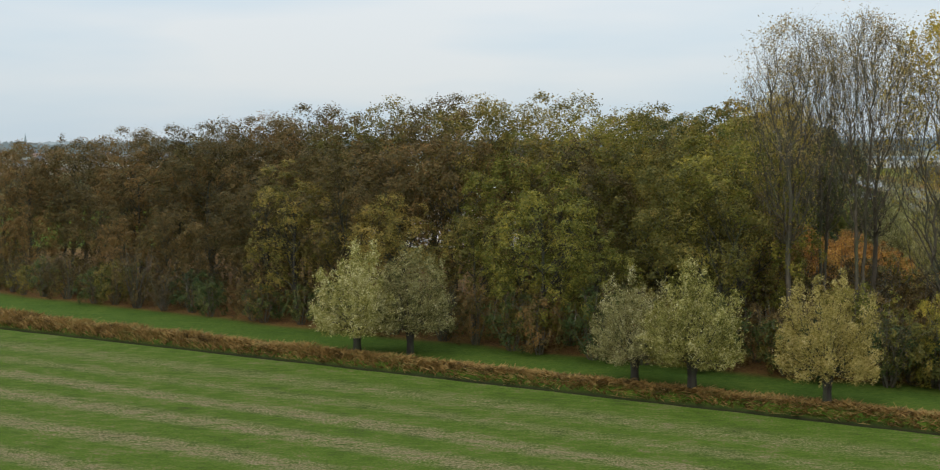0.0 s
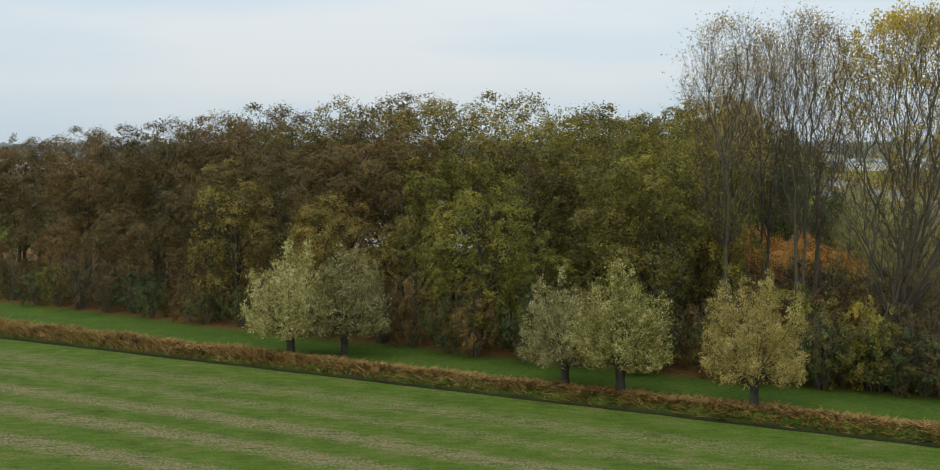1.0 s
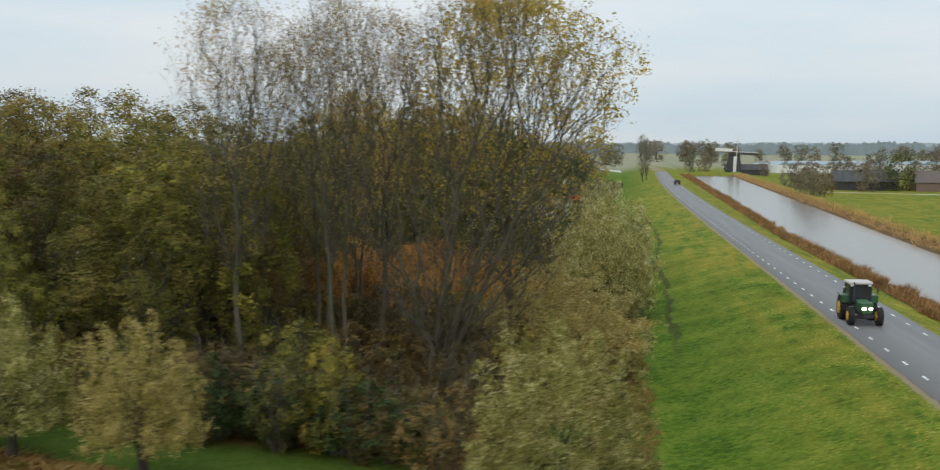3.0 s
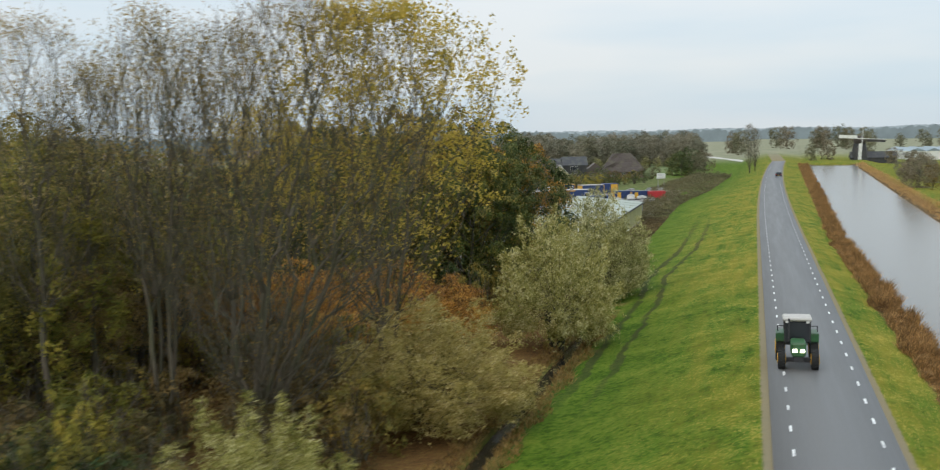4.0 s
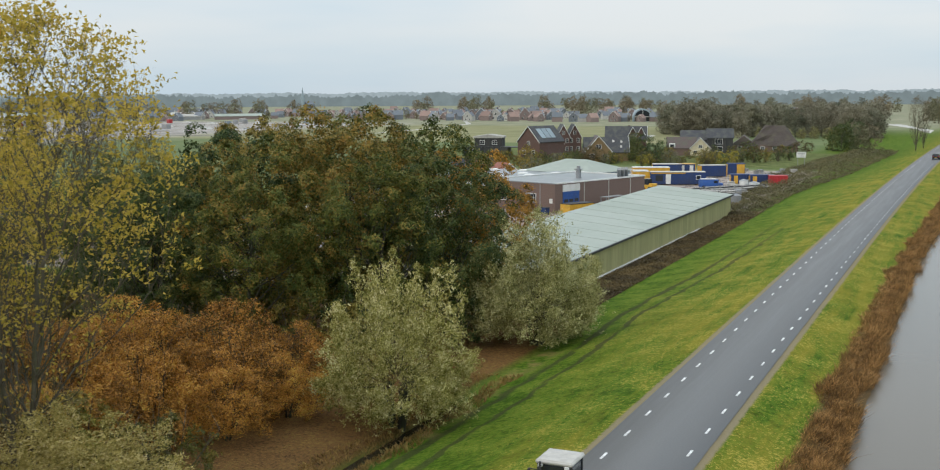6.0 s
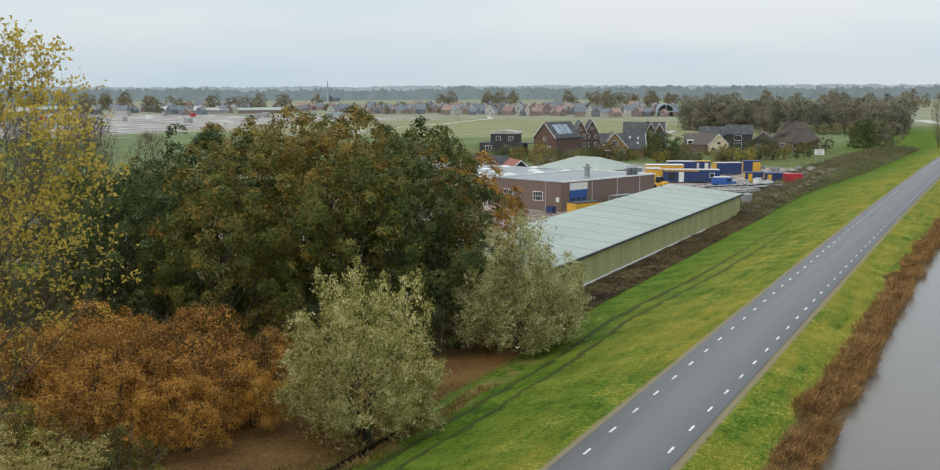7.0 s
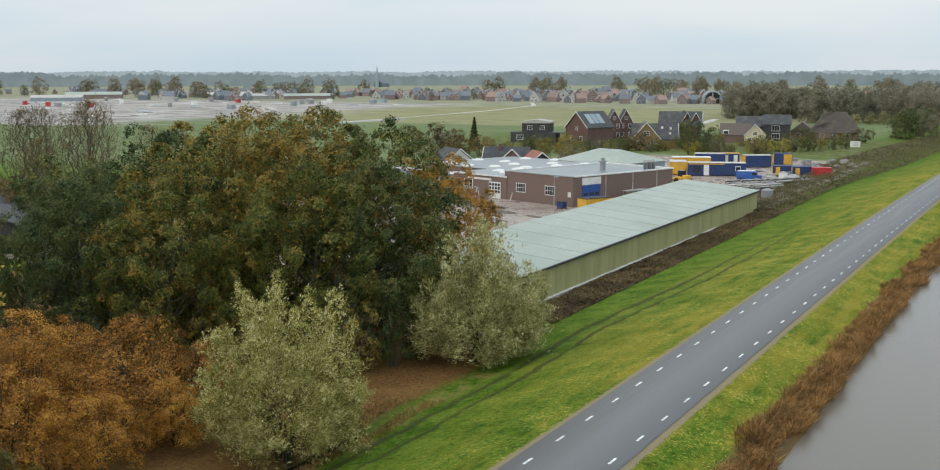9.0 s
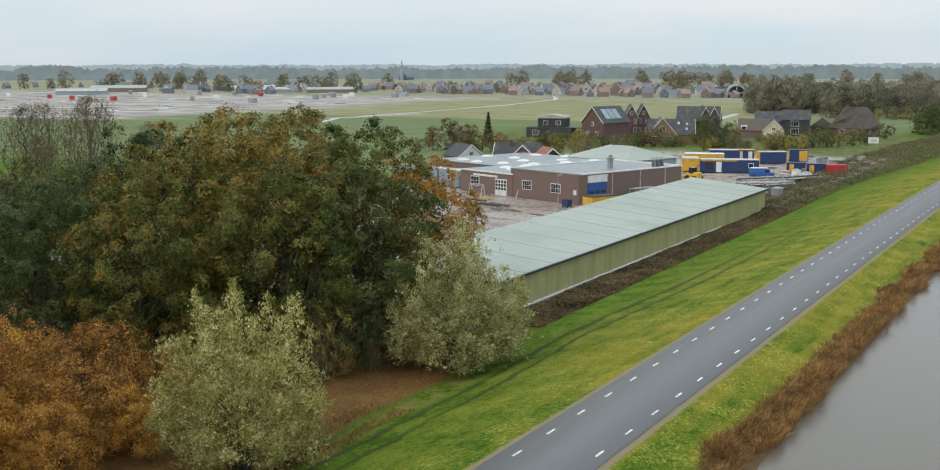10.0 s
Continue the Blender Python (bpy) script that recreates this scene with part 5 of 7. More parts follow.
part("chimney", boxes((-6.5, 14.5, 5.6, 0.7, 0.7, 1.6), (-6.5, 14.5, 6.5, 1.1, 1.1, 0.2), (-6.5, 14.5, 6.8, 0.5, 0.5, 0.6)), GREY, works, "grey metal roof vent")
bm = bmesh.new()
for k in range(3):
    bmesh.ops.create_cone(bm, cap_ends=True, segments=12, radius1=0.35, radius2=0.35, depth=2.2, matrix=pose(-1.8 + k * 0.1, 20.5 + k * 1.0, 5.7, 35, 30, 0))
part("duct", bm, GREY, works, "bent grey ventilation ducts")
part("sign_board", boxes((-0.8, -0.06, 2.0, 0.7, 0.05, 0.8)), WHITE, works)
# lower wing with the white double door
wing = tagged(new("workshop_wing"), "lower brick wing with white double doors and domed rooflights", "workshop")
wing.matrix_basis = pose(-67.2, 212.9, -3.0, 0, 0, WT)
part("wall", boxes((-7.0, 18, 1.95, 14.0, 36, 3.9)), BRICK, wing)
part("roof", boxes((-7.0, 18, 3.95, 14.3, 36.3, 0.12)), FLATROOF, wing)
part("back_wall", boxes((-25.5, 24, 1.8, 22.9, 26, 3.6)), BRICK, wing)
part("back_roof", boxes((-25.6, 24, 3.66, 23.0, 26.3, 0.12)), FLATROOF, wing)
part("roof_edge", boxes((-7.0, -0.12, 3.95, 14.4, 0.12, 0.25)), WHITE, wing)
dd = part("double_door", boxes((-3.0, -0.05, 1.45, 3.0, 0.1, 2.9)), WHITE, wing, "white glazed double door")
for i in range(4):
    for j in range(3):
        part("pane", boxes((-4.1 + i * 0.73, -0.115, 1.2 + j * 0.62, 0.5, 0.04, 0.46)), GLASS, dd)
window(wing, -10.0, -0.05, 2.1, 2.2, 1.6, 3, 2)
bm = boxes((-7.2, -0.05, 3.25, 6.5, 0.1, 0.35))
part("fascia", bm, WHITE, wing)
dome = bpy.data.meshes.new("rooflight")
bm = bmesh.new()
bmesh.ops.create_uvsphere(bm, u_segments=14, v_segments=8, radius=1.0, matrix=Matrix.Diagonal((1, 1, 0.32, 1)))
bmesh.ops.delete(bm, geom=[v for v in bm.verts if v.co.z < -0.05], context="VERTS")
bm.to_mesh(dome)
bm.free()
dome.materials.append(WHITE)
for x, y in ((-2.5, 4), (-2.5, 8), (-2.5, 12.5), (-6, 5.5), (-6, 10), (-6, 15), (-9.5, 7), (-9.5, 12), (-11.5, 16), (-2.5, 18), (-6, 21), (-10, 23), (-3, 25), (-9, 30), (-4, 33), (-25.5, 13.6), (-19.5, 15.3), (-31.2, 14.8), (-34.5, 24.3), (-27.3, 25.4), (-21.0, 22.0), (-17.0, 29.0), (-30.0, 34.0), (-23.0, 36.0)):
    part("rooflight", dome, WHITE, wing, at=pose(x, y, 4.0 if x > -14 else 3.7) @ Matrix.Diagonal((1.25, 1.25, 1.1, 1)))

# hall with a pale hipped roof behind the workshop
hall = tagged(new("hipped_hall"), "low hall with a pale grey-green hipped roof", "shed")
hall.matrix_basis = pose(-68.5, 251, -3.0, 0, 0, WT)
part("wall", boxes((0, 8, 1.9, 17, 15, 3.8)), BLUEGREY, hall)
bm = bmesh.new()
lo = [bm.verts.new(p) for p in ((-8.9, 0.1, 3.8), (8.9, 0.1, 3.8), (8.9, 15.9, 3.8), (-8.9, 15.9, 3.8))]
hi = [bm.verts.new(p) for p in ((-3.0, 8, 6.2), (3.0, 8, 6.2))]
for f in ((lo[0], lo[1], hi[1], hi[0]), (lo[1], lo[2], hi[1]), (lo[2], lo[3], hi[0], hi[1]), (lo[3], lo[0], hi[0]), (lo[3], lo[2], lo[1], lo[0])):
    bm.faces.new(f)
part("roof", bm, SHED_ROOF, hall)


# ---- site cabins and containers ----
def container(label, place, l, w, h, body, ends=None, frame_mat=None, window_at=None, category="container", roof=None):
    """A steel cabin: ribbed body, corner posts, end doors and a flat roof."""
    ob = tagged(new("container"), label, category, "site containers in the yard")
    ob.matrix_basis = place
    part("body", boxes((0, 0, h / 2 + 0.1, l, w, h - 0.2), bevel=0.02), body, ob)
    for sx in (-1, 1):
        for sy in (-1, 1):
            part("corner_post", boxes((sx * (l / 2 - 0.05), sy * (w / 2 - 0.05), h / 2 + 0.06, 0.16, 0.16, h - 0.06)), frame_mat or body, ob)
    part("roof", boxes((0, 0, h + 0.06, l + 0.1, w + 0.1, 0.12)), roof or frame_mat or body, ob)
    n = int(l / 0.6)
    for k in range(n):
        for sy in (-1, 1):
            part("rib", boxes((-l / 2 + l * (k + 0.5) / n, sy * (w / 2 + 0.015), h / 2 + 0.1, 0.2, 0.04, h - 0.5)), body, ob)
    if ends:
        part("end_panel", boxes((-l / 2 - 0.02, 0, h / 2 + 0.08, 0.05, w - 0.3, h - 0.4)), ends, ob)
        part("end_panel", boxes((l / 2 + 0.02, 0, h / 2 + 0.08, 0.05, w - 0.3, h - 0.4)), ends, ob)
    if window_at is not None:
        window(ob, window_at, -w / 2 - 0.06, h * 0.6, 1.0, 0.9, 1, 1)
    return ob


def at_yard(x, y, turn):
    return pose(x, y, -3.0, 0, 0, turn)


# the cabins stand side on to the dike
navy_cabin = container("long navy site cabin with a white door and window", at_yard(-47.7, 274.6, 20), 12.0, 3.0, 2.8, NAVY, NAVY, NAVY, 4.4, roof=CONCRETE)
part("door", boxes((-2.2, -1.56, 1.3, 1.1, 0.08, 2.2)), WHITE, navy_cabin, "white door")
part("frame_strip", boxes((-2.2, -1.57, 2.62, 7.5, 0.08, 0.22)), YELLOW, navy_cabin, "yellow strip along the roof edge")
part("opening", boxes((-4.2, -1.555, 1.5, 1.6, 0.08, 1.3)), GLASS, navy_cabin, "dark opening")
container("yellow site cabin with a pale roof", at_yard(-56.4, 275.0, 20), 3.4, 6.0, 2.8, YELLOW, YELLOW, YELLOW, roof=CONCRETE)
container("yellow site cabin with a white roof", at_yard(-57.4, 287.6, 20), 8.6, 3.2, 2.8, YELLOW, YELLOW, YELLOW, roof=WHITE)
container("navy site cabin with a pale roof", at_yard(-57.0, 301.0, 20), 7.0, 3.0, 2.8, NAVY, YELLOW, NAVY, roof=CONCRETE)
doors = container("navy container with yellow corner posts and white doors", at_yard(-52.6, 303.5, 20), 4.0, 2.6, 2.8, NAVY, YELLOW, YELLOW)
for x in (-1.2, 1.0):
    part("door", boxes((x, -1.36, 1.4, 0.9, 0.08, 2.2)), WHITE, doors, "white door")
container("navy container with a yellow and grey end", at_yard(-45.6, 300.2, 32), 6.4, 2.8, 2.8, NAVY, YELLOW, YELLOW, roof=CONCRETE)
half = container("navy container with one yellow half", at_yard(-41.9, 310.0, 20), 4.2, 2.6, 2.7, NAVY, YELLOW, NAVY)
part("front_panel", boxes((1.05, -1.37, 1.4, 1.9, 0.1, 2.4)), YELLOW, half, "yellow front panel")
for x, y in ((-35.2, 281.2), (-30.9, 280.6)):
    low = container("navy storage box with a yellow door", at_yard(x, y, 20), 4.2, 2.4, 2.1, NAVY, YELLOW, NAVY)
    part("door", boxes((-1.1, -1.27, 1.05, 0.9, 0.08, 1.7)), YELLOW, low, "yellow door")
container("red skip container standing at the hedge", at_yard(-26.7, 279.6, 20), 3.8, 2.4, 2.1, RED, RED, RED)
container("small yellow container with a dark lid beside the workshop", at_yard(-47.6, 205.8, 62), 5.5, 2.3, 2.0, YELLOW, YELLOW, YELLOW, roof=PLASTIC)
# blue-grey cabins in a row beside the wing
for k in range(3):
    ob = container("blue-grey office cabin in a stack beside the workshop", at_yard(-84.5 - k * 6.3, 222.5 + k * 2.4, WT), 6.0, 2.8, 3.2, BLUEGREY, BLUEGREY, GREY, 0.0, category="cabin", roof=CONCRETE)


def pipe_rack(place, n, l):
    ob = tagged(new("pipe_rack"), "low steel rack with long stacked pipes in the yard", "rack", "pipe racks in the yard")
    ob.matrix_basis = place
    for k in (-1, 0, 1):
        part("stand", boxes((0, k * l * 0.4, 0.5, 1.8, 0.15, 1.0), (-0.9, k * l * 0.4, 0.9, 0.12, 0.15, 1.6), (0.9, k * l * 0.4, 0.9, 0.12, 0.15, 1.6)), GREY, ob)
    for k in range(n):
        bm = bmesh.new()
        bmesh.ops.create_cone(bm, cap_ends=True, segments=8, radius1=0.13, radius2=0.13, depth=l, matrix=pose(-0.7 + (k % 5) * 0.35, 0, 1.15 + (k // 5) * 0.27, 90, 0, 0))
        part("pipe", bm, CONCRETE if k % 3 else PLASTIC, ob)
    return ob


for k in range(4):
    pipe_rack(at_yard(-35.5 + k * 2.3, 252.0 + k * 2.4, -30), 7, 9.0)
for k in range(3):
    pipe_rack(at_yard(-35.0 + k * 2.6, 243.0 + k * 1.4, -32), 9, 7.0)


def water_tank(place, r, h, label, m):
    """An upright tank with a domed lid on a low frame."""
    ob = tagged(new("tank"), label, "tank", "tanks in the yard")
    ob.matrix_basis = place
    part("frame", boxes((0, 0, 0.12, r * 2, r * 2, 0.24)), GREY, ob)
    bm = bmesh.new()
    bmesh.ops.create_cone(bm, cap_ends=True, segments=20, radius1=r, radius2=r, depth=h, matrix=pose(0, 0, 0.24 + h / 2))
    part("body", bm, m, ob)
    bm = bmesh.new()
    bmesh.ops.create_cone(bm, cap_ends=True, segments=20, radius1=r * 1.04, radius2=r * 0.3, depth=0.3, matrix=pose(0, 0, 0.24 + h + 0.15))
    part("lid", bm, GREY, ob)
    return ob


for x, y, r, h, m, word in [(-26.6, 233.0, 1.0, 1.5, GREY, "grey"), (-28.6, 262.0, 1.1, 1.6, WHITE, "white"), (-31.5, 266.0, 0.9, 1.7, WHITE, "white"), (-29.0, 247.0, 0.8, 1.3, GREY, "grey")]:
    water_tank(at_yard(x, y, 0), r, h, word + " round tank standing among racks in the yard", m)
# steel trestle beside the brick wall
trestle = tagged(new("trestle"), "grey steel trestle standing against the brick workshop wall", "rack")
trestle.matrix_basis = at_yard(-45.5, 218.5, WT)
for x in (-0.6, 0.6):
    for y in (-2.4, 0, 2.4):
        part("leg", boxes((x, y, 1.1, 0.12, 0.12, 2.2)), GREY, trestle)
for z in (0.9, 2.2):
    part("shelf", boxes((0, 0, z, 1.4, 5.2, 0.1)), GREY, trestle)
pallet_rng = np.random.default_rng(9)
for k in range(26):
    x, y = pallet_rng.uniform(-44, -27), pallet_rng.uniform(236, 326)
    if 268 < y < 312 and x < -38:
        x = -36
    hgt = pallet_rng.uniform(0.5, 1.3)
    ob = tagged(new("pallet_stack"), "grey stack of boards and pallets in the yard", "pallets", "pallet stacks")
    ob.matrix_basis = at_yard(x, y, pallet_rng.uniform(0, 90))
    for j in range(int(hgt / 0.2) + 1):
        part("pallet", boxes((0, 0, 0.06 + j * 0.2, 1.6, 1.1, 0.13)), GREY if k % 2 else CONCRETE, ob)
# white board on posts above the scrub
board = tagged(new("notice_board"), "white notice board on two posts above the scrub", "sign")
board.matrix_basis = pose(-30.3, 339.4, -3.0, 0, 0, 12) @ Matrix.Diagonal((0.8, 1, 1, 1))
part("panel", boxes((0, 0, 3.6, 3.1, 0.1, 1.5), bevel=0.02), WHITE, board)
for x in (-1.1, 1.1):
    part("post", boxes((x, 0.1, 2.0, 0.12, 0.12, 4.2)), GREY, board)
for k in range(3):
    part("text_bar", boxes((0, -0.06, 3.95 - k * 0.35, 2.3 - 0.4 * k, 0.02, 0.12)), GREY, board)
# lamp post in front of the workshop
lamp = tagged(new("lamp_post"), "slim grey lamp post in the yard before the workshop", "lamp post")
lamp.matrix_basis = at_yard(-50.8, 196.6, 0)
bm = bmesh.new()
bmesh.ops.create_cone(bm, cap_ends=True, segments=8, radius1=0.09, radius2=0.05, depth=6.0, matrix=pose(0, 0, 3.0))
part("pole", bm, GREY, lamp)
part("head", boxes((0.3, 0, 6.0, 0.8, 0.25, 0.14), bevel=0.03), GREY, lamp)
# wheeled bin and clutter before the workshop
ob = tagged(new("wheeled_bin"), "dark blue four-wheeled waste bin by the workshop wall", "bin")
ob.matrix_basis = at_yard(-53.0, 204.6, WT)
part("body", boxes((0, 0, 0.68, 1.4, 1.0, 0.95), bevel=0.06), NAVY, ob)
part("lid", boxes((0, 0.05, 1.2, 1.5, 1.1, 0.12), bevel=0.04), PLASTIC, ob)
for x in (-0.55, 0.55):
    part("handle", boxes((x, -0.55, 1.05, 0.08, 0.12, 0.08)), PLASTIC, ob)
    for y in (-0.38, 0.38):
        part("castor", boxes((x, y, 0.1, 0.08, 0.2, 0.2), bevel=0.02), RUBBER, ob)
for x, y, l, m, word in [(-70.4, 207.2, 5.2, YELLOW, "yellow-painted steel"), (-63.6, 199.6, 6.5, DARKWOOD, "dark wet timber"), (-64.4, 198.7, 5.6, DARKWOOD, "dark wet timber"), (-69.2, 203.6, 4.6, THATCH, "brown timber")]:
    ob = tagged(new("beam"), word + " beam lying on two blocks in the yard", "beam", "beams in the yard")
    ob.matrix_basis = at_yard(x, y, WT + 6)
    part("timber", boxes((0, 0, 0.34, l, 0.3, 0.22), bevel=0.02), m, ob)
    for k in (-1, 1):
        part("block", boxes((k * l * 0.36, 0, 0.115, 0.2, 0.5, 0.23)), CONCRETE, ob)
sawhorse = tagged(new("sawhorse"), "light wooden A-frame sawhorse standing before the brick wing", "sawhorse")
sawhorse.matrix_basis = at_yard(-72.5, 209.6, WT)
for x in (-1.6, 1.6):
    for sgn in (-1, 1):
        part("leg", prism([(x - 0.06 + sgn * 0.45, 0), (x + 0.06 + sgn * 0.45, 0), (x + 0.06, 2.3), (x - 0.06, 2.3)], -0.06 + 0.13 * sgn, 0.06 + 0.13 * sgn), CONCRETE, sawhorse)
part("rail", boxes((0, 0, 2.34, 3.8, 0.12, 0.12)), CONCRETE, sawhorse)
plank = tagged(new("plank"), "pale plank leaning against the workshop wall", "plank")
plank.matrix_basis = at_yard(-65.6, 211.0, WT)
part("board", prism([(-0.1, 0), (0.1, 0), (0.75, 1.5), (0.55, 1.5)], -0.04, 0.04), CONCRETE, plank)


def puddle(seed, x, y, rx, ry):
    """A shallow pool with a ragged outline."""
    r = np.random.default_rng(seed)
    bm = bmesh.new()
    ring = []
    for k in range(40):
        a = 2 * math.pi * k / 40
        g = 1 + 0.3 * noise.noise((2 * math.cos(a) + seed, 2 * math.sin(a), 0.0)) + r.normal(0, 0.04)
        ring.append(bm.verts.new((g * rx * math.cos(a), g * ry * math.sin(a), 0)))
    bm.faces.new(ring)
    return tagged(part("puddle", bm, WATER, at=pose(x, y, -2.985, 0, 0, WT)), "shallow rain puddle on the muddy yard", "puddle", "puddles in the yard")


for k, (x, y, rx, ry) in enumerate([(-59.8, 196.2, 3.2, 1.7), (-64.8, 203.2, 2.6, 1.0), (-52.6, 193.6, 2.4, 0.7), (-56.5, 187.0, 3.0, 1.1), (-44.0, 290.0, 3.0, 2.0)]):
    puddle(k + 3, x, y, rx, ry)
# yellow loader beside the workshop
loader = tagged(new("wheel_loader"), "small yellow wheel loader parked by the brick workshop", "loader")
loader.matrix_basis = at_yard(-48.6, 254.5, 60)
part("body", boxes((0, 0, 1.0, 1.5, 3.0, 0.9), (0, -1.0, 1.5, 1.3, 1.2, 0.5), bevel=0.05), YELLOW, loader)
part("cab", boxes((0, 0.4, 2.0, 1.2, 1.2, 1.3), bevel=0.05), GLASS, loader)
part("bucket", boxes((0, 2.4, 0.6, 1.9, 0.8, 0.7), bevel=0.05), YELLOW, loader)
for sx in (-1, 1):
    for yy in (-1.0, 1.0):
        bm = bmesh.new()
        bmesh.ops.create_cone(bm, cap_ends=True, segments=14, radius1=0.55, radius2=0.55, depth=0.4, matrix=pose(sx * 0.85, yy, 0.55, 0, 90, 0))
        part("wheel", bm, RUBBER, loader)


# ---- houses beyond the yard ----
def put_house(x, y, turn):
    return pose(x, y, -3.0, 0, 0, turn)


W2 = ((-1.6, 1.4, 1.3, 1.2), (1.6, 1.4, 1.3, 1.2), (0, 3.6, 1.1, 0.9))
gable_house("bungalow", "small house with a grey roof and a white gable", put_house(-105.2, 265, 55), 6.4, 8, 1.9, 4.4, BRICK, TILE_DARK, True, ((0, 2.6, 0.9, 0.8),), None, gable_mat=WHITE)
gable_house("cottage", "dark-roofed cottage gable with white bargeboards", put_house(-90.4, 262, 22), 6.4, 6, 2.0, 5.0, BRICK, TILE_DARK, True, ((-0.75, 2.7, 0.8, 1.0), (0.75, 2.7, 0.8, 1.0)))
gable_house("cottage", "long dark-roofed cottage with white gable boards and a chimney", put_house(-99.3, 266.5, -72), 7.6, 10, 2.0, 5.0, BRICK, TILE_DARK, True, ((0, 3.2, 1.2, 0.9),), (0.8, 3.5))
gable_house("cottage", "low house with a red tiled roof and pale gable trim", put_house(-82.6, 261, 40), 6.2, 8, 2.0, 4.6, DARKWOOD, TILE_RED, True, ((0, 1.6, 1.2, 1.0),))
# tall brick gables in a group
TALL = ((-1.9, 1.6, 1.1, 1.4), (1.9, 1.6, 1.1, 1.4), (0, 4.6, 1.0, 1.2))
NARROW = tuple((dx, z, 0.9, 1.4) for dx in (-1.2, 1.2) for z in (1.6, 4.4)) + ((0, 7.0, 0.9, 1.1),)
main_house = gable_house("brick_house", "tall dark red-brick house with solar panels and white gable trim", put_house(-117.6, 362.5, -20), 9.2, 12, 5.0, 9.7, BRICK_RED, TILE_DARK, True, TALL, None, group="brick gable houses")
for k in range(3):
    part("solar_panel", prism([(0.9, 9.05), (3.7, 6.2), (3.76, 6.26), (0.96, 9.11)], 2.2 + k * 2.4, 4.3 + k * 2.4), BLUEGREY, main_house, "grey-blue solar panel")
gable_house("brick_house", "dark red-brick house with a white-trimmed cross gable", put_house(-113.2, 373.5, 28), 6.6, 12, 4.0, 8.6, BRICK_RED, TILE_DARK, True, NARROW, (1.0, 7), group="brick gable houses")
for x, y in ((-115.0, 388.0), (-112.2, 391.5)):
    gable_house("brick_house", "narrow red-brick house with tall windows and white-trimmed gable", put_house(x, y, 26), 4.6, 10, 5.4, 9.6, BRICK_RED, TILE_DARK, True, NARROW, None, group="brick gable houses")
# black modern house
modern = tagged(new("modern_house"), "black boarded modern house with flat roofs and a pale top", "house")
modern.matrix_basis = put_house(-132.0, 362, 15)
part("wall", boxes((-3.5, 4, 1.6, 8, 8, 3.2), (3.0, 4, 1.5, 8, 9, 3.0)), DARKWOOD, modern)
part("upper_wall", boxes((0.5, 4.5, 4.6, 9, 7, 2.8)), DARKWOOD, modern)
part("roof", prism([(-4.4, 6.0), (5.4, 6.0), (5.4, 6.5), (0.5, 7.2), (-4.4, 6.5)], 0.6, 8.4), CONCRETE, modern)
part("canopy", boxes((4.5, 2.5, 3.1, 12, 6, 0.2)), PLASTIC, modern)
for x in (-1.5, 2.5):
    window(modern, x, 0.94, 4.6, 1.5, 1.3)
window(modern, -4.5, -0.06, 1.6, 2.0, 1.4)
# yellow-brick villa: a cross gable before a long roof
gable_house("villa", "yellow-brick house with a large white-trimmed gable and dark roof", put_house(-90.2, 349.5, 24), 8.4, 11, 2.6, 7.4, BRICK_YELLOW, TILE_BROWN, True, ((-2, 1.6, 1.6, 1.3), (2, 1.6, 1.6, 1.3), (0, 4.4, 1.6, 1.2)))
ob = gable_house("villa", "long wing of a yellow-brick house with rooflights", put_house(-84.4, 359.5, 112), 8.6, 13, 2.6, 6.8, BRICK_YELLOW, TILE_DARK, True, W2)
for y, z in ((1.6, 5.4), (4.0, 5.6), (1.8, 4.0)):
    xx = -4.3 * (6.8 - z) / 4.2
    part("rooflight", prism([(xx - 0.32, z - 0.1), (xx + 0.32, z + 0.52), (xx + 0.26, z + 0.6), (xx - 0.38, z - 0.02)], y, y + 0.6), CONCRETE, ob)
gable_house("house", "long slate-roofed brick house behind the yellow villa", put_house(-94.2, 416, 104), 8.6, 14, 4.0, 8.4, BRICK_RED, TILE_DARK, True, W2, (1, 6))
for x, y in ((-98.2, 412.4), (-95.2, 412.4)):
    gable_house("house", "small brick gable with white trim on a slate-roofed house", put_house(x, y, 40), 3.6, 6, 5.2, 8.2, BRICK_RED, TILE_DARK, True, ((0, 4.4, 0.9, 1.3), (0, 1.6, 1.2, 1.4)))
# cream gable and black house
gable_house("house", "cream-gabled house with a brown roof", put_house(-68.8, 389, 14), 6.4, 9, 2.4, 5.6, CREAM, TILE_BROWN, True, ((0, 3.0, 1.2, 0.9), (-1.6, 1.2, 1.0, 1.0)))
wing_house = gable_house("house", "low brown-roofed wing with a white dormer", put_house(-71.5, 393.5, 104), 7.4, 9, 2.4, 5.7, BRICK, TILE_BROWN, False, ((0, 1.5, 2.0, 1.2),))
part("dormer", boxes((-2.6, 7.4, 3.2, 2.0, 1.9, 1.5)), WHITE, wing_house, "white boarded dormer")
part("dormer_pane", boxes((-3.63, 7.4, 3.2, 0.08, 1.4, 0.8)), GLASS, wing_house)
black_house = gable_house("house", "tall black-boarded house with a slate roof", put_house(-62.8, 410, 104), 8.2, 8.4, 5.2, 8.0, DARKWOOD, TILE_DARK, False, ())
for z in (1.5, 4.0):
    window(black_house, -4.16, 4.6, z, 2.4, 1.7, 3, 1, 90)
gable_house("house", "long dark-roofed house wing", put_house(-70.5, 412, 104), 8.0, 10, 4.4, 7.3, DARKWOOD, TILE_DARK, False, (), side_windows=2)
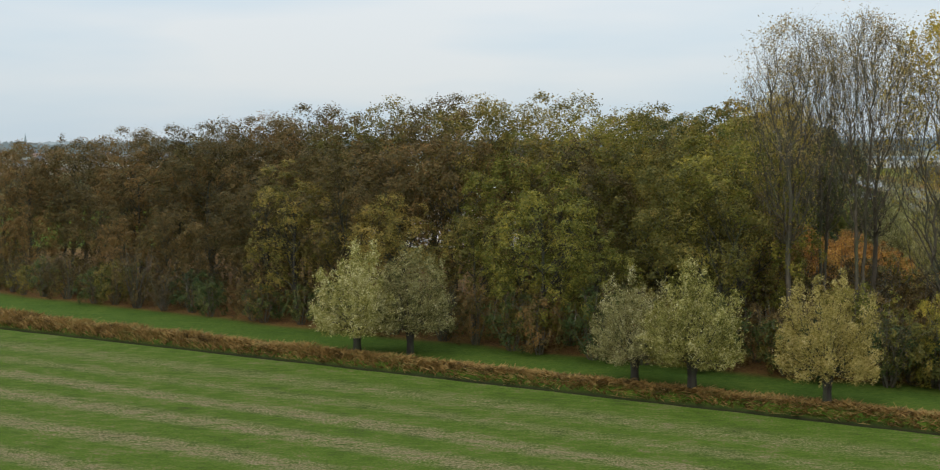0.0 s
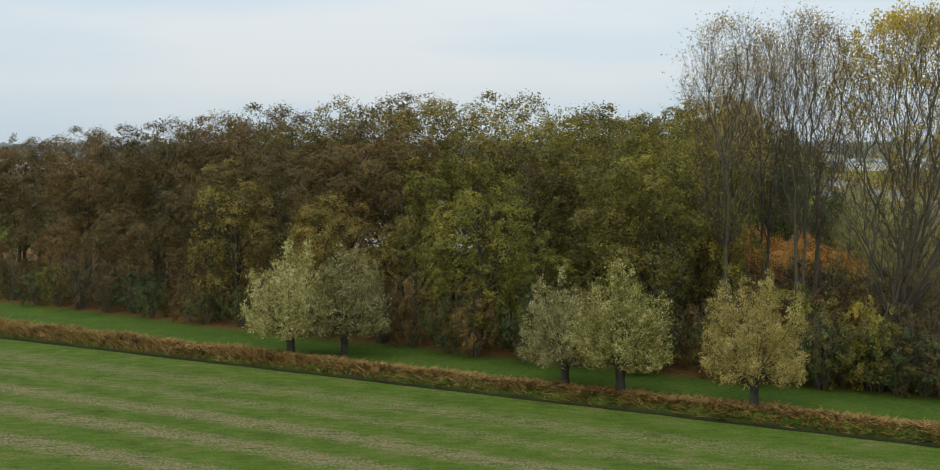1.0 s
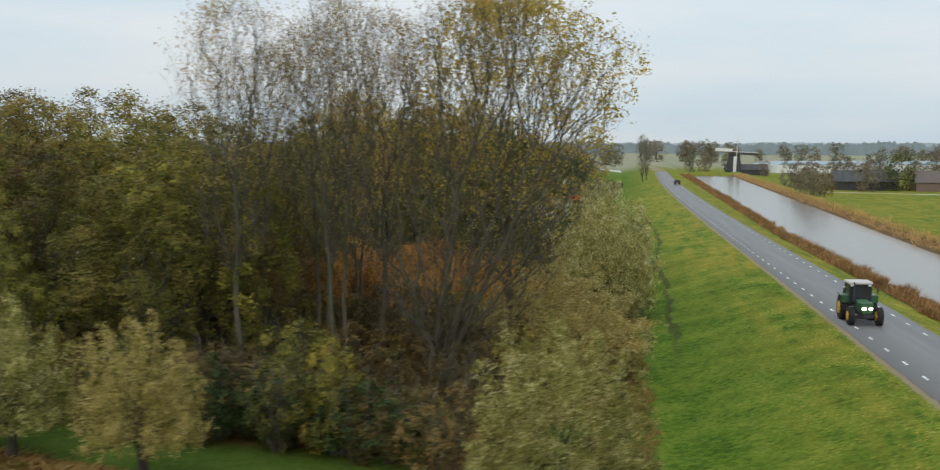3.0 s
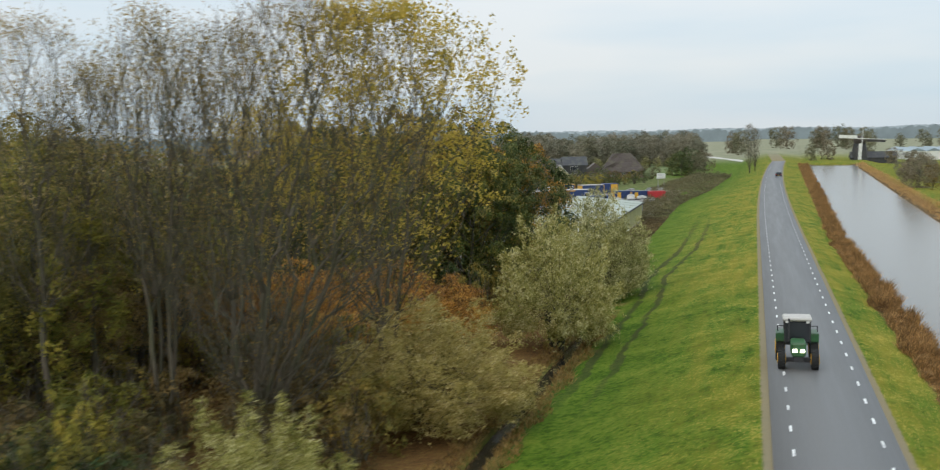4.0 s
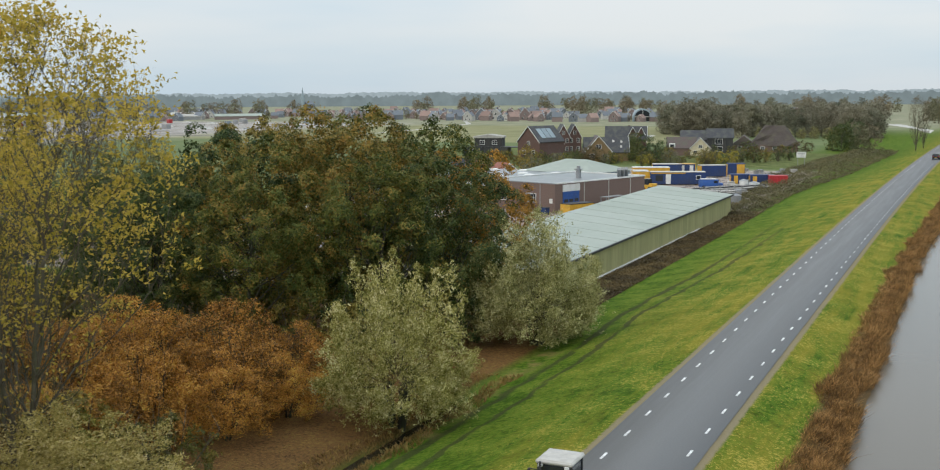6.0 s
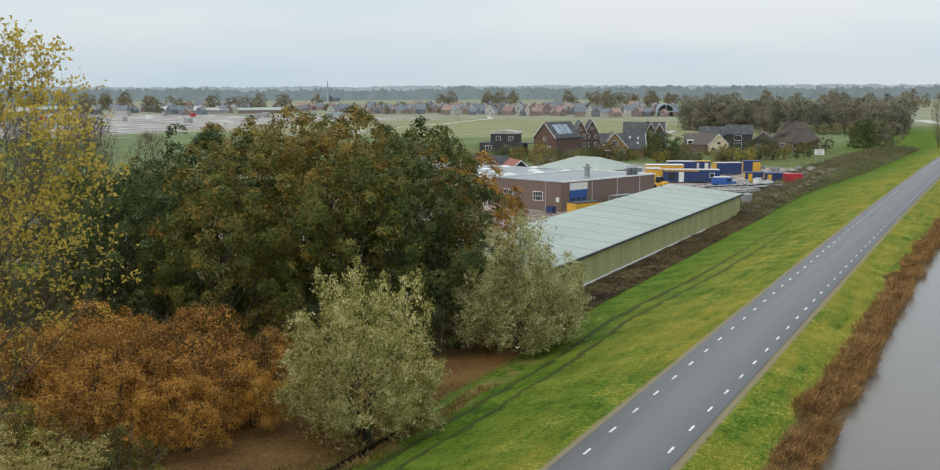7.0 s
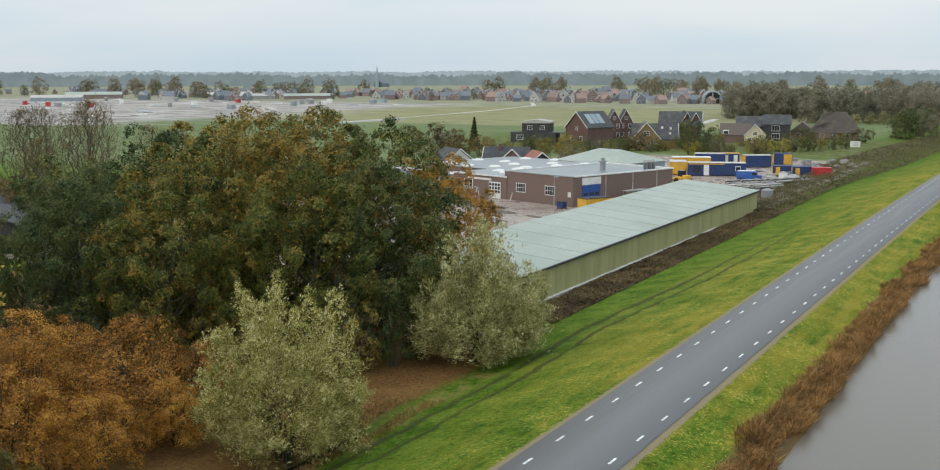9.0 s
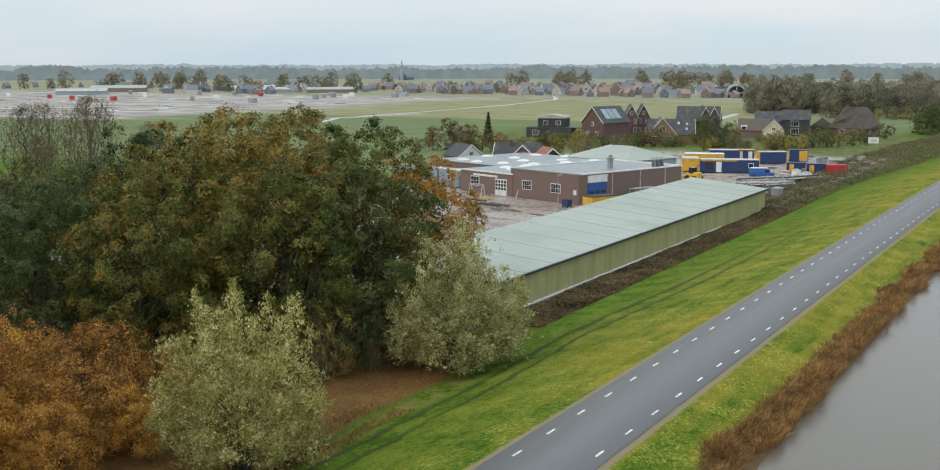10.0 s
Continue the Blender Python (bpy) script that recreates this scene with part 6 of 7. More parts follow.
# thatched farmhouse
farm = tagged(new("farmhouse"), "old farmhouse under a great steep thatched roof", "house")
farm.matrix_basis = put_house(-50.0, 417, 10)
part("wall", boxes((0, 6, 1.3, 15, 12, 2.6)), BRICK, farm)
bm = bmesh.new()
lo = [bm.verts.new(p) for p in ((-8.2, -0.7, 2.3), (8.2, -0.7, 2.3), (8.2, 12.7, 2.3), (-8.2, 12.7, 2.3))]
hi = [bm.verts.new(p) for p in ((-3.4, 6, 9.0), (3.4, 6, 9.0))]
for f in ((lo[0], lo[1], hi[1], hi[0]), (lo[1], lo[2], hi[1]), (lo[2], lo[3], hi[0], hi[1]), (lo[3], lo[0], hi[0]), (lo[3], lo[2], lo[1], lo[0])):
    bm.faces.new(f)
bmesh.ops.subdivide_edges(bm, edges=bm.edges[:], cuts=3, use_grid_fill=True, fractal=0.5, seed=3)
part("roof", bm, THATCH, farm)
part("wing_roof", prism([(-14.5, 2.4), (-6.0, 2.4), (-10.2, 5.6)], 1, 11), TILE_BROWN, farm)
part("wing_wall", boxes((-10.2, 6, 1.2, 7.4, 9, 2.4)), BRICK, farm)
for x in (-11.5, -8.5, -4, 0, 4):
    window(farm, x, -0.05 if x > -7 else 1.45, 1.4, 1.3, 1.2)
# barn seen past the dark trees
gable_house("barn", "low barn with a dark grey sheet roof among trees", put_house(-98.0, 128, 40), 12, 22, 3.2, 5.4, DARKWOOD, TILE_DARK, False, (), None, category="barn")


# ---- village in the distance ----
village_rng = np.random.default_rng(21)
# brick, slate and tiles lightened and greyed to stand for haze over the village
HAZED_BRICK = surface("brick paled by haze", (0.2, 0.15, 0.143), (0.28, 0.215, 0.2), 3, 0.9, 0.1, (0.26, 0.2, 0.18), 0.5)
HAZED_SLATE = surface("slate paled by haze", (0.13, 0.15, 0.18), (0.19, 0.215, 0.25), 3, 0.85, 0.1, (0.18, 0.19, 0.19), 0.5)
HAZED_TILE = surface("red tiles paled by haze", (0.26, 0.17, 0.145), (0.34, 0.23, 0.195), 3, 0.85, 0.1, (0.24, 0.18, 0.15), 0.5)
CREAM_GREY = surface("muted pale render", (0.42, 0.41, 0.38), (0.55, 0.53, 0.49), 3, 0.85, 0.1, (0.36, 0.35, 0.33), 0.5)
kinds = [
    ("red-brick village house with a dark roof", HAZED_BRICK, HAZED_SLATE), ("brick village house with a red tiled roof", HAZED_BRICK, HAZED_TILE),
    ("pale-gabled village house with a dark roof", CREAM_GREY, HAZED_SLATE), ("dark village house with white gable trim", HAZED_SLATE, HAZED_SLATE)]
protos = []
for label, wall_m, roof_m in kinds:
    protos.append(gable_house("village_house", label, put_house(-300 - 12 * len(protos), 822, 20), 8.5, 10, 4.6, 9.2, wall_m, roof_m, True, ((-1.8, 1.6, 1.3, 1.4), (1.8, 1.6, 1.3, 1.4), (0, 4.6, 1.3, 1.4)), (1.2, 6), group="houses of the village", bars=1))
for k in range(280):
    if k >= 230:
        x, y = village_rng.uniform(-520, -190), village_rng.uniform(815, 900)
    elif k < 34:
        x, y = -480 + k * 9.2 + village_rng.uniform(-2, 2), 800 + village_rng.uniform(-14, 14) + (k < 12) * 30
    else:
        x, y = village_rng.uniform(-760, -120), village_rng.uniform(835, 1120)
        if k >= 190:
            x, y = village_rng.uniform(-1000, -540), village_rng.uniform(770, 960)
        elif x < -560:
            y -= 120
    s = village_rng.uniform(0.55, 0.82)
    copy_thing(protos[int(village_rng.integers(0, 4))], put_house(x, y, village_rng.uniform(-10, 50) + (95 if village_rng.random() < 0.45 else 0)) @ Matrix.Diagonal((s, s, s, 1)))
# round-gabled house at the end of the row
arch = tagged(new("arched_house"), "house with a blue-grey rounded roof and glazed front", "house")
arch.matrix_basis = put_house(-205, 806, 20)
prof = [(6.5 * math.cos(a), 6.0 * math.sin(a) + 3.0) for a in np.linspace(0, math.pi, 13)]
part("roof", prism([(6.5, 0)] + prof + [(-6.5, 0)], 0, 14), BLUEGREY, arch)
part("glazing", prism([(5.5, 0.2)] + [(x * 0.84, 3 + (z - 3) * 0.84) for x, z in prof] + [(-5.5, 0.2)], -0.1, 0.0), GLASS, arch)
part("trim", boxes((0, -0.2, 4.0, 0.3, 0.2, 8.0), (0, -0.2, 3.4, 11, 0.2, 0.3)), WHITE, arch)
# church, its haze put in as pale blue-grey
church = tagged(new("church"), "haze-grey church tower with a thin spire on the horizon", "church")
church.matrix_basis = put_house(-905, 1462, 10)
part("tower", boxes((0, 0, 8, 4.2, 4.2, 16)), BLUEGREY, church)
bm = bmesh.new()
bmesh.ops.create_cone(bm, cap_ends=True, segments=8, radius1=2.2, radius2=0.12, depth=15, matrix=pose(0, 0, 23.5))
part("spire", bm, BLUEGREY, church)
part("nave", prism([(-7, 0), (7, 0), (7, 5), (0, 10), (-7, 5)], 4, 30), HAZED_SLATE, church)
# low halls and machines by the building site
for k, (x, y, l, w, h, m, word) in enumerate([(-700, 655, 38, 14, 4.6, BLUEGREY, "blue-grey"), (-745, 730, 46, 16, 5.5, HAZED_BRICK, "brick"), (-610, 760, 50, 14, 4.5, GREY, "grey"), (-560, 790, 40, 12, 4.5, HAZED_BRICK, "brick"), (-650, 800, 60, 14, 5, GREY, "grey")]):
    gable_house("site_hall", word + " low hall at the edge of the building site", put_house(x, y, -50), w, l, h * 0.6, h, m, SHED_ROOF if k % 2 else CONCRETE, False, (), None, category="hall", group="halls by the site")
heap_rng = np.random.default_rng(31)
for k in range(40):
    bm = bmesh.new()
    r = heap_rng.uniform(2.5, 8)
    bmesh.ops.create_icosphere(bm, subdivisions=3, radius=1.0)
    for v in bm.verts:
        v.co = Vector((v.co.x * r, v.co.y * r * 0.6, max(v.co.z, -0.1) * r * 0.16)) * (1 + 0.25 * noise.noise(v.co * 2 + Vector((k, 0, 0))))
    ob = part("mound", bm, CONCRETE if k % 3 else GREY, at=pose(heap_rng.uniform(-690, -380), heap_rng.uniform(410, 720), -3.05, 0, 0, heap_rng.uniform(0, 180)))
    tagged(ob, "low mound of pale sand on a building site", "mound", "sand mounds")


for k in range(22):
    m, word = [(WHITE, "white"), (GREY, "grey"), (RED, "red"), (BLUEGREY, "blue-grey"), (GREY, "grey")][k % 5]
    cabin_l = heap_rng.uniform(3.5, 8)
    ob = tagged(new("site_cabin"), word + " cabin on the building site", "cabin", "cabins of the building site")
    ob.matrix_basis = pose(heap_rng.uniform(-700, -420), heap_rng.uniform(560, 740), -3.0, 0, 0, heap_rng.uniform(-50, -20))
    part("body", boxes((0, 0, 1.4, cabin_l, 2.6, 2.8), bevel=0.04), m, ob)
    part("roof", boxes((0, 0, 2.86, cabin_l + 0.2, 2.8, 0.12)), CONCRETE, ob)


# ---- windmill, barns and greenhouses across the canal ----
mill = tagged(new("windmill"), "black boarded windmill with white-edged sails beside the canal", "windmill")
mill.matrix_basis = pose(44.0, 558.5, -2.3, 0, 0, 8)
bm = bmesh.new()
bmesh.ops.create_cone(bm, cap_ends=True, segments=8, radius1=4.6, radius2=2.7, depth=9.5, matrix=pose(0, 0, 4.75))
part("body", bm, DARKWOOD, mill)
bm = bmesh.new()
bmesh.ops.create_uvsphere(bm, u_segments=12, v_segments=8, radius=2.9, matrix=pose(0, 0, 10.2) @ Matrix.Diagonal((1, 1.2, 0.85, 1)))
part("cap", bm, THATCH, mill)
bm = bmesh.new()
bmesh.ops.create_cone(bm, cap_ends=True, segments=10, radius1=0.4, radius2=0.4, depth=2.0, matrix=pose(0, -3.9, 11.3, 90, 0, 0))
part("shaft", bm, GREY, mill)
for k in range(4):
    sail = part("sail", boxes((0, -4.8, 5.3, 0.3, 0.22, 10.6) if k else (0, -4.8, 3.2, 0.2, 0.2, 6.4)), WHITE, mill, at=pose(0, 0, 11.3, 0, 90 * k + 3, 0))
    if k:
        part("lattice", boxes((0.75, -4.85, 6.4, 1.2, 0.08, 8.2)), WHITE if k in (2, 3) else DARKWOOD, sail)
part("stage", boxes((0, 0, 0.3, 10, 10, 0.6)), BRICK, mill)
gable_house("barn", "dark low barn beside the windmill", pose(60, 560, -2.5, 0, 0, 90), 8, 20, 2.6, 5.2, DARKWOOD, TILE_DARK, False, category="barn")
for k, (x, y, l, word) in enumerate([(76, 374, 20, "dark"), (96, 366, 16, "brown"), (118, 352, 22, "dark")]):
    gable_house("barn", word + " farm barn with a low tiled roof across the canal", pose(x, y, -2.5, 0, 0, 80), 10, l, 2.8, 6.2, DARKWOOD if k != 1 else BRICK, TILE_DARK if k != 1 else TILE_BROWN, False, ((0, 1.5, 2.5, 1.5),), category="barn", group="farm barns")
for k in range(5):
    x0 = 70 + 46 * k
    ob = tagged(new("greenhouse"), "long pale glass greenhouse on flat land", "greenhouse", "greenhouses")
    ob.matrix_basis = pose(x0, 640 + 14 * k, -2.6, 0, 0, 4)
    part("wall", boxes((20, 0, 2.2, 40, 60, 4.4)), WHITE, ob)
    for j in range(5):
        part("roof", prism([(j * 8, 4.4), (j * 8 + 8, 4.4), (j * 8 + 4, 6.0)], -30.2, 30.2), BLUEGREY, ob)


# ---- tractor on the road ----
def wheel(parent, x, y, r, w, hub, label=""):
    bm = bmesh.new()
    bmesh.ops.create_cone(bm, cap_ends=True, segments=28, radius1=r, radius2=r, depth=w, matrix=pose(0, 0, 0, 0, 90, 0))
    bmesh.ops.bevel(bm, geom=[e for e in bm.edges if e.calc_face_angle(0) > 1.0], offset=0.08 * r, segments=2, affect="EDGES")
    tyre = part("wheel", bm, RUBBER, parent, at=pose(x, y, r))
    for k in range(18):
        a = 2 * math.pi * k / 18
        for sgn in (-1, 1):
            block_bm = boxes((sgn * w * 0.24, 0, r * 1.0, w * 0.46, 0.09 * r, 0.07))
            part("lug", block_bm, RUBBER, tyre, at=pose(0, 0, 0, math.degrees(a) + sgn * 5, 0, 0))
    for sgn in (-1, 1):
        bm = bmesh.new()
        bmesh.ops.create_cone(bm, cap_ends=True, segments=20, radius1=r * 0.58, radius2=r * 0.5, depth=0.06, matrix=pose(sgn * (w / 2 + 0.01), 0, 0, 0, 90 * sgn, 0))
        part("rim", bm, hub, tyre, "yellow steel rim" if hub is YELLOW else "")
    return tyre


tractor = tagged(new("tractor"), "green tractor with yellow rims, pale cab roof and lit headlights", "tractor")
tractor.matrix_basis = pose(-1.25, 67.8, 0.012, 0, 0, 180) @ Matrix.Diagonal((0.95, 0.95, 0.95, 1))
part("bonnet", boxes((0, 1.45, 1.25, 0.85, 1.9, 0.75), (0, 2.35, 1.1, 0.75, 0.3, 0.55), bevel=0.09), TRACTOR_GREEN, tractor)
part("chassis", boxes((0, 0.9, 0.75, 0.6, 3.0, 0.45), (0, 1.75, 0.55, 1.5, 0.25, 0.25), bevel=0.03), PLASTIC, tractor)
cabin = part("cab", boxes((0, -0.55, 1.9, 1.5, 1.45, 1.3), bevel=0.06), GLASS, tractor, "dark glazed cab")
for sx in (-1, 1):
    for yy in (0.15, -1.25):
        part("pillar", boxes((sx * 0.74, yy, 1.95, 0.09, 0.09, 1.45)), PLASTIC, cabin)
part("cab_roof", boxes((0, -0.55, 2.68, 1.7, 1.7, 0.22), bevel=0.08), CONCRETE, tractor, "pale flat cab roof")
for sx in (-1, 1):
    wheel(tractor, sx * 0.98, -0.85, 0.85, 0.52, YELLOW)
    wheel(tractor, sx * 0.95, 1.75, 0.6, 0.42, YELLOW)
    part("mudguard", boxes((sx * 0.98, -0.75, 1.78, 0.56, 1.5, 0.08), (sx * 0.98, 0.05, 1.55, 0.56, 0.08, 0.5), bevel=0.02), TRACTOR_GREEN, tractor)
    part("headlight", boxes((sx * 0.22, 2.52, 1.2, 0.26, 0.06, 0.18), bevel=0.02), HEADLIGHT, tractor, "lit headlight")
    part("mirror", boxes((sx * 1.15, 0.25, 2.15, 0.06, 0.2, 0.35), (sx * 0.95, 0.22, 2.3, 0.42, 0.04, 0.04)), PLASTIC, tractor)
    part("work_lamp", boxes((sx * 0.6, 0.32, 2.55, 0.2, 0.08, 0.12)), WHITE, tractor)
part("exhaust", boxes((0.5, 0.6, 2.1, 0.1, 0.1, 1.4)), PLASTIC, tractor)
part("rear_box", boxes((0, -1.9, 1.25, 1.9, 0.7, 0.9), bevel=0.04), GREY, tractor, "pale grey box carried behind")


# ---- dark car farther along the road ----
car = tagged(new("car"), "dark hatchback car driving away along the dike road", "car")
car.matrix_basis = pose(3.2, 339, 0.012, 0, 0, -1.2)
body = bmesh.new()
prof = [(-2.1, 0.35), (-2.12, 0.8), (-1.95, 1.0), (-1.6, 1.42), (0.3, 1.45), (1.0, 1.0), (2.0, 0.85), (2.12, 0.55), (2.1, 0.3)]
lv = [body.verts.new((-0.86 if z < 1.05 else -0.68, y, z)) for y, z in prof]
rv = [body.verts.new((0.86 if z < 1.05 else 0.68, y, z)) for y, z in prof]
body.faces.new(lv)
body.faces.new(rv[::-1])
for k in range(len(prof)):
    body.faces.new((lv[k], rv[k], rv[(k + 1) % len(prof)], lv[(k + 1) % len(prof)]))
bmesh.ops.recalc_face_normals(body, faces=body.faces)
bmesh.ops.bevel(body, geom=body.edges[:], offset=0.05, segments=2, affect="EDGES")
part("body", body, CARPAINT, car)
part("rear_window", boxes((0, -1.82, 1.22, 1.15, 0.05, 0.36)), GLASS, car)
for sx in (-1, 1):
    part("side_window", boxes((sx * 0.79, -0.5, 1.18, 0.04, 1.7, 0.32)), GLASS, car)
    part("tail_light", boxes((sx * 0.66, -2.1, 0.85, 0.3, 0.06, 0.16)), TAIL, car)
    for yy in (-1.3, 1.35):
        bm = bmesh.new()
        bmesh.ops.create_cone(bm, cap_ends=True, segments=18, radius1=0.32, radius2=0.32, depth=0.2, matrix=pose(sx * 0.78, yy, 0.32, 0, 90, 0))
        part("wheel", bm, RUBBER, car)
part("number_plate", boxes((0, -2.15, 0.6, 0.5, 0.03, 0.12)), YELLOW, car)


# ---- farther planting ----
def light_tree(seed, height, count, size, spread):
    rng = np.random.default_rng(seed)
    segs = [(0, 0, -0.3, 0, 0, height * 0.55, height * 0.018, height * 0.008)]
    for k in range(9):
        a, z = k * 2.4, height * (0.25 + 0.04 * k)
        segs.append((0, 0, z, math.cos(a) * height * 0.2, math.sin(a) * height * 0.2, z + height * 0.25, height * 0.007, 0.03))
    half = 0.3 * height * spread
    P, d = puffs(rng, (0, 0, 0.44 * height), (half, half, 0.56 * height), 44, 0.12 * height, count, -0.97, 0.6)
    P[:, 2] = np.maximum(P[:, 2], 0.4)
    return tubes(segs), facing_leaves(P, d, size, size * 0.7, rng)


farwood = Grower("distant_tree", [light_tree(71, 13, 2200, 0.62, 1.1), light_tree(72, 13, 2400, 0.62, 1.35), light_tree(73, 13, 2100, 0.6, 1.0)], BARK_GREY, "tree", "trees in the distance")
# far leaves: lightened and greyed so the colour itself carries the haze
LEAF_MIST = foliage("haze-paled brown leaves", [(0.1, (0.2, 0.185, 0.135)), (0.5, (0.275, 0.25, 0.185)), (1, (0.35, 0.31, 0.23))], spread=0.15, grain=0.25)
LEAF_MISTGREEN = foliage("haze-paled green leaves", [(0.1, (0.165, 0.18, 0.12)), (0.5, (0.23, 0.24, 0.16)), (1, (0.3, 0.3, 0.2))], spread=0.15, grain=0.25)
LEAF_WOOD = foliage("haze-paled autumn leaves far off", [(0.1, (0.22, 0.225, 0.185)), (0.5, (0.27, 0.27, 0.215)), (1, (0.325, 0.31, 0.245))], spread=0.15, grain=0.2)
LEAF_WOODGREEN = foliage("haze-paled dark green leaves far off", [(0.1, (0.17, 0.19, 0.15)), (0.5, (0.22, 0.238, 0.18)), (1, (0.28, 0.28, 0.205))], spread=0.2, grain=0.25)
frng = np.random.default_rng(41)


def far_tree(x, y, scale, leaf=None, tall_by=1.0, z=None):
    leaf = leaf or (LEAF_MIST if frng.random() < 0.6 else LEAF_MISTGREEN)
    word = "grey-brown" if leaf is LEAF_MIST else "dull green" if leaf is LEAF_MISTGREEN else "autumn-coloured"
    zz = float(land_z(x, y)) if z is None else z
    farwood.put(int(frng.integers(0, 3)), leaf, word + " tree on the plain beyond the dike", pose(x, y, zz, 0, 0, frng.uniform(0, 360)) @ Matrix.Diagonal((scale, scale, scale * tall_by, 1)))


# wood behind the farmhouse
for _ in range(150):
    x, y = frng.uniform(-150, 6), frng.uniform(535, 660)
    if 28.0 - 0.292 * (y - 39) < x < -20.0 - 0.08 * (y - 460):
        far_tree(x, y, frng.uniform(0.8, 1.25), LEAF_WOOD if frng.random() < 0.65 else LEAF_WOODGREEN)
for k in range(7):
    far_tree(-74 + k * 5.2, 527 + k * 3, frng.uniform(0.36, 0.44), LEAF_SILVER, 0.9)
for x, y, s in ((-133, 303, 0.66), (-128.5, 305.5, 0.55), (-137, 300, 0.5)):
    far_tree(x, y, s, LEAF_RUSSET)
for x, y, s in ((-83.0, 362, 0.5), (-80.0, 366, 0.55), (-86.0, 372, 0.6), (-76.0, 368, 0.45)):
    far_tree(x, y, s, LEAF_DARK)
for x, y, s in ((-98.5, 296, 0.46), (-93.5, 299, 0.5), (-89.5, 297, 0.42)):
    far_tree(x, y, s, LEAF_OLIVE)
for x, y, s, leaf in [(-124, 298, 0.62, LEAF_RUSSET), (-131, 303, 0.66, LEAF_MIST), (-119, 301, 0.6, LEAF_BROWN), (-137, 292, 0.4, LEAF_RUSSET), (-88, 290, 0.5, LEAF_MISTGREEN), (-82, 300, 0.4, LEAF_MISTGREEN),
                      (-90, 342, 0.55, LEAF_RUSSET), (-80, 352, 0.5, LEAF_DARK), (-76, 357, 0.55, LEAF_DARK), (-73, 362, 0.45, LEAF_OLIVE), (-83, 345, 0.3, LEAF_OLIVE), (-64, 375, 0.35, LEAF_OLIVE), (-58, 388, 0.4, LEAF_OLIVE), (-56, 402, 0.5, LEAF_DARK),
                      (-44, 395, 0.4, LEAF_OLIVE), (-39, 405, 0.5, LEAF_RUSSET), (-30, 430, 0.72, LEAF_DARK), (-25, 436, 0.75, LEAF_MISTGREEN), (-22, 444, 0.66, LEAF_MIST), (-27, 450, 0.75, LEAF_DARK), (-34, 440, 0.6, LEAF_DARK), (-31, 447, 0.7, LEAF_DARK),
                      (-48, 390, 0.3, LEAF_OLIVE), (-53, 384, 0.3, LEAF_OLIVE), (-68, 371, 0.3, LEAF_OLIVE),
                      (34, 285, 0.62, LEAF_MIST), (38, 292, 0.5, LEAF_BROWN), (33, 300, 0.45, LEAF_MIST), (64, 362, 0.8, LEAF_MIST), (75, 368, 0.9, LEAF_DARK), (90, 372, 0.9, LEAF_MIST), (110, 372, 1.0, LEAF_DARK), (122, 360, 0.9, LEAF_MIST), (48, 372, 0.6, LEAF_MIST), (56, 540, 0.6, LEAF_MIST), (30, 560, 0.7, LEAF_MIST), (22, 548, 0.6, LEAF_MISTGREEN)]:
    if x < -38 and y < 412:
        shrubs.put(int(x) % 2, leaf, "rounded garden bush near the houses", stand(x, y, x * 7, s * 3.4, 0.8))
    else:
        far_tree(x, y, s, leaf)
# two slim bare trees where the road bends
for x, y, sc in ((-5.2, 406.4, 0.74), (-3.4, 416.0, 0.66)):
    thin.put(int(y) % 2, LEAF_MIST, "slim bare tree beside the bend of the road", stand(x, y, 7 * y, sc * 0.7, 1.45))
# dark hedge and bushes before the farmhouse and the houses
for k, (x, y, sc) in enumerate([(-75.3, 346, 1.3), (-72.5, 348, 1.0), (-49.5, 357, 1.0), (-46.5, 359, 1.25), (-43.5, 362, 0.95), (-41, 368, 1.15), (-38.5, 374, 1.3), (-54, 353, 0.85), (-58, 351, 0.95), (-84, 341, 1.1), (-93, 335, 1.2), (-104, 329, 1.1)]):
    shrubs.put(k, LEAF_DARK if k % 4 else LEAF_OLIVE, "dark green garden bush before the houses", stand(x, y, 50 * k, sc, 1.0))
# garden hedges and bushes between yard and houses
for k in range(46):
    x = frng.uniform(-128, -40)
    y = np.interp(x, [-128, -90, -40], [318, 332, 352]) + frng.uniform(-8, 14)
    leaf, word = [(LEAF_OLIVE, "olive"), (LEAF_DARK, "dark green"), (LEAF_BROWN, "brown"), (LEAF_MISTGREEN, "dull green"), (LEAF_YELLOWGREEN, "yellow-green")][k % 5]
    shrubs.put(k, leaf, word + " garden bush between the yard and the houses", stand(x, y, 50 * k, frng.uniform(0.6, 1.5), frng.uniform(0.7, 1.1)))
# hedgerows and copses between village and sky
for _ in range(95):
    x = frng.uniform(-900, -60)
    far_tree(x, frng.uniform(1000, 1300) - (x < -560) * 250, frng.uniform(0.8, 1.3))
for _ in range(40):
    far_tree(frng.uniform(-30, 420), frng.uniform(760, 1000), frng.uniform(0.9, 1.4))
# trees round the farm across the canal
for k in range(16):
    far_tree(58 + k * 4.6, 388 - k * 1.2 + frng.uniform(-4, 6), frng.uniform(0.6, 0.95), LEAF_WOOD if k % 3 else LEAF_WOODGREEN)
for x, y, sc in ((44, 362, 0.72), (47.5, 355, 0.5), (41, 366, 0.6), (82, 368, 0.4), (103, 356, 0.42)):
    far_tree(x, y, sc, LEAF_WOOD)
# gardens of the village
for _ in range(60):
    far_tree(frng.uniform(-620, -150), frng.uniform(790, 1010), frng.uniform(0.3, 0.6))
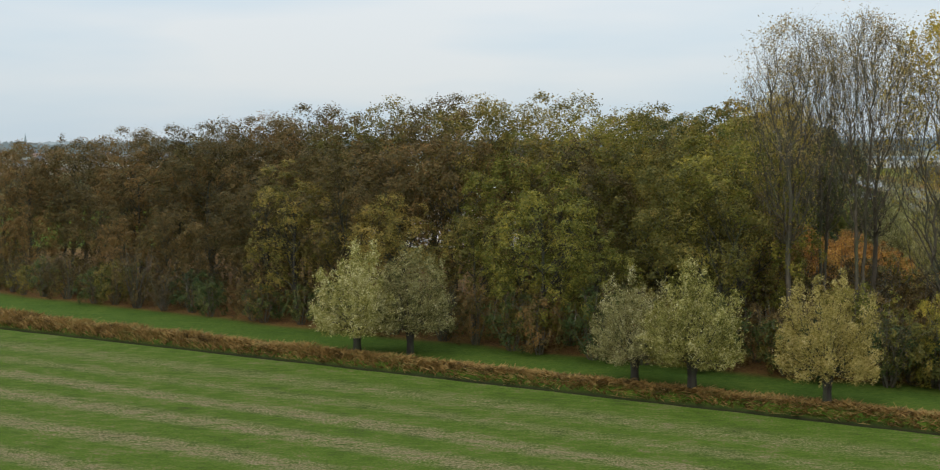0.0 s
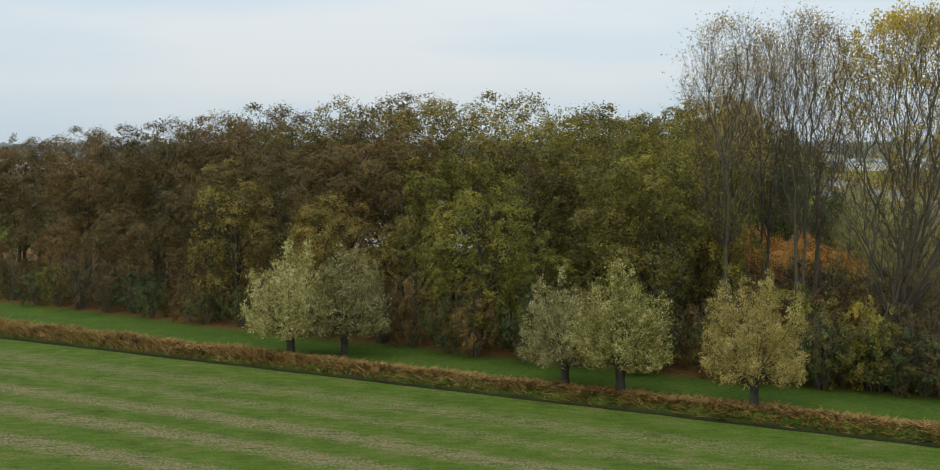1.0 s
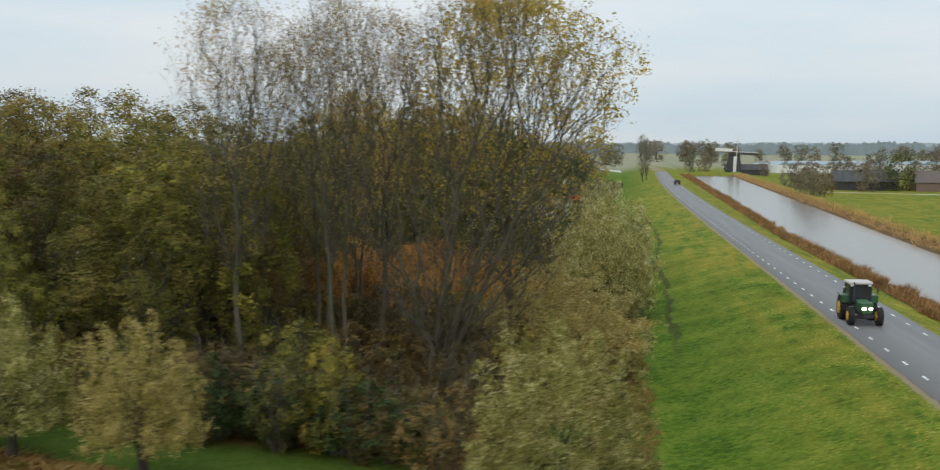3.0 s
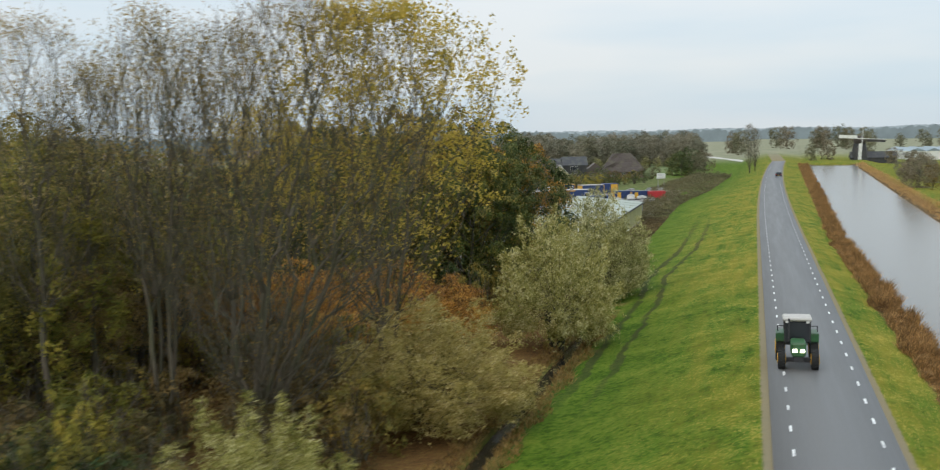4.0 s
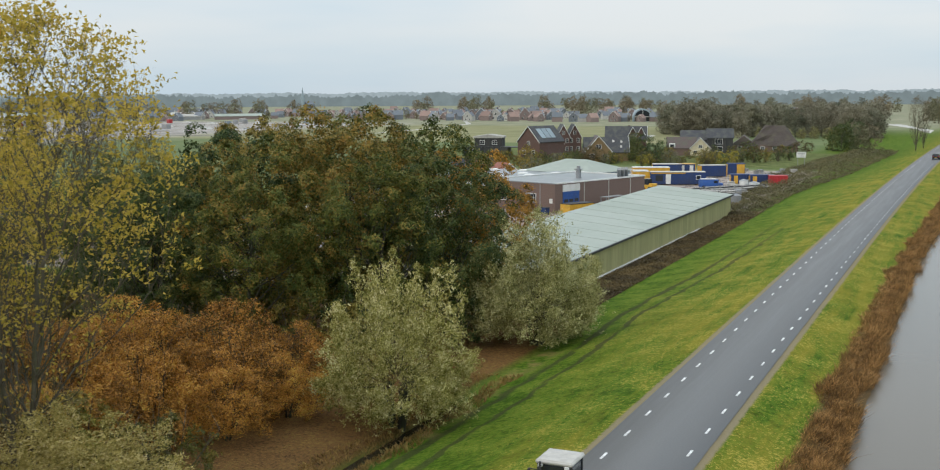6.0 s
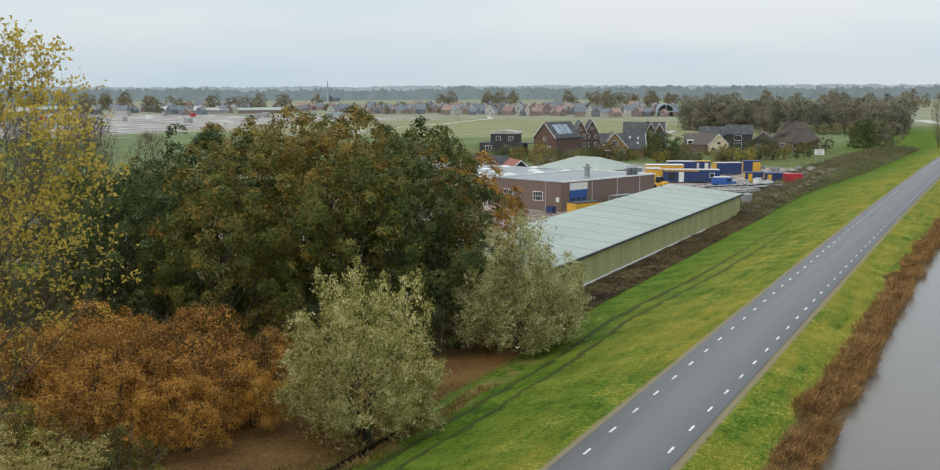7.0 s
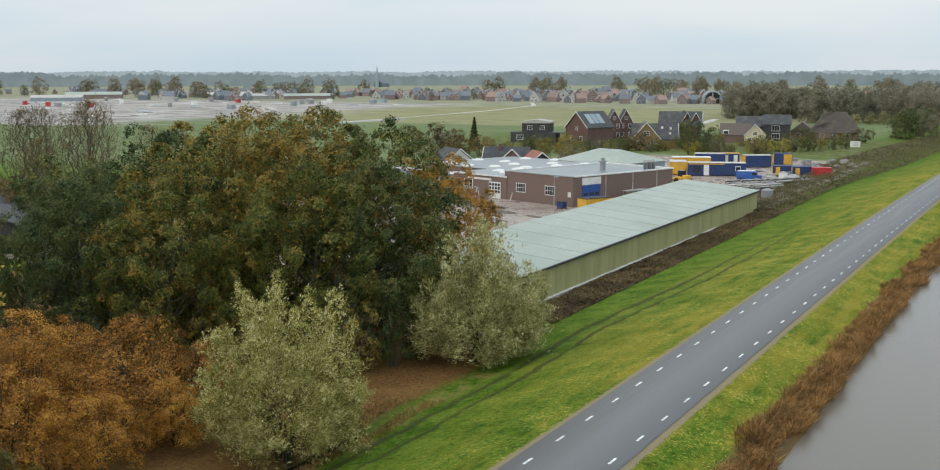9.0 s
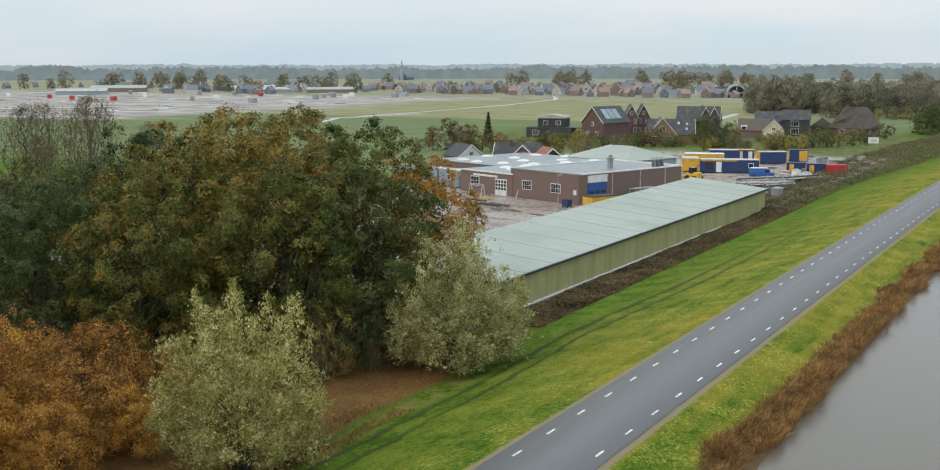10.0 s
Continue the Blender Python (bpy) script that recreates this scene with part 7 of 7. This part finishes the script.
# dark conifer beside the cottages
conifer = tagged(new("conifer"), "narrow dark green conifer beside the cottages", "tree")
conifer.matrix_basis = pose(-130.4, 319.0, -3.0) @ Matrix.Diagonal((1.15, 1.15, 0.86, 1))
crng = np.random.default_rng(55)
n = 2600
hh = crng.random(n) ** 1.3
a = crng.uniform(0, 2 * np.pi, n)
rr = 2.1 * (1 - hh) * (0.75 + 0.25 * np.sin(hh * 60)) * np.sqrt(crng.uniform(0.3, 1, n)) + 0.05
part("trunk", tubes([(0, 0, -0.3, 0, 0, 10.5, 0.18, 0.04), (0, 0, 2, 0.8, 0, 1.8, 0.05, 0.02)]), BARK, conifer)
part("crown", leaves(np.stack([rr * np.cos(a), rr * np.sin(a), 0.7 + 10.3 * hh], -1), 0.5, 0.22, crng, 0.4), LEAF_DARK, conifer)


# scrub below the dike beside the shed and the yard
def scrub(n, y0, y1):
    y = y0 + (y1 - y0) * frng.random(n) ** 1.15
    toe = toe_x(y)
    inner = np.interp(y, [126, 214, 222, 300, 330, 430], [-23.7, -23.7, -29, -33, -33, -26])
    f = frng.random(n)
    x = inner + (toe + 0.6 - inner) * f
    lump = np.array([0.5 + noise.noise((p * 0.4, q * 0.25, 5.0)) for p, q in zip(x, y)])
    top = np.interp(y, [126, 215, 235, 430], [0.6, 0.7, 1.9, 2.4]) * np.clip(lump, 0.15, 1.2) * np.sin(np.pi * np.clip(f, 0.08, 0.92)) ** 0.5
    z = land_z(x, y) + top * frng.random(n) ** 0.4
    P = np.stack([x, y, z], -1)
    d = frng.normal(0, 0.6, (n, 3)) + [0.2, -0.2, 1.0]
    return facing_leaves(P, d, 0.27, 0.17, frng)


LEAF_SCRUB = foliage("dull scrub leaves", [(0.1, (0.08, 0.078, 0.042)), (0.45, (0.13, 0.126, 0.066)), (0.7, (0.175, 0.168, 0.09)), (1, (0.25, 0.225, 0.125))], clump=0.12, grain=0.35)
LEAF_WITHERED = foliage("withered ground plants", [(0.1, (0.05, 0.042, 0.026)), (0.45, (0.095, 0.076, 0.042)), (0.7, (0.14, 0.115, 0.058)), (1, (0.22, 0.17, 0.085))], clump=0.12, grain=0.5)
tagged(part("withered_plants", scrub(52000, 126, 218), LEAF_WITHERED), "low dark withered plants on the earth bank beside the shed", "scrub", kind="stuff")
tagged(part("scrub", scrub(78000, 212, 430), LEAF_SCRUB), "low tangled brown-green scrub along the foot of the dike", "scrub", kind="stuff")


# ---- the far skyline ----
def skyline(name, radius, low, high, seed, colour, label):
    """A self-lit ring of woods far out on the plain, haze painted in."""
    m, nd, ln = nodes_of(name)
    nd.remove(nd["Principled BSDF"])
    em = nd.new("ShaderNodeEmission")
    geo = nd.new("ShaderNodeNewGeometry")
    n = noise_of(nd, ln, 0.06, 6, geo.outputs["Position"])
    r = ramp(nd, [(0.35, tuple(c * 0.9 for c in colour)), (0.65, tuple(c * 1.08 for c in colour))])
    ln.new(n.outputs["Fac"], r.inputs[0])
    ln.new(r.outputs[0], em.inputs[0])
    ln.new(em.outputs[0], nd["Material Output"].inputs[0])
    k = np.arange(6000)
    a = k / len(k) * 2 * np.pi
    h = np.array([sum(g * noise.noise((math.cos(t) * w + seed, math.sin(t) * w, seed)) for g, w in ((0.5, 18), (0.45, 110), (0.35, 420), (0.3, 1300))) for t in a])
    h = h + np.random.default_rng(int(seed)).normal(0, 0.035, len(k))
    top = low + (high - low) * np.clip(0.5 + 0.55 * h, 0, 1.2)
    V = np.concatenate([np.stack([radius * np.cos(a), radius * np.sin(a), np.full(len(a), -4.0)], -1), np.stack([radius * np.cos(a), radius * np.sin(a), top], -1)])
    j = (k + 1) % len(k)
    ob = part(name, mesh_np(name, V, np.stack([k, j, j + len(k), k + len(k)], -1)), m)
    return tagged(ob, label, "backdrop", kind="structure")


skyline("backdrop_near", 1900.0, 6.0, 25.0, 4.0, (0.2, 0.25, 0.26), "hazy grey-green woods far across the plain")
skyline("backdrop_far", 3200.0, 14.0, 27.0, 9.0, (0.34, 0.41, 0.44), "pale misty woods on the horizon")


# ---- blue van in the yard ----
van = tagged(new("van"), "blue and white van parked among the racks", "van")
van.matrix_basis = pose(-38.6, 266.5, -2.99, 0, 0, -70)
vb = prism([(-0.95, 0.35), (0.95, 0.35), (0.95, 1.2), (0.82, 1.95), (-0.82, 1.95), (-0.95, 1.2)], -2.4, 1.6)
bmesh.ops.bevel(vb, geom=vb.edges[:], offset=0.06, segments=2, affect="EDGES")
part("body", vb, BLUE, van)
part("bonnet", boxes((0, 2.05, 0.8, 1.8, 1.0, 0.8), bevel=0.1), BLUE, van)
part("windscreen", boxes((0, 1.63, 1.5, 1.5, 0.06, 0.6)), GLASS, van)
part("roof_rack", boxes((0, -0.4, 2.05, 1.5, 3.4, 0.1)), WHITE, van)
for sx in (-1, 1):
    part("side_window", boxes((sx * 0.94, 1.0, 1.45, 0.06, 0.8, 0.5)), GLASS, van)
    for yy in (-1.5, 1.6):
        bm = bmesh.new()
        bmesh.ops.create_cone(bm, cap_ends=True, segments=16, radius1=0.36, radius2=0.36, depth=0.24, matrix=pose(sx * 0.86, yy, 0.36, 0, 90, 0))
        part("wheel", bm, RUBBER, van)


# ---- pale track and water strips in the fields ----
def field_strip(name, pts, width, material, label, category, z=-2.97):
    """A flat strip along a few points."""
    P = np.array(pts, float)
    t = np.linspace(0, len(P) - 1, 40)
    x, y = np.interp(t, np.arange(len(P)), P[:, 0]), np.interp(t, np.arange(len(P)), P[:, 1])
    dx, dy = np.gradient(x), np.gradient(y)
    n = np.hypot(dx, dy)
    w = width * (0.5 + 0.12 * np.sin(t * 5))
    L = np.stack([x - dy / n * w, y + dx / n * w, np.full(len(x), z)], -1)
    R = np.stack([x + dy / n * w, y - dx / n * w, np.full(len(x), z)], -1)
    k = np.arange(len(x) - 1)
    m = len(x)
    return tagged(part(name, mesh_np(name, np.concatenate([L, R]), np.stack([k, k + m, k + m + 1, k + 1], -1)), material), label, category, kind="structure")


field_strip("track", [(-255, 405), (-271, 440), (-272, 508), (-280, 615), (-300, 720), (-330, 780)], 3.0, CONCRETE, "pale sandy track across the meadows", "track")
field_strip("field_water", [(-280, 425), (-272, 432), (-266, 465), (-261, 492)], 7.0, WATER, "shallow flood water beside the track", "water", -2.965)
field_strip("site_ditch", [(-470, 388), (-438, 400), (-400, 428), (-369, 450), (-350, 470)], 4.0, WATER, "pale water in the ditch along the building site", "water", -2.96)
field_strip("lane", [(-126, 480), (-122, 505), (-131, 560)], 3.5, CONCRETE, "pale lane across the green field", "track", -2.955)
field_strip("lane", [(6, 560), (1.2, 586), (-16, 679), (-37, 772)], 7.0, CONCRETE, "pale lane over the plain beyond the bend of the road", "track", -2.955)
field_strip("farm_track", [(46, 356), (64, 346), (92, 332), (130, 318)], 3.0, CONCRETE, "pale farm track beyond the green field", "track", -2.46)
